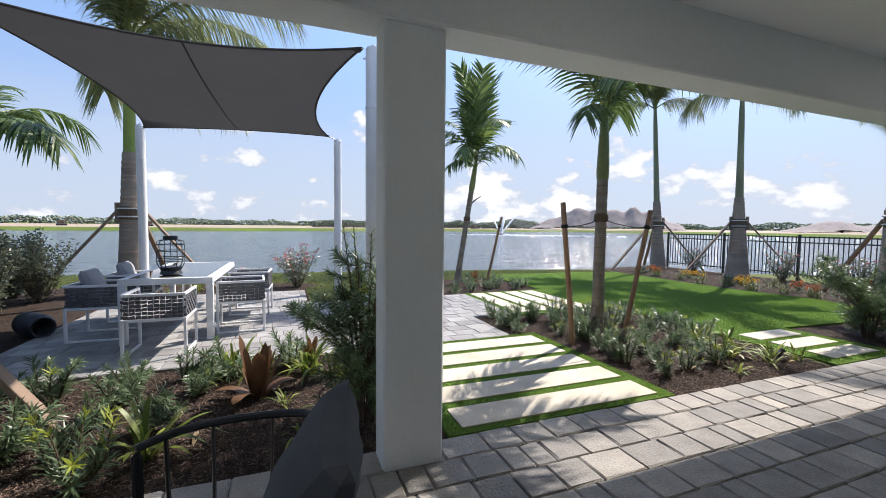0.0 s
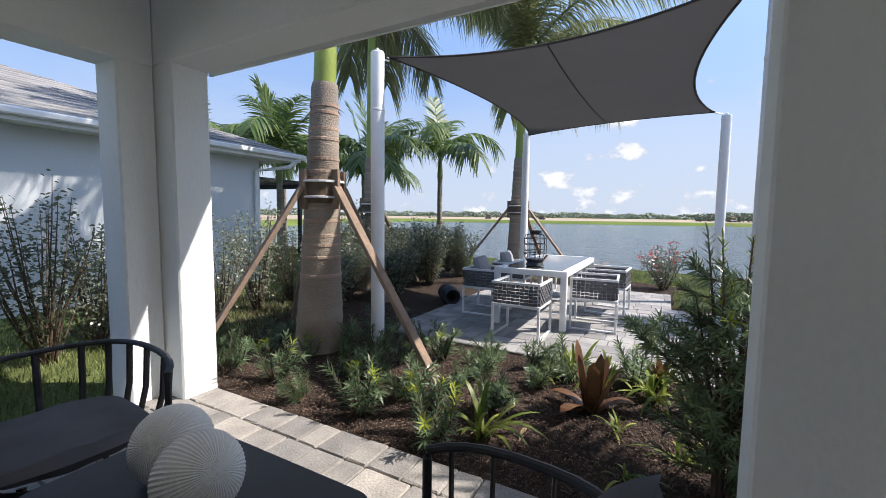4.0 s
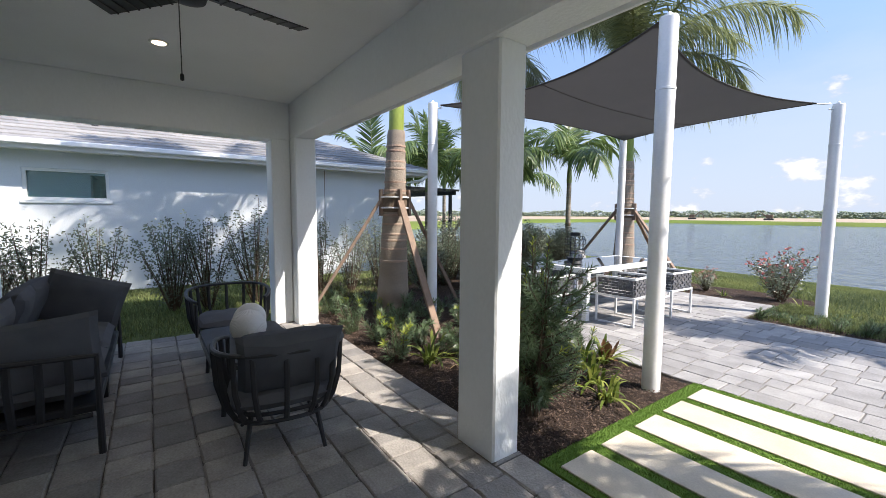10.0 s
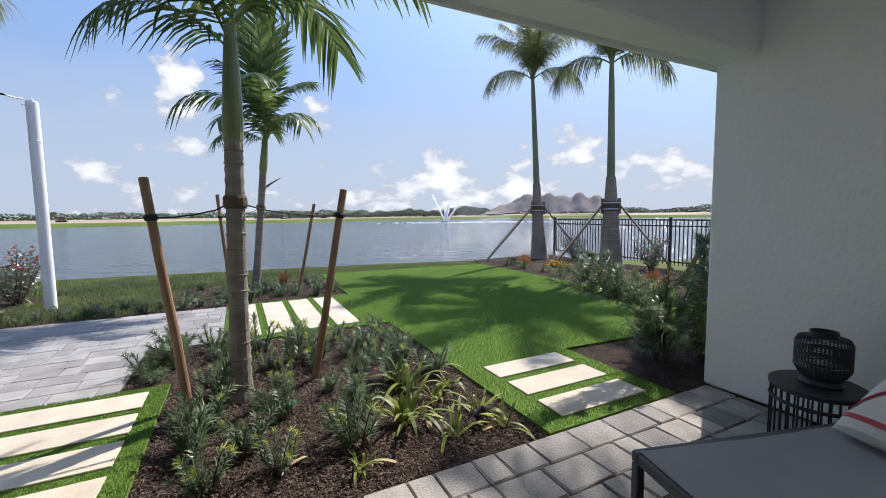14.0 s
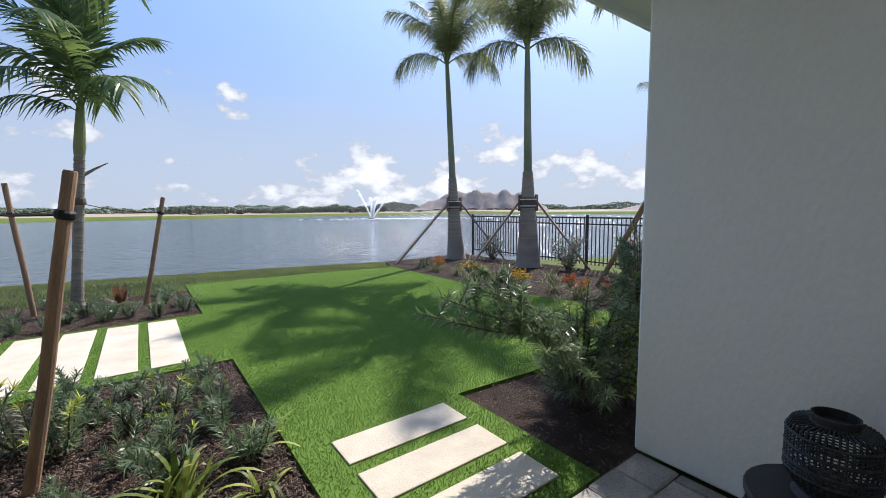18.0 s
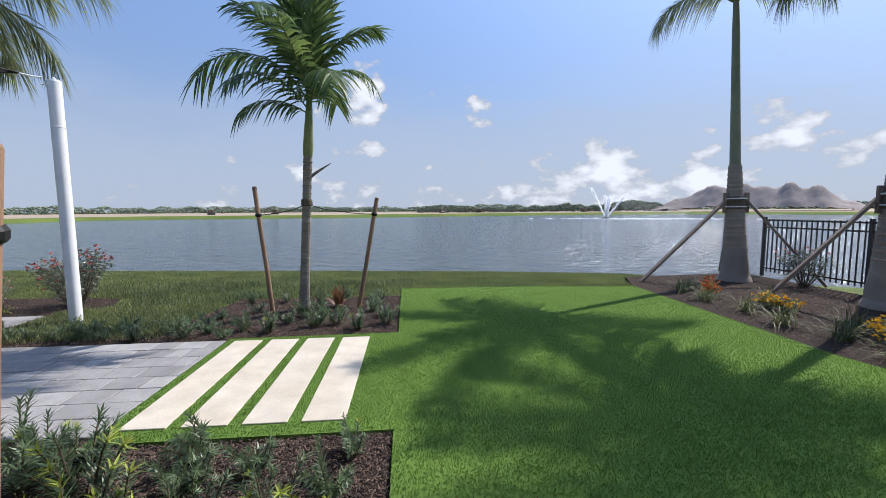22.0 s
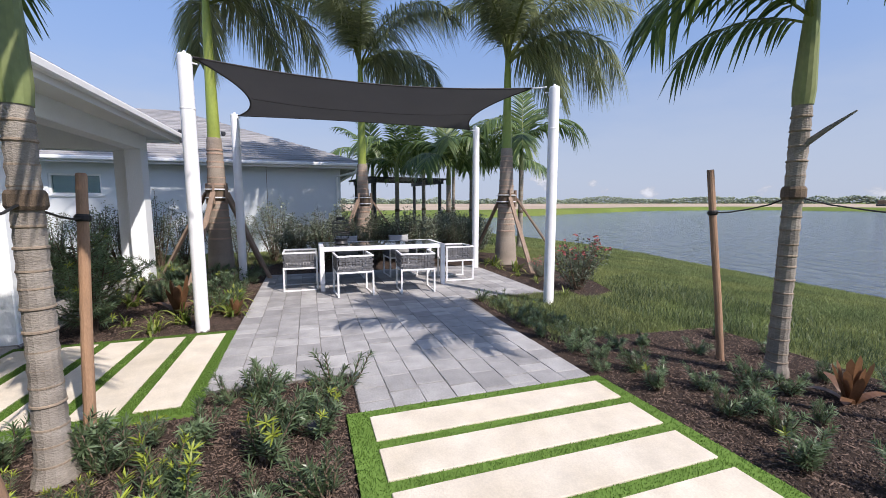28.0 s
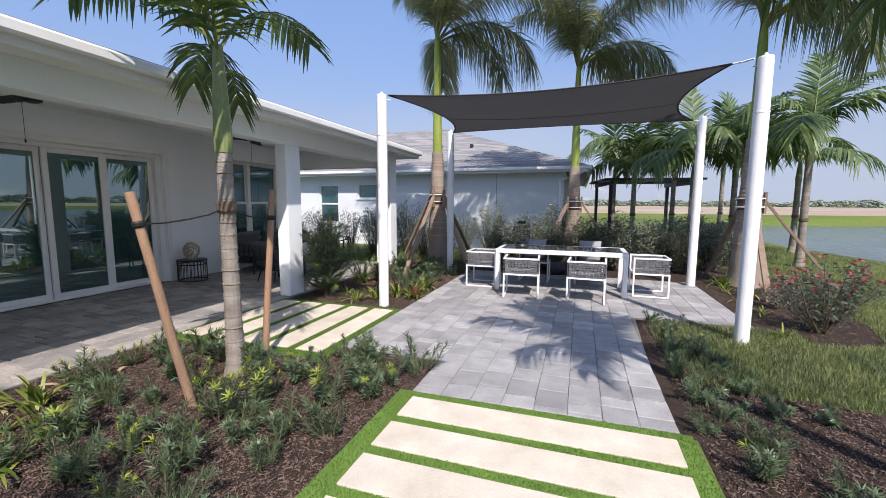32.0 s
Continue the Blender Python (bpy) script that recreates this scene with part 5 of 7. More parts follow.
# ---- dining set ----
def dining_table(x0, y0, x1, y1):
    t = thing("dining_table", "white metal dining table with a dark glass top on the patio", "table", at=pose((x0 + x1) / 2, (y0 + y1) / 2, 0))
    a, b, h, w = (x1 - x0) / 2, (y1 - y0) / 2, 0.745, 0.075
    for sx in (-1, 1):
        for sy in (-1, 1):
            part("leg", Geo().box(sx * a - (w if sx > 0 else 0), sy * b - (w if sy > 0 else 0), 0, sx * a + (w if sx < 0 else 0), sy * b + (w if sy < 0 else 0), h - 0.075, 0.004), white_metal, t)
    for q in ((-a, -b, a, -b + w), (-a, b - w, a, b), (-a, -b + w, -a + w, b - w), (a - w, -b + w, a, b - w)):
        part("rail", Geo().box(q[0], q[1], h - 0.074, q[2], q[3], h, 0.004), white_metal, t)
    part("tabletop", Geo().box(-a + w + 0.002, -b + w + 0.002, h - 0.012, a - w - 0.002, b - w - 0.002, h - 0.001, 0.002), table_glass, t, "dark reflective glass tabletop")
    return t


dining_table(-1.70, 5.43, -0.76, 7.62)


def dining_chair(at):
    """Low woven armchair: white sled frame, basket-woven sides and back; it faces -x."""
    c = thing("dining_chair", "white metal dining armchair with dark grey woven strap sides", "chair", "chairs round the dining table", at)
    a, b, zt, zs, w = 0.28, 0.29, 0.66, 0.40, 0.028
    for sy in (-1, 1):
        y = sy * (b - w / 2)
        for sx in (-1, 1):
            part("leg", Geo().box(sx * (a - w / 2) - w / 2, y - w / 2, 0.0, sx * (a - w / 2) + w / 2, y + w / 2, zs - w, 0.003), white_metal, c)
        part("runner", Geo().box(-a + w, y - w / 2, 0, a - w, y + w / 2, w * 0.8, 0.003), white_metal, c)
    for q in ((-a, -b, a, -b + w), (-a, b - w, a, b), (-a, -b + w, -a + w, b - w), (a - w, -b + w, a, b - w)):
        part("seat_rail", Geo().box(q[0], q[1], zs - w, q[2], q[3], zs, 0.003), white_metal, c)
    for q in ((-a, -b, a, -b + w), (-a, b - w, a, b), (a - w, -b + w, a, b - w)):
        part("top_rail", Geo().box(q[0], q[1], zt - w, q[2], q[3], zt, 0.003), white_metal, c)
    part("upright", Geo().box(-a, -b, zs, -a + w, -b + w, zt - w, 0.003), white_metal, c)
    part("upright", Geo().box(-a, b - w, zs, -a + w, b, zt - w, 0.003), white_metal, c)

    def woven(p, q, cols, rws):
        """Straps over and under: short bulged pads in a chequer."""
        g, p, q = Geo(), Vector(p), Vector(q)
        d = (q - p)
        nrm = d.cross(Vector((0, 0, 1))).normalized()
        du, dv = d / cols, Vector((0, 0, (zt - w - zs) / rws))
        for i in range(cols):
            for j in range(rws):
                o = p + du * i + dv * j
                k = 0.012 if (i + j) % 2 else 0.004
                sk = dv * (0.25 if (i % 2) else -0.0)
                e = [o + du * 0.06 + dv * 0.10, o + du * 0.94 + dv * 0.10 + sk * 0.5, o + du * 0.94 + dv * 0.9 + sk * 0.5, o + du * 0.06 + dv * 0.9]
                g.add([v + nrm * k for v in e] + [v - nrm * k for v in e], [(0, 1, 2, 3), (7, 6, 5, 4), (0, 4, 5, 1), (1, 5, 6, 2), (2, 6, 7, 3), (3, 7, 4, 0)])
        return g

    part("back_weave", woven((a - w / 2, -b + w, zs), (a - w / 2, b - w, zs), 10, 6), rope_weave, c)
    part("side_weave", woven((-a + w, -b + w / 2, zs), (a - w, -b + w / 2, zs), 10, 6), rope_weave, c)
    part("side_weave", woven((-a + w, b - w / 2, zs), (a - w, b - w / 2, zs), 10, 6), rope_weave, c)
    part("seat", Geo().box(-a + w, -b + w, zs - 0.03, a - w, b - w, zs + 0.015, 0.008), sling_fabric, c, "grey padded seat")
    return c


first_chair = dining_chair(pose(-0.50, 5.94, 0, 0, 0, 4))
for x, y, turn in ((-0.46, 6.98, -3), (-1.21, 5.12, -90), (-1.27, 8.0, 90), (-2.02, 6.0, 180), (-2.0, 7.05, 184)):
    copy_thing(first_chair, pose(x, y, 0, 0, 0, turn))


def cushion_geo(w, d, h, seed=0, puff=1.0, n=14, pinch=0.25, crease=0.012):
    """A stuffed cushion lying flat: pillowed top and bottom, pinched corners, soft creases."""
    g = Geo()
    for side in (1, -1):
        rows = []
        for i in range(n + 1):
            u = -1 + 2 * i / n
            row = []
            for j in range(n + 1):
                v = -1 + 2 * j / n
                e = (1 - abs(u) ** 3.2) * (1 - abs(v) ** 3.2)
                x = u * w / 2 * (1 - pinch * 0.18 * (1 - v * v) * abs(u) ** 2)
                y = v * d / 2 * (1 - pinch * 0.18 * (1 - u * u) * abs(v) ** 2)
                z = side * h / 2 * max(0, e) ** 0.42 * puff
                z += crease * noise.noise(Vector((u * 2.4 + seed * 9, v * 2.4, side))) * (e > 0.01)
                row.append((x, y, z))
            rows.append(row if side > 0 else row[::-1])
        g.sheet(rows)
    return g


def throw_cushion(name, w, d, h, at, label, material, seed, category="cushion", group=""):
    return place(solid(name, cushion_geo(w, d, h, seed), material, label, category, smooth=True, group=group), at)


def place(ob, m):
    ob.matrix_basis = m
    return ob


for x, y in ((-2.02, 6.0), (-2.0, 7.05)):
    throw_cushion("cushion", 0.42, 0.42, 0.15, pose(x - 0.08, y, 0.62, 0, 72, 0), "light grey scatter cushion leaning on a dining chair", sling_fabric, int(y * 10), group="dining chair cushions")


def lantern(x, y, z, r, h, label, material, bars, base_h, weave=0):
    """A wire lantern: bowl foot, many bent wires, hoops and a collar."""
    l = thing("lantern", label, "lantern", at=pose(x, y, z))
    part("foot", Geo().lathe([(r * 0.5, 0), (r * 0.82, 0.012), (r * 0.7, base_h * 0.55), (r * 0.85, base_h), (r * 0.2, base_h * 1.02)], 24), material, l, smooth=True)
    for k in range(bars):
        a = 2 * math.pi * k / bars
        pr = [(r * 0.84, base_h), (r, base_h + 0.12 * h), (r, h * 0.78), (r * 0.9, h * 0.87), (r * 0.5, h * 0.9)]
        part("wire", Geo().tube([(q * math.cos(a), q * math.sin(a), zz) for q, zz in pr], 0.0035, 5), material, l)
    for zz, q in ((base_h + 0.15 * h, r * 1.005), (h * 0.45, r * 1.005), (h * 0.62, r * 1.005), (h * 0.78, r * 1.005), (h * 0.9, r * 0.5)):
        part("hoop", Geo().tube([(q * math.cos(a), q * math.sin(a), zz) for a in (2 * math.pi * k / 24 for k in range(25))], 0.005, 5, caps=False), material, l)
    for k in range(weave):
        zz, q = base_h + 0.16 * h + (0.58 * h - base_h) * k / max(1, weave - 1), r * 1.012
        part("hoop", Geo().tube([(q * math.cos(a), q * math.sin(a), zz) for a in (2 * math.pi * k / 24 for k in range(25))], 0.0028, 4, caps=False), material, l)
    part("collar", Geo().lathe([(r * 0.5, h * 0.89), (r * 0.52, h), (r * 0.48, h), (r * 0.46, h * 0.9)], 20), material, l)
    return l


lantern(-1.27, 5.82, 0.745, 0.15, 0.48, "black wire lantern standing on the dining table", dark_metal, 14, 0.10)
place(solid("planter_pot", Geo().lathe([(0.10, 0), (0.145, 0.04), (0.15, 0.14), (0.135, 0.17), (0.15, 0.2), (0.15, 0.34), (0.135, 0.38), (0.15, 0.42), (0.12, 0.5), (0.10, 0.49), (0.02, 0.3)], 20), dark_metal, "dark rounded pot lying on its side by the patio", "pot", smooth=True), pose(-3.0, 6.52, 0.115, 90, 0, 42))


# ---- porch lounge set ----
def rail_chair(name, at, label, group, back_r=0.37, cushion=True):
    """A tub chair: round seat pad, curved flat-bar back with upright slats, splayed legs; it faces -x."""
    c = thing(name, label, "chair", group, at)
    zs, zt = 0.37, 0.74

    def ring(a, r, z, lean=0.0):
        c0, s0 = math.cos(a), math.sin(a)
        return Vector((math.copysign(abs(c0) ** 0.8, c0) * r * (1.0 if c0 > 0 else 1.1), math.copysign(abs(s0) ** 0.72, s0) * r, z))

    span = radians(134)
    n = 26
    arc = [-span + 2 * span * i / n for i in range(n + 1)]
    top = [ring(a, back_r + 0.045, zt - 0.06 * (abs(a) / span) ** 3) for a in arc]
    part("top_rail", Geo().tube([top[0] - Vector((0, 0, 0.36)), top[0] - Vector((0, 0, 0.03))] + top + [top[-1] - Vector((0, 0, 0.03)), top[-1] - Vector((0, 0, 0.36))], 0.019, 8, squash=0.8), dark_metal, c)
    low = [ring(a, back_r - 0.05, zs - 0.10) for a in arc]
    part("lower_rail", Geo().tube(low, 0.014, 8), dark_metal, c)
    for k in range(13):
        a = -span * 0.9 + 2 * span * 0.9 * k / 12
        part("slat", Geo().tube([ring(a, back_r - 0.05, zs - 0.10), ring(a, back_r - 0.01, zs - 0.03), ring(a, back_r + 0.03, zs + 0.12), ring(a, back_r + 0.045, zt - 0.05 * (abs(a) / span) ** 3)], 0.017, 6, squash=0.35), dark_metal, c)
    part("seat_ring", Geo().tube([ring(a, back_r - 0.06, zs - 0.05) for a in (2 * math.pi * i / 28 for i in range(29))], 0.014, 8, caps=False), dark_metal, c)
    for sx in (-1, 1):
        for sy in (-1, 1):
            part("leg", Geo().tube([(sx * 0.2, sy * 0.2, zs - 0.06), (sx * 0.28, sy * 0.25, 0)], [0.018, 0.013], 8), dark_metal, c)
    pad = cushion_geo(0.72, 0.70, 0.15, 3, 1.0, 16)
    pad.v = [(x * (1 - 0.16 * (y / 0.35) ** 2), y * (1 - 0.16 * (x / 0.36) ** 2), z + zs + 0.03) for x, y, z in pad.v]
    part("seat", pad, charcoal_fabric, c, "thick charcoal seat cushion", smooth=True)
    return c


rail_chair("tub_chair", pose(-0.12, 1.17, 0, 0, 0, -8) @ Matrix.Scale(0.93, 4), "black metal tub chair with a charcoal seat cushion on the porch", "porch tub chairs")
rail_chair("tub_chair", pose(-2.14, 1.16, 0, 0, 0, 176) @ Matrix.Scale(0.93, 4), "black metal tub chair with charcoal cushion near the corner column", "porch tub chairs")
throw_cushion("back_cushion", 0.48, 0.60, 0.19, pose(0.13, 1.17, 0.60, 0, -60, -8), "charcoal back cushion leaning in a tub chair", pillow_fabric, 5)


def sofa():
    """Two-seat sofa along the wall: round-barred arm and back, thick cushions."""
    s = thing("sofa", "black metal-framed porch sofa with charcoal seat cushions", "sofa", at=pose(-1.58, -0.16, 0))
    L, D, zs, zt = 2.06, 0.74, 0.30, 0.64
    a, b = L / 2, D / 2
    path = [(-a, b, zt - 0.02), (-a, -b + 0.14, zt), (-a + 0.04, -b + 0.05, zt), (-a + 0.14, -b, zt), (a - 0.14, -b, zt), (a - 0.04, -b + 0.05, zt), (a, -b + 0.14, zt), (a, b, zt - 0.02)]
    part("top_rail", Geo().tube([(-a, b, 0.0)] + path + [(a, b, 0.0)], 0.02, 8), dark_metal, s)
    k = 0.9
    lowp = [(x * 0.965, y * k, zs - 0.06) for x, y, z in path]
    part("lower_rail", Geo().tube(lowp, 0.016, 8), dark_metal, s)
    spots = [(a, b - 0.13 - 0.13 * i) for i in range(5)] + [(-a, b - 0.13 - 0.13 * i) for i in range(5)] + [(-a + 0.2 + 0.166 * i, -b) for i in range(11)]
    for x, y in spots:
        part("slat", Geo().tube([(x * 0.965, y * k, zs - 0.07), (x * 0.985, y * 0.95, zs + 0.04), (x, y, zs + 0.16), (x, y, zt)], 0.02, 6, squash=0.35), dark_metal, s)
    part("seat_frame", Geo().box(-a + 0.05, -b + 0.05, zs - 0.05, a - 0.05, b, zs, 0.01), dark_metal, s)
    for x, y in ((-a + 0.06, -b + 0.1), (a - 0.06, -b + 0.1), (-0.02, b - 0.05), (0.05, b - 0.05)):
        part("leg", Geo().box(x - 0.02, y - 0.02, 0, x + 0.02, y + 0.02, zs - 0.05, 0.004), dark_metal, s)
    for i in (-1, 1):
        pad = cushion_geo(a - 0.06, D - 0.08, 0.17, i + 4, 1.0, 14, 0.1)
        pad.v = [(x + i * (a - 0.05) / 2, y + 0.03, z + zs + 0.09) for x, y, z in pad.v]
        part("seat_cushion", pad, charcoal_fabric, s, smooth=True)
    return s


sofa()
for x, seed, tilt in ((-1.02, 2, 0), (-1.75, 3, 4), (-2.35, 4, -3)):
    throw_cushion("back_cushion", 0.66, 0.52, 0.20, pose(x, -0.40, 0.66, 66, 0, tilt), "plump charcoal back cushion leaning on the porch sofa", charcoal_fabric, seed, group="sofa cushions")
throw_cushion("scatter_cushion", 0.62, 0.48, 0.18, pose(-2.40, -0.02, 0.66, 90, 18, 82), "large charcoal scatter cushion at the far end of the sofa", pillow_fabric, 8, group="sofa cushions")
throw_cushion("scatter_cushion", 0.62, 0.44, 0.18, pose(-0.72, -0.08, 0.62, 84, -4, 93), "charcoal scatter cushion inside the sofa arm", pillow_fabric, 9, group="sofa cushions")
place(solid("tag", Geo().box(-0.018, -0.001, -0.028, 0.018, 0.001, 0.028), white_fabric, "small white sewn label on a sofa cushion", "label"), pose(-0.665, -0.42, 0.70, 0, 12, 92))


def coffee_table(x, y, turn):
    t = thing("coffee_table", "low dark slatless coffee table with rounded corners", "table", at=pose(x, y, 0, 0, 0, turn))
    a, b, h, r = 0.56, 0.33, 0.40, 0.09
    out = [(sx * (a - r) + r * math.cos(q), sy * (b - r) + r * math.sin(q)) for sx, sy, q0 in ((1, 1, 0), (-1, 1, 90), (-1, -1, 180), (1, -1, 270)) for q in (radians(q0 + 15 * i) for i in range(7))]
    part("tabletop", Geo().prism(out, h - 0.03, h), sling_fabric_dark, t)
    rim = [Vector((x, y, h - 0.035)) for x, y in out]
    part("apron", Geo().tube(rim + [rim[0]], 0.018, 6, caps=False), dark_metal, t)
    for sx in (-1, 1):
        for sy in (-1, 1):
            part("leg", Geo().tube([(sx * (a - 0.09), sy * (b - 0.08), h - 0.03), (sx * (a - 0.05), sy * (b - 0.05), 0)], [0.022, 0.017], 8), dark_metal, t)
    return t


sling_fabric_dark = mat("table_laminate", (0.06, 0.062, 0.068), 0.55, 0.08, 5, 120, 0.08)
coffee_table(-1.14, 1.17, 0)


def ribbed_ball(x, y, z, r, turn, label):
    g, n, m = Geo(), 110, 20
    rows = []
    for i in range(m + 1):
        f = math.pi * i / m
        row = []
        for k in range(n + 1):
            q = r * (1 + (0.011 if k % 2 else -0.011) * math.sin(f) ** 0.5)
            a = 2 * math.pi * k / n
            row.append((q * math.sin(f) * math.cos(a), q * math.sin(f) * math.sin(a) * 1.0, q * 0.93 * math.cos(f)))
        rows.append(row)
    return place(solid("ribbed_vase", g.sheet(rows), white_ceramic, label, "ornament", smooth=False, group="ribbed ornaments"), pose(x, y, z, 62, 18, turn))


ribbed_ball(-1.33, 1.21, 0.535, 0.142, 20, "round white ribbed ornament on the coffee table")
ribbed_ball(-1.06, 1.15, 0.535, 0.142, 75, "round white ribbed ornament beside its twin on the coffee table")


# ---- sun loungers and side tables ----
def lounger(at):
    l = thing("sun_lounger", "grey sling sun lounger with a raised backrest on the porch", "lounger", "sun loungers", at)
    L, W, z = 1.86, 0.54, 0.37
    split = 1.31
    for sy in (-1, 1):
        y = sy * (W / 2 - 0.02)
        part("side_rail", Geo().box(0, y - 0.02, z - 0.05, L * 0.93, y + 0.02, z, 0.006), dark_metal_grey, l)
        for x in (0.02, L * 0.86):
            part("leg", Geo().box(x - 0.02, y - 0.02, 0, x + 0.02, y + 0.02, z - 0.05, 0.005), dark_metal_grey, l)
        part("back_rail", Geo().bar((split, y - sy * 0.045, z - 0.01), (split + 0.42, y - sy * 0.045, z + 0.31), 0.035, 0.04), dark_metal_grey, l)
    part("end_rail", Geo().box(0, -W / 2 + 0.04, z - 0.05, 0.04, W / 2 - 0.04, z - 0.002, 0.006), dark_metal_grey, l)
    part("cross_bar", Geo().box(0.0, -W / 2 + 0.04, 0.10, 0.03, W / 2 - 0.04, 0.13, 0.004), dark_metal_grey, l)
    rows = [[(x, y, z + 0.004 - 0.02 * (1 - (2 * y / W) ** 2) * math.sin(math.pi * min(1, x / split))) for y in np.linspace(-W / 2 + 0.03, W / 2 - 0.03, 9)] for x in np.linspace(0.02, split, 14)]
    part("seat", Geo().sheet(rows), sling_fabric, l, "taut grey mesh sling", smooth=True)
    rows = [[(split + 0.42 * s, y, z + 0.014 + 0.313 * s - 0.014 * (1 - (2 * y / W) ** 2)) for y in np.linspace(-W / 2 + 0.045, W / 2 - 0.045, 9)] for s in np.linspace(0, 1, 10)]
    part("backrest", Geo().sheet(rows), sling_fabric, l, "raised grey mesh backrest", smooth=True)
    return l


dark_metal_grey = mat("lounger_frame", (0.07, 0.072, 0.078), 0.5, 0.1, 6, 120, 0.05)
lo = lounger(pose(5.057, 1.33, 0, 0, 0, -15.8))
copy_thing(lo, pose(4.89, 0.74, 0, 0, 0, -15.8))


def patterned_cushion(at):
    """White cushion with sewn shapes: a dark green half disc, a dark red arc and a red bent line."""
    c = thing("patterned_cushion", "white cushion with green half disc and red lines", "cushion", "lounger cushions", at)
    w, d, h = 0.42, 0.36, 0.14
    part("cover", cushion_geo(w, d, h, 6, n=30, crease=0.0), white_fabric, c, smooth=True)

    def surface(u, v):
        e = (1 - min(1, abs(u)) ** 3.2) * (1 - min(1, abs(v)) ** 3.2)
        return (u * w / 2 * (1 - 0.045 * (1 - v * v) * u * u), v * d / 2 * (1 - 0.045 * (1 - u * u) * v * v), h / 2 * max(0, e) ** 0.42 + 0.0035)

    def ribbon(path, wide):
        fine = [Vector(p).lerp(Vector(q), i / 6) for p, q in zip(path, path[1:]) for i in range(6)] + [Vector(path[-1])]
        rows = []
        for i, p in enumerate(fine):
            t = (fine[min(i + 1, len(fine) - 1)] - fine[max(i - 1, 0)]).normalized()
            rows.append([surface(p.x - t.y * k * wide, p.y + t.x * k * wide) for k in (-1, 0, 1)])
        return Geo().sheet(rows)

    rows = [[surface(min(0.965, 0.78 + 0.36 * r * math.cos(a)), 0.03 + 0.46 * r * math.sin(a)) for a in (math.pi * 2 * k / 32 for k in range(33))] for r in (0.02, 0.25, 0.5, 0.75, 1.0)]
    part("half_disc", Geo().sheet(rows), green_fabric, c, "dark green sewn half disc")
    part("red_arc", ribbon([(-0.96, -0.42), (-0.84, -0.10), (-0.66, 0.22), (-0.42, 0.52), (-0.15, 0.76), (0.12, 0.95)], 0.05), red_fabric, c, "dark red sewn arc")
    part("red_line", ribbon([(-0.96, -0.62), (-0.5, -0.64), (0.12, -0.66)], 0.07), red_line_fabric, c, "red sewn line")
    part("red_line", ribbon([(0.12, -0.60), (0.13, -0.80), (0.14, -0.97)], 0.06), red_line_fabric, c)
    return c


red_line_fabric = mat("red_line_fabric", (0.52, 0.11, 0.12), 0.95, 0.12, 12, 350, 0.4, spec=0.1)
pc = patterned_cushion(pose(6.12, 1.01, 0.50, 33, 0, -105))
copy_thing(pc, pose(5.965, 0.43, 0.50, 33, 0, -105))


def wire_table(x, y, r, h, label, bars=30):
    t = thing("side_table", label, "table", "drum side tables", pose(x, y, 0))
    part("tabletop", Geo().lathe([(r * 0.96, h - 0.03), (r, h - 0.022), (r, h - 0.004), (r * 0.97, h)], 32), dark_metal, t, smooth=False)
    for k in range(bars):
        a = 2 * math.pi * k / bars
        part("bar", Geo().tube([(r * 0.94 * math.cos(a), r * 0.94 * math.sin(a), 0.012), (r * 0.94 * math.cos(a), r * 0.94 * math.sin(a), h - 0.03)], 0.0055, 5), dark_metal, t)
    for z, q in ((0.012, 0.94), (h - 0.09, 0.945)):
        part("hoop", Geo().tube([(r * q * math.cos(a), r * q * math.sin(a), z) for a in (2 * math.pi * k / 32 for k in range(33))], 0.010, 6, caps=False), dark_metal, t)
    return t


wire_table(6.51, 1.49, 0.215, 0.42, "black round drum side table with wire bars beside the lounger")
lantern(6.53, 1.48, 0.42, 0.122, 0.30, "black woven wire lantern on the drum side table", dark_metal, 44, 0.06, 12)
wire_table(0.42, -0.40, 0.27, 0.42, "black drum side table with wire bars by the house wall", 26)


def woven_lamp(x, y, z):
    """A round lamp of tangled natural vines."""
    w = thing("vine_lantern", "round lantern of tangled pale vines on the drum side table", "lantern", at=pose(x, y, z))
    rnd = random.Random(8)
    for k in range(26):
        n1 = Vector((rnd.gauss(0, 1), rnd.gauss(0, 1), rnd.gauss(0, 0.7))).normalized()
        a = n1.orthogonal().normalized()
        b = n1.cross(a)
        a0 = rnd.uniform(0, 6.28)
        pts = []
        for i in range(15):
            t = a0 + 4.6 * i / 14
            q = (a * math.cos(t) + b * math.sin(t)) * 0.14 + n1 * 0.05 * math.sin(t * 2)
            pts.append((q.x, q.y, 0.17 + q.z * 1.15))
        part("vine", Geo().tube(pts, 0.006, 5), rattan_natural, w)
    part("base", Geo().lathe([(0.08, 0), (0.09, 0.01), (0.09, 0.02), (0.03, 0.025)], 20), rattan_natural, w)


woven_lamp(0.42, -0.40, 0.42)


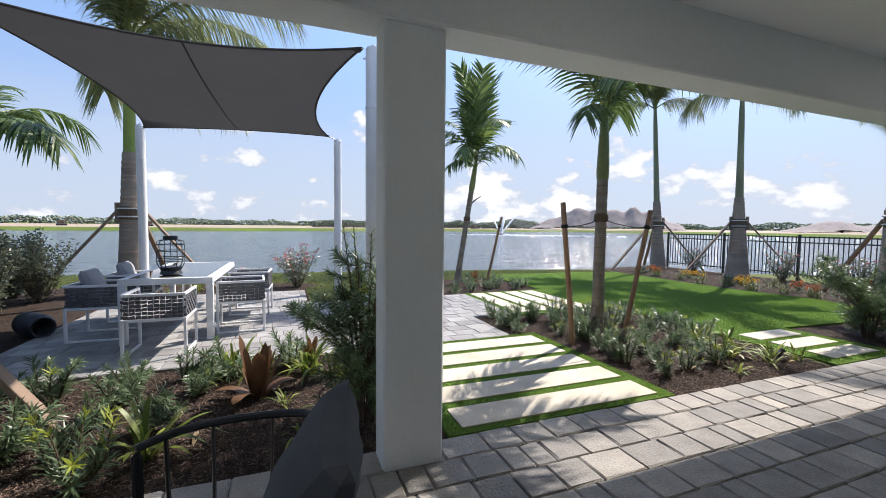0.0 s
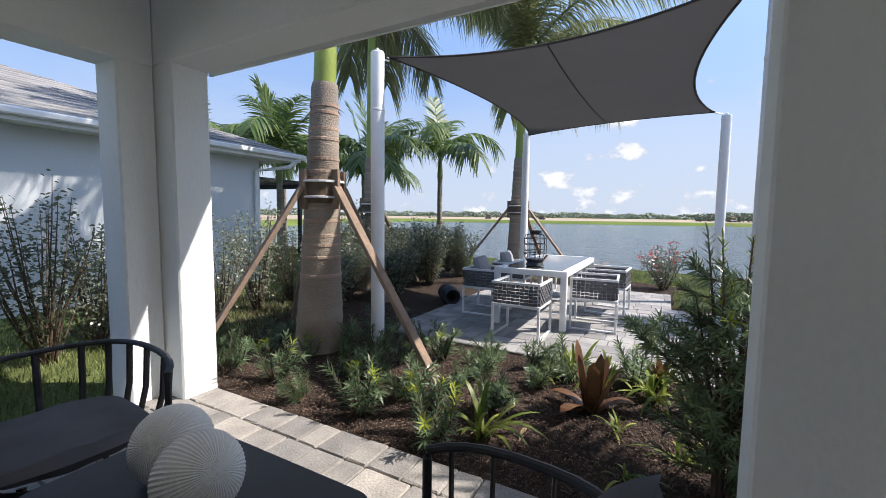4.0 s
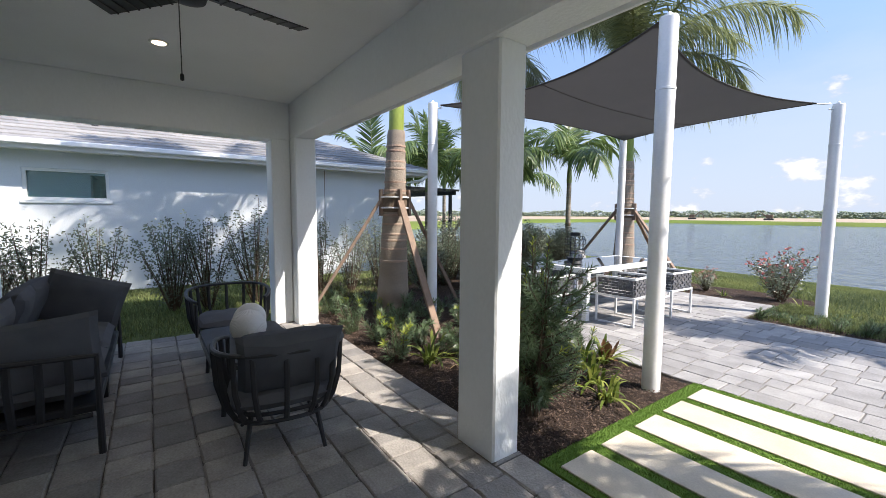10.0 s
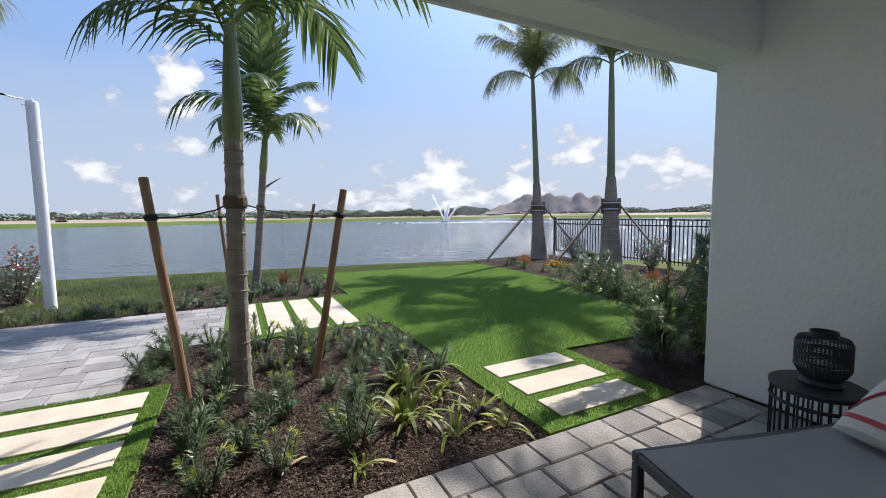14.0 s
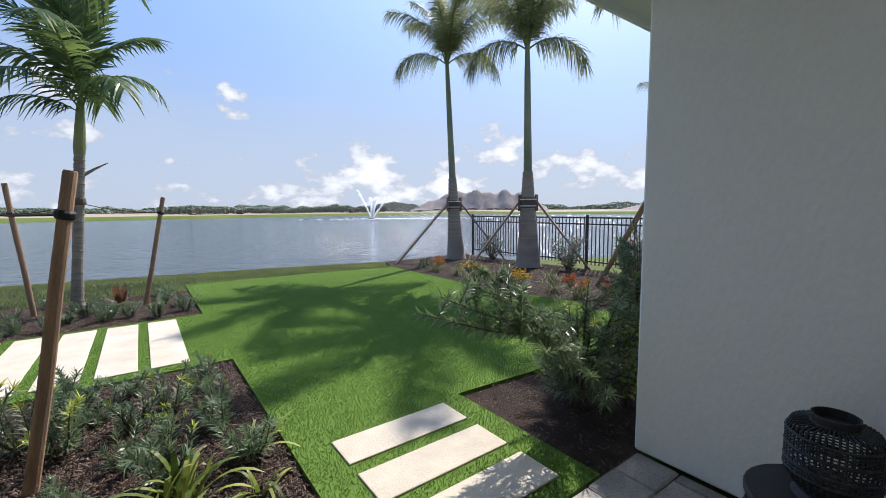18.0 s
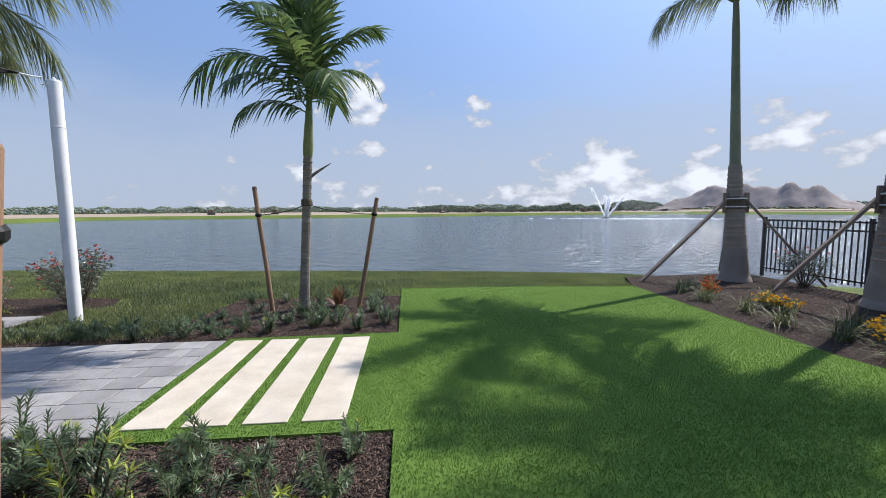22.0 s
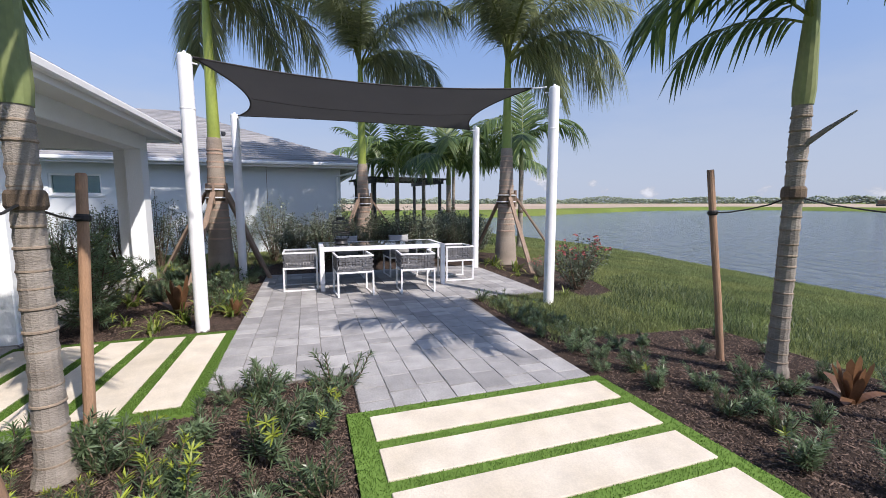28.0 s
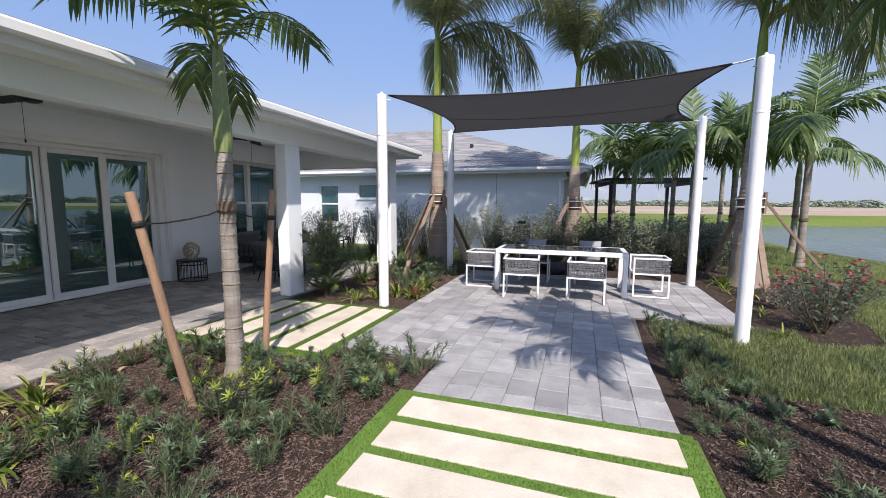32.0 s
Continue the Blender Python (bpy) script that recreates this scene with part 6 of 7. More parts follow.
# ---- ceiling fans and downlights ----
def ceiling_fan(x, y, turn):
    f = thing("ceiling_fan", "dark bronze ceiling fan with ribbed blades, at rest", "fan", "ceiling fans", pose(x, y, 0))
    part("canopy", Geo().lathe([(0.02, 2.88), (0.065, 2.90), (0.07, CEIL)], 20), dark_metal, f, smooth=True)
    part("downrod", Geo().tube([(0, 0, 2.82), (0, 0, 2.89)], 0.014, 10), dark_metal, f)
    part("motor", Geo().lathe([(0.04, 2.68), (0.09, 2.695), (0.105, 2.74), (0.10, 2.79), (0.05, 2.83)], 24), dark_metal, f, smooth=True)
    for k in range(3):
        a = turn + 118 * k
        b = part("blade", Geo().box(0.13, -0.075, -0.004, 0.70, 0.075, 0.004, 0.003), dark_metal, f)
        b.matrix_basis = pose(0, 0, 2.75, 0, 0, a) @ pose(0, 0, 0, 12, 0, 0)
        for i in range(6):
            r = part("rib", Geo().box(0.19 + 0.088 * i, -0.076, -0.009, 0.20 + 0.088 * i, 0.076, -0.0042), fence_metal, b)
        part("bracket", Geo().box(0.07, -0.02, -0.012, 0.16, 0.02, -0.0045, 0.002), dark_metal, b)
    part("pull_chain", Geo().tube([(0.07, -0.05, 2.70), (0.07, -0.05, 2.26)], 0.003, 5), dark_metal, f)
    part("pull_knob", Geo().lathe([(0.004, 2.22), (0.010, 2.225), (0.010, 2.255), (0.004, 2.26)], 8, (0.07, -0.05)), dark_metal, f)


ceiling_fan(-0.18, 0.74, 100)
ceiling_fan(3.30, 0.74, 35)


def downlight(x, y, on):
    d = thing("downlight", "small round recessed ceiling light, switched on" if on else "small round recessed ceiling light", "ceiling light", "downlights", pose(x, y, 0))
    part("ring", Geo().lathe([(0.05, CEIL - 0.004), (0.054, CEIL - 0.008), (0.072, CEIL - 0.006), (0.075, CEIL - 0.0005)], 24), lamp_housing, d)
    if on:
        lamp = bpy.data.lights.new("downlight_lamp", "AREA")
        lamp.shape, lamp.size, lamp.energy, lamp.color = "DISK", 0.09, 1.2, (1.0, 0.9, 0.76)
        ob = new("downlight_lamp", lamp)
        ob.parent = d
        ob.matrix_basis = pose(0, 0, CEIL - 0.016)
    part("lens", Geo().lathe([(0.030, CEIL - 0.013), (0.049, CEIL - 0.009), (0.049, CEIL - 0.005)], 24), lamp_glow, d, "warm glowing lens")


for x in (-1.7, 1.75, 5.2):
    downlight(x, 0.64, True)


# ---- fence ----
def fence():
    f = thing("fence", "black metal picket fence along the garden", "fence")
    x, y0, y1, h = 13.3, -3.4, 11.2, 1.21
    posts = np.linspace(y0, y1, 8)
    for y in posts:
        part("post", Geo().box(x - 0.03, y - 0.03, -0.05, x + 0.03, y + 0.03, h + 0.04, 0.006), fence_metal, f)
    for a, b in zip(posts, posts[1:]):
        for z in (0.14, h - 0.18, h - 0.03):
            part("rail", Geo().box(x - 0.016, a + 0.031, z - 0.016, x + 0.016, b - 0.031, z + 0.016), fence_metal, f)
    me = Geo().box(-0.009, -0.009, 0.06, 0.009, 0.009, h).mesh("picket", fence_metal)
    y = y0 + 0.11
    while y < y1 - 0.05:
        if np.abs(posts - y).min() > 0.045:
            part("picket", me, None, f).matrix_basis = pose(x, y, 0)
        y += 0.105


fence()


# ---- pergola in the next garden ----
def pergola(x, y):
    p = thing("pergola", "dark metal pergola standing in the next garden", "pergola", at=pose(x, y, 0, 0, 0, 8))
    for a in (-1.5, 1.5):
        for b in (-1.5, 1.5):
            part("post", Geo().box(a - 0.06, b - 0.06, 0, a + 0.06, b + 0.06, 2.3, 0.01), dark_metal, p)
    for b in (-1.5, 1.5):
        part("beam", Geo().box(-1.8, b - 0.05, 2.3, 1.8, b + 0.05, 2.46, 0.01), dark_metal, p)
    for k in range(9):
        a = -1.7 + 3.4 * k / 8
        part("slat", Geo().box(a - 0.03, -1.8, 2.46, a + 0.03, 1.8, 2.54), dark_metal, p)


pergola(-12.6, 9.2)


# ---- shrubs and bedding plants ----
def needle_spray(geo, tips, stem_path, leaf, width, count, rng, start=0.15, whorl=2.399, out=0.8, droop=0.15):
    """Narrow leaves in a spiral along a stem; the youngest go into tips."""
    pts = [Vector(p) for p in stem_path]
    n = len(pts) - 1
    for i in range(count):
        s = start + (1 - start) * (i + rng.random()) / count
        k = min(n - 1, int(s * n))
        q, d = pts[k].lerp(pts[k + 1], s * n - k), (pts[k + 1] - pts[k]).normalized()
        a = d.orthogonal().normalized()
        b = d.cross(a)
        t = whorl * i + rng.uniform(-0.3, 0.3)
        way = (a * math.cos(t) + b * math.sin(t)) * out + d * rng.uniform(0.5, 0.9)
        g = tips if (tips is not None and s > 0.86) else geo
        g.blade(q, way, way.cross(d), leaf * rng.uniform(0.75, 1.15) * (1.1 - 0.35 * s), width, droop * rng.uniform(0.4, 1.6), 2, 0.3)


def shrub_meshes(seed, height, stems, spread, leaf, width, per_stem, tip_share=0.5):
    rng = random.Random(seed)
    leaves, tips, wood = Geo(), Geo(), Geo()
    for k in range(stems):
        a = rng.uniform(0, 6.283)
        r = spread * rng.uniform(0.2, 1.0)
        h = height * rng.uniform(0.55, 1.05)
        base = Vector((0.03 * math.cos(a), 0.03 * math.sin(a), 0))
        top = Vector((r * math.cos(a), r * math.sin(a), h))
        mid = base.lerp(top, 0.5) + Vector((rng.uniform(-0.03, 0.03), rng.uniform(-0.03, 0.03), -0.05 * h))
        path = [base, base.lerp(mid, 0.5), mid, mid.lerp(top, 0.55) + Vector((0, 0, 0.02)), top]
        wood.tube(path, [0.007, 0.006, 0.005, 0.004, 0.002], 5)
        needle_spray(leaves, tips if rng.random() < tip_share else None, path, leaf, width, per_stem, rng)
    return leaves.mesh("foliage", podo_leaf), tips.mesh("new_growth", podo_tip), wood.mesh("stem", twig)


def make_shrub(meshes, x, y, turn, s, label, name="podocarpus_shrub", group="podocarpus shrubs", z=-0.032):
    p = thing(name, label, "shrub", group, pose(x, y, z, 0, 0, turn) @ Matrix.Diagonal((s, s, s, 1)))
    for me, nm in zip(meshes, ("foliage", "new_growth", "stem")):
        if len(me.polygons):
            tagged(part(nm, me, None, p), kind="stuff")
    return p


LOW = [shrub_meshes(100 + i, 0.29, 9, 0.29, 0.095, 0.0105, 52, 0.12) for i in range(4)]
LOW_BRIGHT = [shrub_meshes(120 + i, 0.33, 8, 0.22, 0.088, 0.0100, 56, 0.8) for i in range(2)]
rng = random.Random(21)


def scatter(poly, count, gap, seed, keep_off=()):
    """Spots inside an outline, apart from one another and from what stands there."""
    r, out = random.Random(seed), []
    xs, ys = [p[0] for p in poly], [p[1] for p in poly]
    tries = 0
    while len(out) < count and tries < 6000:
        tries += 1
        x, y = r.uniform(min(xs), max(xs)), r.uniform(min(ys), max(ys))
        if not bool(inside(poly, [x], [y])[0]):
            continue
        if all((x - a) ** 2 + (y - b) ** 2 > gap * gap for a, b in out) and all((x - a) ** 2 + (y - b) ** 2 > d * d for a, b, d in keep_off):
            out.append((x, y))
    return out


LABEL_LOW = "low blue-green podocarpus shrub growing out of the mulch"
keep = [(3.66, 3.86, 0.22), (3.27, 3.92, 0.12), (4.2, 3.98, 0.12), (4.6, 2.95, 0.35), (5.05, 2.75, 0.4), (5.0, 3.4, 0.35)]
MID_SHRUBS = [(3.81, 4.99, 1.15), (4.26, 5.33, 0.9), (3.05, 5.48, 1.0), (4.11, 4.58, 1.1), (3.53, 4.54, 0.9), (3.34, 3.14, 1.0), (3.37, 5.33, 0.8), (3.62, 5.3, 0.8), (4.31, 5.03, 0.75), (4.28, 4.42, 1.0), (2.86, 4.95, 0.8)]
LEFT_SHRUBS = [(-2.63, 2.73, 1.2), (-2.11, 2.58, 0.8), (-1.62, 2.64, 1.2), (-0.98, 2.56, 1.2), (-2.16, 3.06, 1.0), (-1.84, 3.26, 1.1), (-3.2, 2.66, 1.1)]
others = scatter([(3.22, 2.75), (4.9, 2.7), (5.2, 3.4), (5.22, 5.3), (3.3, 5.3), (2.95, 5.4), (2.9, 4.7), (3.25, 4.5)], 30, 0.28, 2, keep + [(x, y, 0.27) for x, y, s in MID_SHRUBS])
for i, (x, y, s) in enumerate(MID_SHRUBS + [(x, y, rng.uniform(0.55, 1.05)) for x, y in others]):
    bright = i % 3 == 0
    make_shrub((LOW_BRIGHT if bright else LOW)[i % (2 if bright else 4)], x, y, rng.uniform(0, 360), s, "low podocarpus shrub with yellow-green new shoots" if bright else LABEL_LOW)
# along the left bed, and round the palm near the shore
others = scatter([(-2.6, 2.95), (-0.9, 2.95), (-0.2, 3.7), (0.4, 4.2), (-2.6, 4.3), (-3.9, 3.6), (-3.8, 2.9)], 20, 0.32, 3, [(-2.98, 3.72, 0.42), (-0.15, 3.5, 0.45), (-2.53, 4.02, 0.2), (0.88, 4.03, 0.2), (-0.75, 2.75, 0.35)] + [(x, y, 0.33) for x, y, s in LEFT_SHRUBS])
for i, (x, y, s) in enumerate(LEFT_SHRUBS + [(x, y, rng.uniform(0.7, 1.15)) for x, y in others]):
    bright = i in (0, 2, 3, 9)
    make_shrub((LOW_BRIGHT if bright else LOW)[i % (2 if bright else 4)], x, y, rng.uniform(0, 360), s, "low podocarpus shrub with yellow-green new shoots" if bright else LABEL_LOW)
for i, (x, y) in enumerate(scatter([(2.4, 7.75), (5.2, 7.8), (5.2, 9.7), (2.9, 9.7), (2.6, 8.5)], 26, 0.28, 4, [(3.95, 9.18, 0.2), (4.45, 9.15, 0.3), (3.44, 9.08, 0.1), (4.7, 9.12, 0.1)])):
    make_shrub(LOW[i % 4], x, y, rng.uniform(0, 360), rng.uniform(0.5, 0.85), LABEL_LOW)
for i, (x, y) in enumerate(scatter([(0.5, 7.75), (2.4, 7.75), (2.4, 8.15), (0.7, 8.1)], 12, 0.24, 5)):
    make_shrub(LOW[i % 4], x, y, rng.uniform(0, 360), rng.uniform(0.45, 0.7), LABEL_LOW)


def big_podocarpus(x, y, height, radius, seed, label, arms=(), z=-0.032, leaders=8):
    """A tall podocarpus: several upright leaders with side shoots and needle leaves."""
    r = random.Random(seed)
    p = thing("podocarpus", label, "shrub", "tall podocarpus", pose(x, y, z))
    for k in range(leaders):
        leaves, tips, wood = Geo(), Geo(), Geo()
        a = 2.399 * k
        rr = radius * (0.25 + 0.6 * (k % 3) / 2)
        top = Vector((rr * math.cos(a), rr * math.sin(a), height * r.uniform(0.72, 1.0)))
        lead = [Vector((0.05 * math.cos(a), 0.05 * math.sin(a), 0)), top * 0.35, top * 0.7 + Vector((0, 0, 0.03)), top]
        wood.tube(lead, [0.013, 0.011, 0.007, 0.003], 6)
        needle_spray(leaves, tips if k % 3 == 0 else None, lead, 0.095, 0.0095, 76, r, 0.3)
        for j in range(9):
            s = 0.12 + 0.8 * j / 9
            b = lead[0].lerp(top, s)
            aa = a + r.uniform(-1.6, 1.6)
            ln = radius * r.uniform(0.5, 0.95) * (1.15 - 0.6 * s)
            end = b + Vector((math.cos(aa) * ln, math.sin(aa) * ln, ln * r.uniform(0.35, 0.9)))
            way = [b, b.lerp(end, 0.5) + Vector((0, 0, -0.02)), end]
            wood.tube(way, [0.006, 0.004, 0.002], 5)
            needle_spray(leaves, tips if r.random() < 0.2 else None, way, 0.09, 0.009, 46, r, 0.1)
        tagged(part("foliage", leaves, podo_leaf, p), kind="stuff")
        tagged(part("stem", wood, twig, p), kind="stuff")
        if tips.v:
            tagged(part("new_growth", tips, podo_tip, p), kind="stuff")
    for end in arms:
        leaves, wood = Geo(), Geo()
        e = Vector(end) - Vector((x, y, z))
        for j in range(3):
            q = e + Vector((r.uniform(-0.14, 0.14), r.uniform(-0.16, 0.16), r.uniform(-0.12, 0.1))) * (1 if j else 0)
            path = [Vector((0, 0, 0.25)), q * 0.4 + Vector((0, 0, 0.28)), q * 0.75 + Vector((0, 0, 0.10)), q]
            wood.tube(path, [0.009, 0.007, 0.005, 0.002], 6)
            needle_spray(leaves, None, path, 0.095, 0.009, 100, r, 0.25)
            for i in range(6):
                b = path[1].lerp(path[3], i / 6)
                s2 = b + Vector((r.uniform(-0.12, 0.12), r.uniform(-0.16, 0.16), r.uniform(0.0, 0.14)))
                wood.tube([b, s2], [0.004, 0.002], 5)
                needle_spray(leaves, None, [b, b.lerp(s2, 0.5), s2], 0.085, 0.009, 30, r, 0.1)
        tagged(part("foliage", leaves, podo_leaf, p, "long arching branch of narrow leaves"), kind="stuff")
        tagged(part("stem", wood, twig, p), kind="stuff")
    return p


big_podocarpus(0.60, 2.84, 1.42, 0.34, 1, "tall dense green podocarpus beside the porch column", ((0.10, 3.25, 0.72),), leaders=14)
big_podocarpus(7.25, 2.95, 0.92, 0.36, 2, "spreading podocarpus with arching branches at the end wall", ((5.88, 3.0, 0.86), (6.25, 3.05, 1.0), (6.5, 2.75, 0.70), (6.8, 2.55, 0.42)))
big_podocarpus(8.2, 3.0, 1.42, 0.36, 3, "tall podocarpus standing in the bed beyond the end wall", ())


def leafy_bush(seed, height, radius, stems, leaf, wid, leaves_per, material, open_base=0.25, flowers=None, flower_n=0):
    """Meshes of a bush with many thin twigs and small rounded leaves."""
    r = random.Random(seed)
    lv, wd, fl = Geo(), Geo(), Geo()
    for k in range(stems):
        a = r.uniform(0, 6.283)
        q = radius * math.sqrt(r.random())
        h = height * r.uniform(0.6, 1.0) * (1 - 0.22 * (q / radius) ** 2)
        base = Vector((0.12 * q * math.cos(a), 0.12 * q * math.sin(a), 0))
        top = Vector((q * math.cos(a), q * math.sin(a), h))
        path = [base, base.lerp(top, 0.4) + Vector((r.uniform(-.04, .04), r.uniform(-.04, .04), 0)), base.lerp(top, 0.75), top]
        wd.tube(path, [0.011, 0.008, 0.005, 0.002], 5)
        for i in range(leaves_per):
            s = open_base + (1 - open_base) * r.random() ** 0.8
            kk = min(2, int(s * 3))
            p = path[kk].lerp(path[kk + 1], s * 3 - kk) + Vector((r.gauss(0, 0.055), r.gauss(0, 0.055), r.gauss(0, 0.045)))
            w = Vector((r.gauss(0, 1), r.gauss(0, 1), r.gauss(0.35, 0.7))).normalized()
            lv.blade(p, w, w.orthogonal(), leaf * r.uniform(0.7, 1.2), wid, 0.1, 2, 0.5)
        if flowers:
            for i in range(flower_n):
                p = top + Vector((r.gauss(0, 0.05), r.gauss(0, 0.05), r.gauss(0, 0.04)))
                for c in range(4):
                    w = Vector((r.gauss(0, 1), r.gauss(0, 1), r.gauss(0.4, 0.6))).normalized()
                    fl.blade(p, w, w.orthogonal(), 0.04, 0.028, 0.1, 2, 0.6)
    return lv.mesh("foliage", material), fl.mesh("flowers", flowers or petal_pink), wd.mesh("stem", twig)


def make_bush(meshes, x, y, turn, s, name, label, group, z=-0.03, sz=1.0):
    p = thing(name, label, "shrub", group, pose(x, y, z, 0, 0, turn) @ Matrix.Diagonal((s, s, s * sz, 1)))
    for me, nm in zip(meshes, ("foliage", "bloom", "stem")):
        if len(me.polygons):
            tagged(part(nm, me, None, p), kind="stuff")
    return p


HEDGE = [leafy_bush(200 + i, 1.75, 0.50, 22, 0.044, 0.024, 78, hedge_leaf, 0.10) for i in range(3)]
DENSE = [leafy_bush(220 + i, 1.35, 0.52, 34, 0.052, 0.028, 90, hedge_leaf, 0.05) for i in range(2)]
r_h = random.Random(6)
for i in range(18):
    y = -4.4 + i * 0.63 + r_h.uniform(-0.15, 0.15)
    make_bush(HEDGE[i % 3], -4.9 + r_h.uniform(-0.25, 0.2), y, r_h.uniform(0, 360), r_h.uniform(0.8, 1.08), "hedge_shrub", "upright hedge shrub with small dark leaves before the neighbour's wall", "boundary hedge shrubs")
for i, (x, y) in enumerate(((-4.1, 4.9), (-4.4, 5.6), (-3.9, 6.3), (-4.3, 7.0), (-4.0, 7.7), (-4.4, 8.4), (-4.0, 9.1), (-4.7, 9.8), (-5.0, 6.0), (-5.1, 7.6), (-5.2, 9.0), (-5.6, 10.4), (-6.3, 9.6), (-6.8, 10.8), (-7.8, 10.2), (-8.6, 11.2))):
    make_bush(DENSE[i % 2], x, y, r_h.uniform(0, 360), r_h.uniform(0.82, 1.05), "hedge_shrub", "dense dark green hedge shrub behind the dining patio", "patio hedge shrubs")
FLOWERING = [leafy_bush(240 + i, 0.98, 0.52, 34, 0.058, 0.024, 40, hedge_leaf, 0.1, petal_pink, 2) for i in range(2)]
for i, (x, y, s) in enumerate(((0.28, 9.75, 1.0), (-0.95, 9.75, 0.5))):
    make_bush(FLOWERING[i % 2], x, y, 50 * i, s, "flowering_shrub", "rounded green shrub with small pink flowers near the shore", "flowering shrubs")
FENCE_BUSH = [leafy_bush(260 + i, 0.85, 0.36, 16, 0.055, 0.024, 46, hedge_leaf, 0.15, petal_pink, 1) for i in range(2)]
for i, (x, y, s) in enumerate(((12.75, 9.7, 1.05), (12.6, 7.0, 1.05), (12.7, 5.5, 1.1), (12.4, 3.6, 1.05), (11.7, 2.8, 1.15), (9.6, 2.7, 0.9))):
    make_bush(FENCE_BUSH[i % 2], x, y, 77 * i, s, "garden_shrub", "loose green shrub with pale tips in front of the fence", "fence shrubs")
TWIGGY = leafy_bush(270, 0.95, 0.16, 7, 0.06, 0.03, 40, strap_leaf, 0.15)
make_bush(TWIGGY, 7.5, 2.72, 0, 0.85, "garden_shrub", "slender light green shrub with rounded leaves by the wall", "")
FLOWER_O = [leafy_bush(280, 0.26, 0.2, 12, 0.05, 0.02, 16, podo_leaf, 0.1, petal_orange, 4), leafy_bush(281, 0.24, 0.18, 12, 0.05, 0.02, 16, podo_leaf, 0.1, petal_yellow, 5)]
for i, (x, y, k) in enumerate(((10.9, 9.7, 0), (10.7, 8.3, 1), (10.75, 8.05, 1), (10.8, 6.9, 1), (10.55, 6.55, 1), (10.9, 5.7, 0), (10.6, 5.2, 0), (11.3, 4.9, 0), (10.5, 9.2, 0))):
    make_bush(FLOWER_O[k], x, y, 63 * i, 0.85, "flower_plant", "low bedding plant with orange flowers in the mulch" if k == 0 else "low bedding plant with yellow flowers in the mulch", "bedding flowers")
CROTON = leafy_bush(290, 0.42, 0.24, 12, 0.12, 0.035, 16, croton_leaf, 0.2)
for i, (x, y) in enumerate(((10.5, 4.55), (10.4, 4.15), (11.2, 4.1), (10.9, 3.3), (10.2, 3.3))):
    make_bush(CROTON, x, y, 71 * i, 1.0, "croton", "croton with dark red and green leaves in the mulch", "crotons")


def tuft(seed, count, length, width, up, material, name="leaves", spread=0.03, droop=0.75):
    r = random.Random(seed)
    g = Geo()
    for k in range(count):
        a = r.uniform(0, 6.283)
        e = radians(r.uniform(*up))
        w = Vector((math.cos(a) * math.cos(e), math.sin(a) * math.cos(e), math.sin(e)))
        g.blade((r.gauss(0, spread), r.gauss(0, spread), 0), w, w.cross(Vector((0, 0, 1))), length * r.uniform(0.6, 1.1), width * r.uniform(0.7, 1.1), droop * r.uniform(0.5, 1.2), 6, 0.5)
    return g.mesh(name, material)


STRAP = [tuft(300 + i, 26, 0.46, 0.026, (38, 86), strap_leaf, droop=0.62) for i in range(3)]
SMALL_STRAP = [tuft(310 + i, 13, 0.34, 0.022, (30, 84), strap_leaf, droop=0.6) for i in range(2)]
spots = [(-0.72, 2.78, 1.05, 0), (-0.42, 4.18, 1.0, 0), (-0.15, 4.1, 1.0, 0), (0.25, 3.95, 1.05, 0), (0.52, 3.75, 0.95, 0), (0.15, 2.72, 0.7, 1), (0.42, 3.1, 0.8, 1), (0.05, 3.3, 0.6, 1), (0.8, 3.5, 0.8, 0), (0.3, 4.25, 0.9, 0), (-0.6, 3.95, 0.8, 1),
         (4.81, 3.5, 1.0, 0), (4.62, 2.98, 1.0, 0), (4.95, 3.2, 0.9, 1), (5.12, 2.85, 0.9, 1), (4.85, 2.68, 0.9, 1), (5.2, 2.62, 0.75, 1), (5.15, 3.35, 0.8, 1), (4.2, 2.6, 0.6, 1), (5.22, 3.75, 0.9, 1),
         (-2.6, 9.5, 1.0, 0), (-2.1, 9.4, 0.9, 1), (-1.7, 9.6, 1.0, 0), (-1.2, 9.35, 0.8, 1), (-2.9, 9.4, 0.8, 1), (-0.5, 9.4, 0.7, 1), (0.7, 9.2, 0.7, 1)]
for i, (x, y, s, k) in enumerate(spots):
    p = thing("flax_lily", "clump of striped yellow-green strap leaves in the mulch", "plant", "strap-leaved plants", pose(x, y, -0.032, 0, 0, 83 * i) @ Matrix.Diagonal((s * 1.2, s * 1.2, s * 1.2, 1)))
    tagged(part("leaf_tuft", (SMALL_STRAP[i % 2] if k else STRAP[i % 3]), None, p), kind="stuff")
GRASSY = [tuft(320 + i, 70, 0.46, 0.008, (35, 86), fountain_grass_leaf, droop=0.75, spread=0.04) for i in range(2)]
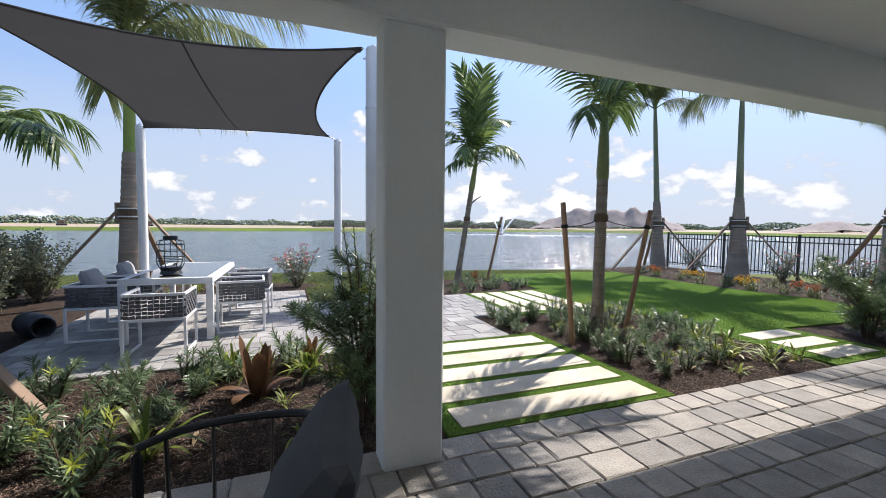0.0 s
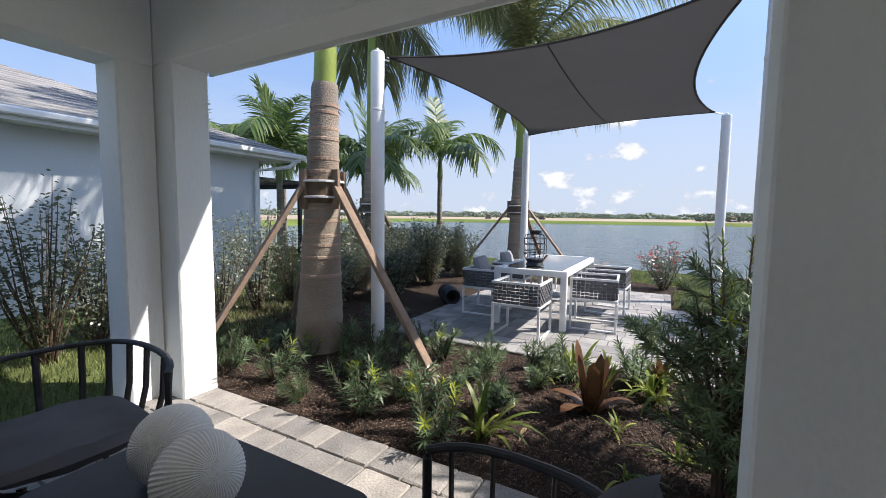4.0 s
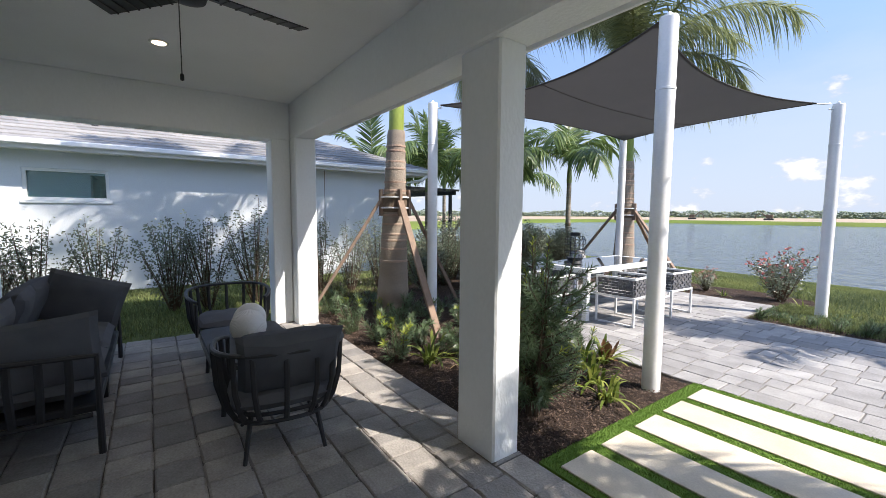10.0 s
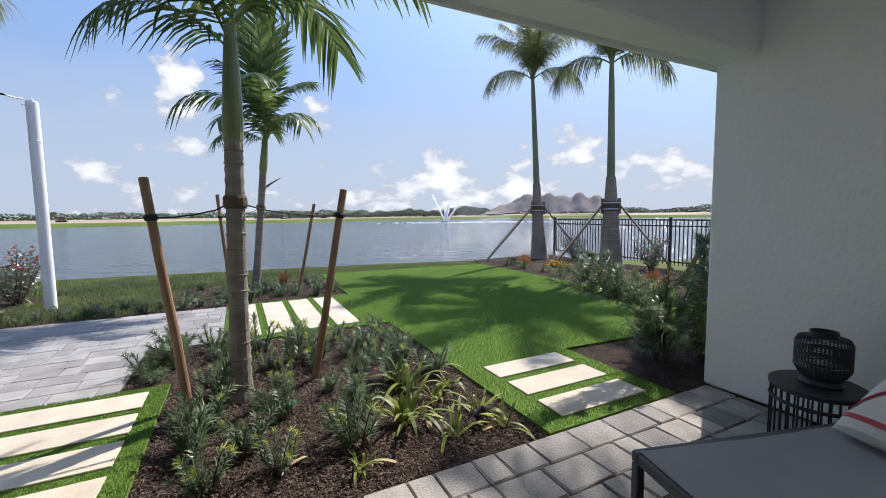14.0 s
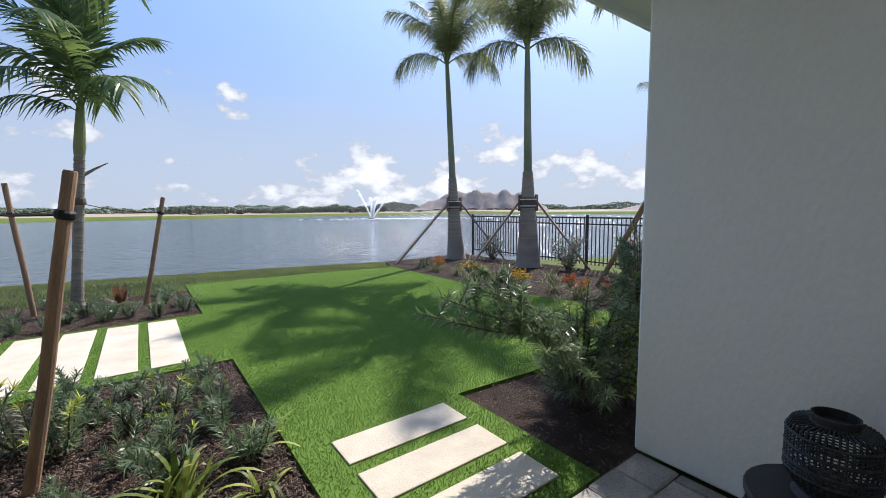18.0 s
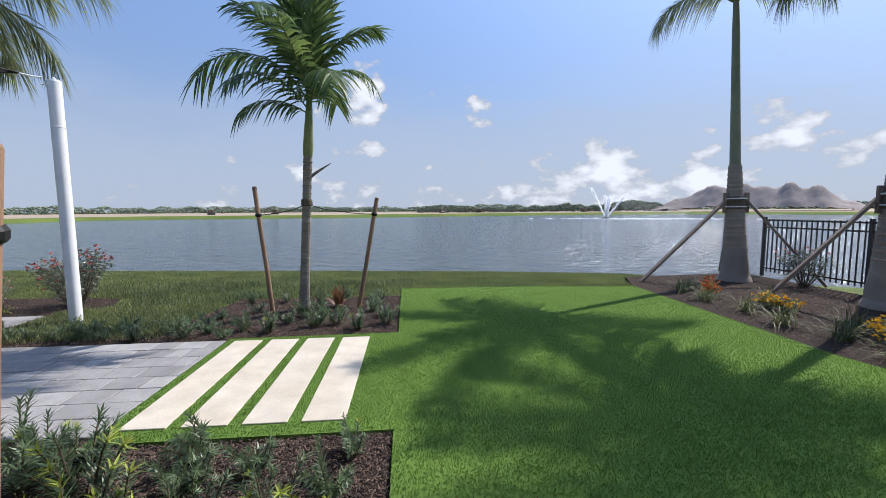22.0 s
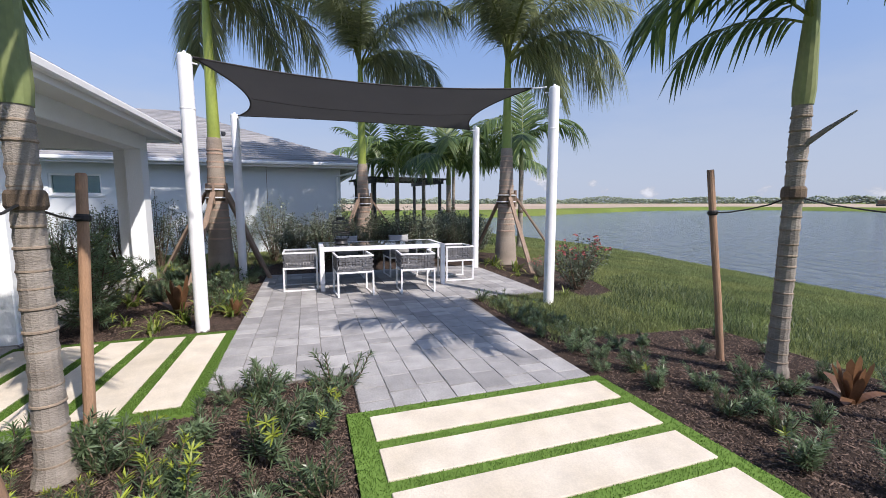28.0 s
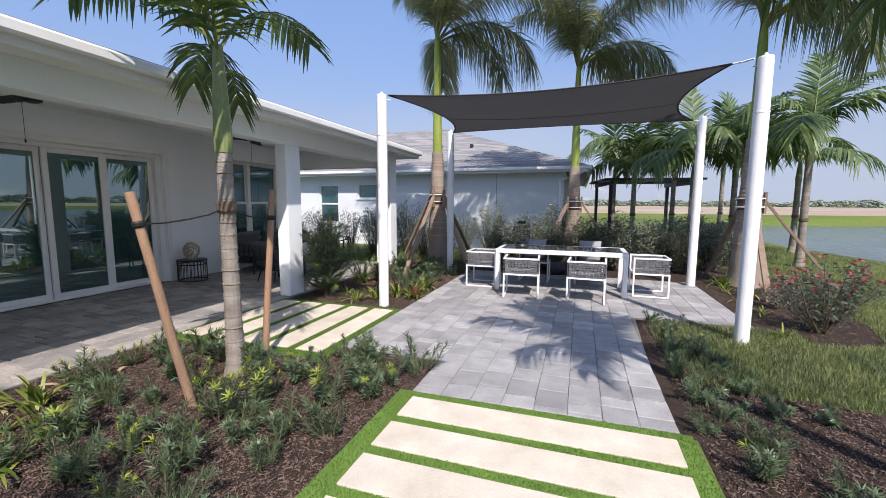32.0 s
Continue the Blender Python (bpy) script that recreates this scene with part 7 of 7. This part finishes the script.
for i, (x, y) in enumerate(((10.3, 9.6), (10.2, 8.9), (10.3, 8.2), (10.15, 7.5), (10.3, 6.9), (10.1, 6.2), (10.4, 5.7), (10.3, 5.1), (11.1, 8.7), (11.2, 6.4), (10.9, 7.3), (10.6, 9.9))):
    p = thing("ornamental_grass", "arching tuft of grey-green ornamental grass at the lawn edge", "plant", "ornamental grasses", pose(x, y, -0.032, 0, 0, 57 * i) @ Matrix.Diagonal((1.3, 1.3, 1.3, 1)))
    tagged(part("leaf_tuft", GRASSY[i % 2], None, p), kind="stuff")


def bromeliad(x, y, s, label, seed):
    p = thing("bromeliad", label, "plant", "bromeliads", pose(x, y, -0.032, 0, 0, seed * 40) @ Matrix.Diagonal((s, s, s, 1)))
    r = random.Random(seed)
    for k in range(15):
        a = 2.399 * k
        e = radians(87 - 2.0 * k - (18 if k > 10 else 0))
        w = Vector((math.cos(a) * math.cos(e), math.sin(a) * math.cos(e), math.sin(e)))
        g = Geo().blade((0.03 * math.cos(a), 0.03 * math.sin(a), 0), w, w.cross(Vector((0, 0, 1))) if k else Vector((1, 0, 0)), r.uniform(0.36, 0.52), r.uniform(0.075, 0.10), r.uniform(0.02, 0.2) + (0.35 if k > 10 else 0), 8, 0.6)
        part("leaf", g, bromeliad_leaf, p)


bromeliad(-0.16, 3.52, 1.05, "large coppery red bromeliad in the mulch by the patio", 1)
bromeliad(4.42, 9.15, 0.75, "dry brown-red bromeliad beside the young palm", 2)
bromeliad(0.28, 4.3, 0.6, "small red-brown bromeliad near a sail post", 3)
for i, (x, y) in enumerate(((5.05, 2.72), (3.6, 5.25))):
    l = thing("garden_spotlight", "small black garden spotlight set in the mulch", "lamp", "garden spotlights", pose(x, y, -0.032))
    part("stem", Geo().tube([(0, 0, 0), (0, 0, 0.06)], 0.008, 6), dark_metal, l)
    part("head", Geo().tube([(-0.03, 0, 0.06), (0.05, 0, 0.10)], [0.022, 0.03], 12), dark_metal, l)
place(solid("plant_tag", Geo().box(-0.04, -0.014, 0, 0.04, 0.014, 0.002), simple("tag_green", (0.02, 0.30, 0.18), 0.5), "small green plastic plant tag lying in the mulch", "tag"), pose(3.95, 3.55, 0.015, 12, -8, 30))


for i, (x, y) in enumerate(((5.02, 2.62), (4.72, 2.78), (4.4, 2.55), (3.95, 2.85), (-0.5, 3.0), (-1.3, 2.85), (4.9, 3.9))):
    g = Geo().blade((0, 0, 0.0), (1, 0.1, 0.25), (0, 1, 0.2), 0.16, 0.035, 0.35, 5, 0.4)
    place(solid("dry_leaf", g, dry_leaf, "curled tan dead leaf lying on the mulch", "leaf", group="fallen leaves"), pose(x, y, -0.012, 0, 0, 67 * i))


# ---- mulch chips, turf and grass blades ----
def chips(name, poly, density, seed, parent_label, near=None):
    r = np.random.default_rng(seed)
    xs, ys = [p[0] for p in poly], [p[1] for p in poly]
    n = int((max(xs) - min(xs)) * (max(ys) - min(ys)) * density)
    x, y = r.uniform(min(xs), max(xs), n), r.uniform(min(ys), max(ys), n)
    ok = inside(poly, x, y)
    if near is not None:
        ok &= near(x, y)
    x, y = x[ok], y[ok]
    n = len(x)
    length, wid, th = 0.007 + 0.034 * r.uniform(0, 1, n) ** 1.8, r.uniform(0.003, 0.008, n), r.uniform(0.002, 0.006, n)
    a, tilt = r.uniform(0, 6.283, n), r.normal(0, 0.3, n)
    ca, sa = np.cos(a), np.sin(a)
    local = np.array([(-1, -1, 0), (1, -1, 0), (1, 1, 0), (-1, 1, 0), (-0.8, -0.7, 1), (0.8, -0.7, 1), (0.8, 0.7, 1), (-0.8, 0.7, 1)], float)
    lx, ly, lz = local[None, :, 0] * length[:, None] / 2, local[None, :, 1] * wid[:, None] / 2, local[None, :, 2] * th[:, None]
    z = -0.030 + np.abs(r.normal(0, 0.008, n))[:, None] + lz + lx * np.sin(tilt)[:, None]
    v = np.stack([x[:, None] + lx * ca[:, None] - ly * sa[:, None], y[:, None] + lx * sa[:, None] + ly * ca[:, None], z], -1).reshape(-1, 3)
    q = np.array([(4, 5, 6, 7), (0, 1, 5, 4), (1, 2, 6, 5), (2, 3, 7, 6), (3, 0, 4, 7)])
    f = (np.arange(n)[:, None, None] * 8 + q[None]).reshape(-1, 4)
    return tagged(new(name, quick_mesh(name, v, f, mulch_chip)), parent_label, "mulch", kind="stuff")


chips("mulch_chips", BED_MID, 4200, 1, "loose dark brown wood mulch chips covering the middle bed")
chips("mulch_chips", [(-4.2, 2.4), (1.06, 2.38), (1.06, 4.4), (-2.8, 4.4), (-2.8, 5.6), (-4.2, 5.6)], 2200, 2, "loose dark brown wood mulch chips covering the left bed")
chips("mulch_chips", [(0.42, 7.66), (5.34, 7.68), (5.34, 9.88), (2.7, 9.88), (2.5, 8.22), (0.42, 8.2)], 2200, 3, "loose dark brown wood mulch chips round the young palm")
chips("mulch_chips", BED_RIGHT, 600, 4, "loose dark brown wood mulch chips along the fence")
chips("mulch_chips", [(-4.5, 9.05), (0.74, 9.05), (0.85, 9.7), (0.62, 10.2), (-0.3, 10.5), (-4.5, 10.85)], 500, 5, "loose dark brown wood mulch chips at the far end of the patio")


def blades(name, poly, density, h0, h1, width, material, label, seed, holes=(), height=None, lean=0.45, limit=None, z0=-0.004, edge=None):
    """Single upright blades of grass, each a bent triangle pair."""
    r = np.random.default_rng(seed)
    xs, ys = [p[0] for p in poly], [p[1] for p in poly]
    n = int((max(xs) - min(xs)) * (max(ys) - min(ys)) * density)
    x, y = r.uniform(min(xs), max(xs), n), r.uniform(min(ys), max(ys), n)
    ok = inside(poly, x, y)
    for a, b, c, d in holes:
        ok &= ~((x > a) & (x < c) & (y > b) & (y < d))
    if limit is not None:
        ok &= r.random(n) < limit(x, y)
    x, y = x[ok], y[ok]
    n = len(x)
    z = np.full(n, z0) if height is None else height(x, y)
    a = r.uniform(0, 6.283, n)
    h, w = r.uniform(h0, h1, n), width * r.uniform(0.7, 1.3, n)
    b = r.uniform(0, 6.283, n)
    k = lean * h * r.uniform(0.2, 1.2, n)
    ca, sa = np.cos(a) * w / 2, np.sin(a) * w / 2
    mx, my = x + np.cos(b) * k * 0.3, y + np.sin(b) * k * 0.3
    tx, ty = x + np.cos(b) * k, y + np.sin(b) * k
    v = np.stack([np.stack([x - ca, y - sa, z], -1), np.stack([x + ca, y + sa, z], -1), np.stack([mx + ca * 0.8, my + sa * 0.8, z + h * 0.6], -1), np.stack([mx - ca * 0.8, my - sa * 0.8, z + h * 0.6], -1), np.stack([tx, ty, z + h], -1)], 1).reshape(-1, 3)
    i = np.arange(n)[:, None] * 5
    f = np.concatenate([i + [[0, 1, 2]], i + [[0, 2, 3]], i + [[3, 2, 4]]])
    return tagged(new(name, quick_mesh(name, v, f, material)), label, "grass", kind="stuff")


SLABS_A = [(1.185, y, 2.962, y + 0.298) for y in (4.035, 3.635, 3.235, 2.835, 2.43)]
SLABS_B = [(x, 5.63, x + 0.30, 7.51) for x in (3.55, 3.945, 4.34, 4.735)]
SLABS_C = [(5.585, y, 6.43, y + 0.272) for y in (3.24, 2.865, 2.487)]
blades("turf_blades", TURF_A, 22000, 0.006, 0.014, 0.0036, turf_blade, "short bright green artificial turf between the slabs", 11, SLABS_A)
near_lawn = lambda x, y: np.clip(1.15 - ((y - 4.0).clip(0, 99) / 9.0), 0.3, 1.0)
blades("turf_blades", LAWN, 11500, 0.006, 0.014, 0.0046, turf_blade, "short bright green artificial turf blades of the lawn", 12, SLABS_B + SLABS_C, limit=near_lawn)
gh = lambda x, y: ground_height(x, y)
off_beds = lambda x, y: (~(inside(BED_LEFT, x, y) | inside(BED_RIGHT, x, y) | inside(LAWN, x, y) | inside(PATIO, x, y) | inside(TURF_A, x, y) | inside(BED_MID, x, y))).astype(float)
blades("grass_blades", [(-6, 8.0), (12, 8.0), (12, 15), (8, 17.2), (3, 18.1), (-6, 18.6)], 3600, 0.02, 0.055, 0.006, grass_blade, "coarse green and straw-coloured grass on the bank", 13, (), gh, 0.6, lambda x, y: off_beds(x, y) * np.clip(1.3 - (y - 8) / 9, 0.25, 1))
blades("grass_blades", [(0.44, 7.72), (2.6, 7.75), (2.6, 9.4), (0.44, 9.4)], 3600, 0.03, 0.07, 0.006, grass_blade, "thick green grass round a sail post", 14, (), lambda x, y: np.full(x.shape, -0.02), 0.6, lambda x, y: np.where(y > 7.9, 1.0, 0.55))
blades("grass_blades", [(-7.2, -4), (-3.3, -4), (-3.3, 2.4), (-3.6, 3.0), (-7.2, 9)], 900, 0.03, 0.09, 0.008, grass_blade, "green grass between the house and the neighbour's wall", 15, (), gh, 0.6)
blades("grass_blades", [(-16, 9.5), (-6, 9.5), (-6, 18.4), (-16, 19)], 260, 0.04, 0.10, 0.012, grass_blade, "coarse green grass on the bank beyond the patio", 16, (), gh, 0.6, off_beds)

weeds = lambda x, y: off_beds(x, y) * np.clip(0.5 + 0.5 * np.sin(x * 3.1 + 1.3 * np.sin(y * 2.3)) * np.sin(y * 4.3 + x), 0, 1)
blades("grass_clumps", [(0.9, 8.1), (2.7, 8.1), (2.9, 9.85), (5.6, 9.85), (5.6, 11.4), (-0.5, 11.6), (-0.5, 10.4), (0.9, 10.1)], 1300, 0.05, 0.13, 0.007, weed_blade, "dark green ragged weeds and grass clumps beside the bed", 17, (), gh, 0.8, weeds)

# ---- stepping slabs ----
def slab(name, x0, y0, x1, y1, parent, group):
    s = part("slab", Geo().box(x0, y0, -0.03, x1, y1, 0.007, 0.003), limestone, parent)
    return s


for a in SLABS_A:
    slab("slab", *a, turf_a, "")
for a in SLABS_B + SLABS_C:
    slab("slab", *a, lawn, "")


# ---- pavers ----
def worn(geo, amount, r):
    """Corners knocked about, as on tumbled pavers."""
    geo.v = [(x + r.uniform(-amount, amount), y + r.uniform(-amount, amount), zz + r.uniform(-amount, 0) * 0.4) for x, y, zz in geo.v]
    return geo


def lay_pavers(parent, x0, x1, y0, y1, rowset, sizes, ok, near, one, rest, seed, kind="porch", z=0.0):
    """Rows of pavers of mixed lengths with worn edges; the ones inside near() are pieces of their own."""
    r = random.Random(seed)
    cache, joined, count = {}, Geo(), 0
    wear = 0.0035 if kind == "patio" else 0.0045
    y = y0
    k = 0
    while y < y1 - 0.02:
        d = rowset[k % len(rowset)]
        d = min(d, y1 - y)
        x = x0 - r.uniform(0, 0.3)
        while x < x1:
            w = r.choice(sizes)
            a, b = max(x, x0), min(x + w, x1)
            if b - a > 0.05:
                cx, cy = (a + b) / 2, y + d / 2
                if ok(cx, cy):
                    key = (round(b - a, 2), round(d, 2))
                    dz = r.uniform(-0.0025, 0.0025)
                    gap = 0.0032
                    bw, bd = (b - a) / 2 - gap * (1.4 if kind == "patio" else 1), d / 2 - gap * (0.7 if kind == "patio" else 1)
                    pos, hw, hd = (cx, cy), bw, bd
                    if near(*pos) and count < 300:
                        kk = (round(hw, 3), round(hd, 3), r.randrange(4))
                        if kk not in cache:
                            cache[kk] = worn(Geo().box(-hw, -hd, -0.03, hw, hd, 0.0, 0.005 if kind == "patio" else 0.009), wear, r).mesh("paver", one)
                        part("paver", cache[kk], None, parent).matrix_basis = pose(pos[0], pos[1], z + dz, r.uniform(-0.12, 0.12), r.uniform(-0.12, 0.12), r.uniform(-0.3, 0.3))
                        count += 1
                    else:
                        one_more = worn(Geo().box(pos[0] - hw, pos[1] - hd, z - 0.03, pos[0] + hw, pos[1] + hd, z + dz, 0.005 if kind == "patio" else 0.009), wear, r)
                        joined.add(one_more.v, one_more.f)
            x += w
        y += d
        k += 1
    if joined.v:
        tagged(part("pavers", joined, rest, parent), "further concrete pavers", kind="stuff")


inside_patio = lambda x, y: bool(inside(PATIO, [x], [y])[0])
# the porch: courses run along it
lay_pavers(porch_floor, PORCH_W - 0.13, PORCH_E - 0.005, WALL_Y + 0.005, PORCH_OUT - 0.002, [0.2362], [0.155, 0.235, 0.31, 0.235], lambda x, y: True, lambda x, y: x < 2.6 and y > 0.1 or y > 1.4, paver, paver_rest, 3)
for a, b, c, d, k in ((-2.745, 2.738, 4.43, 5.582, 5), (-2.745, 3.446, 5.582, 7.55, 6), (-2.745, 0.4, 7.55, 8.995, 7)):
    n = round((d - c) / 0.232)
    lay_pavers(patio, a, b, c, d, [(d - c) / n], [0.155, 0.235, 0.31, 0.31], lambda x, y: True, lambda x, y: x > -0.4, paver_grey, paver_grey_rest, k, "patio")
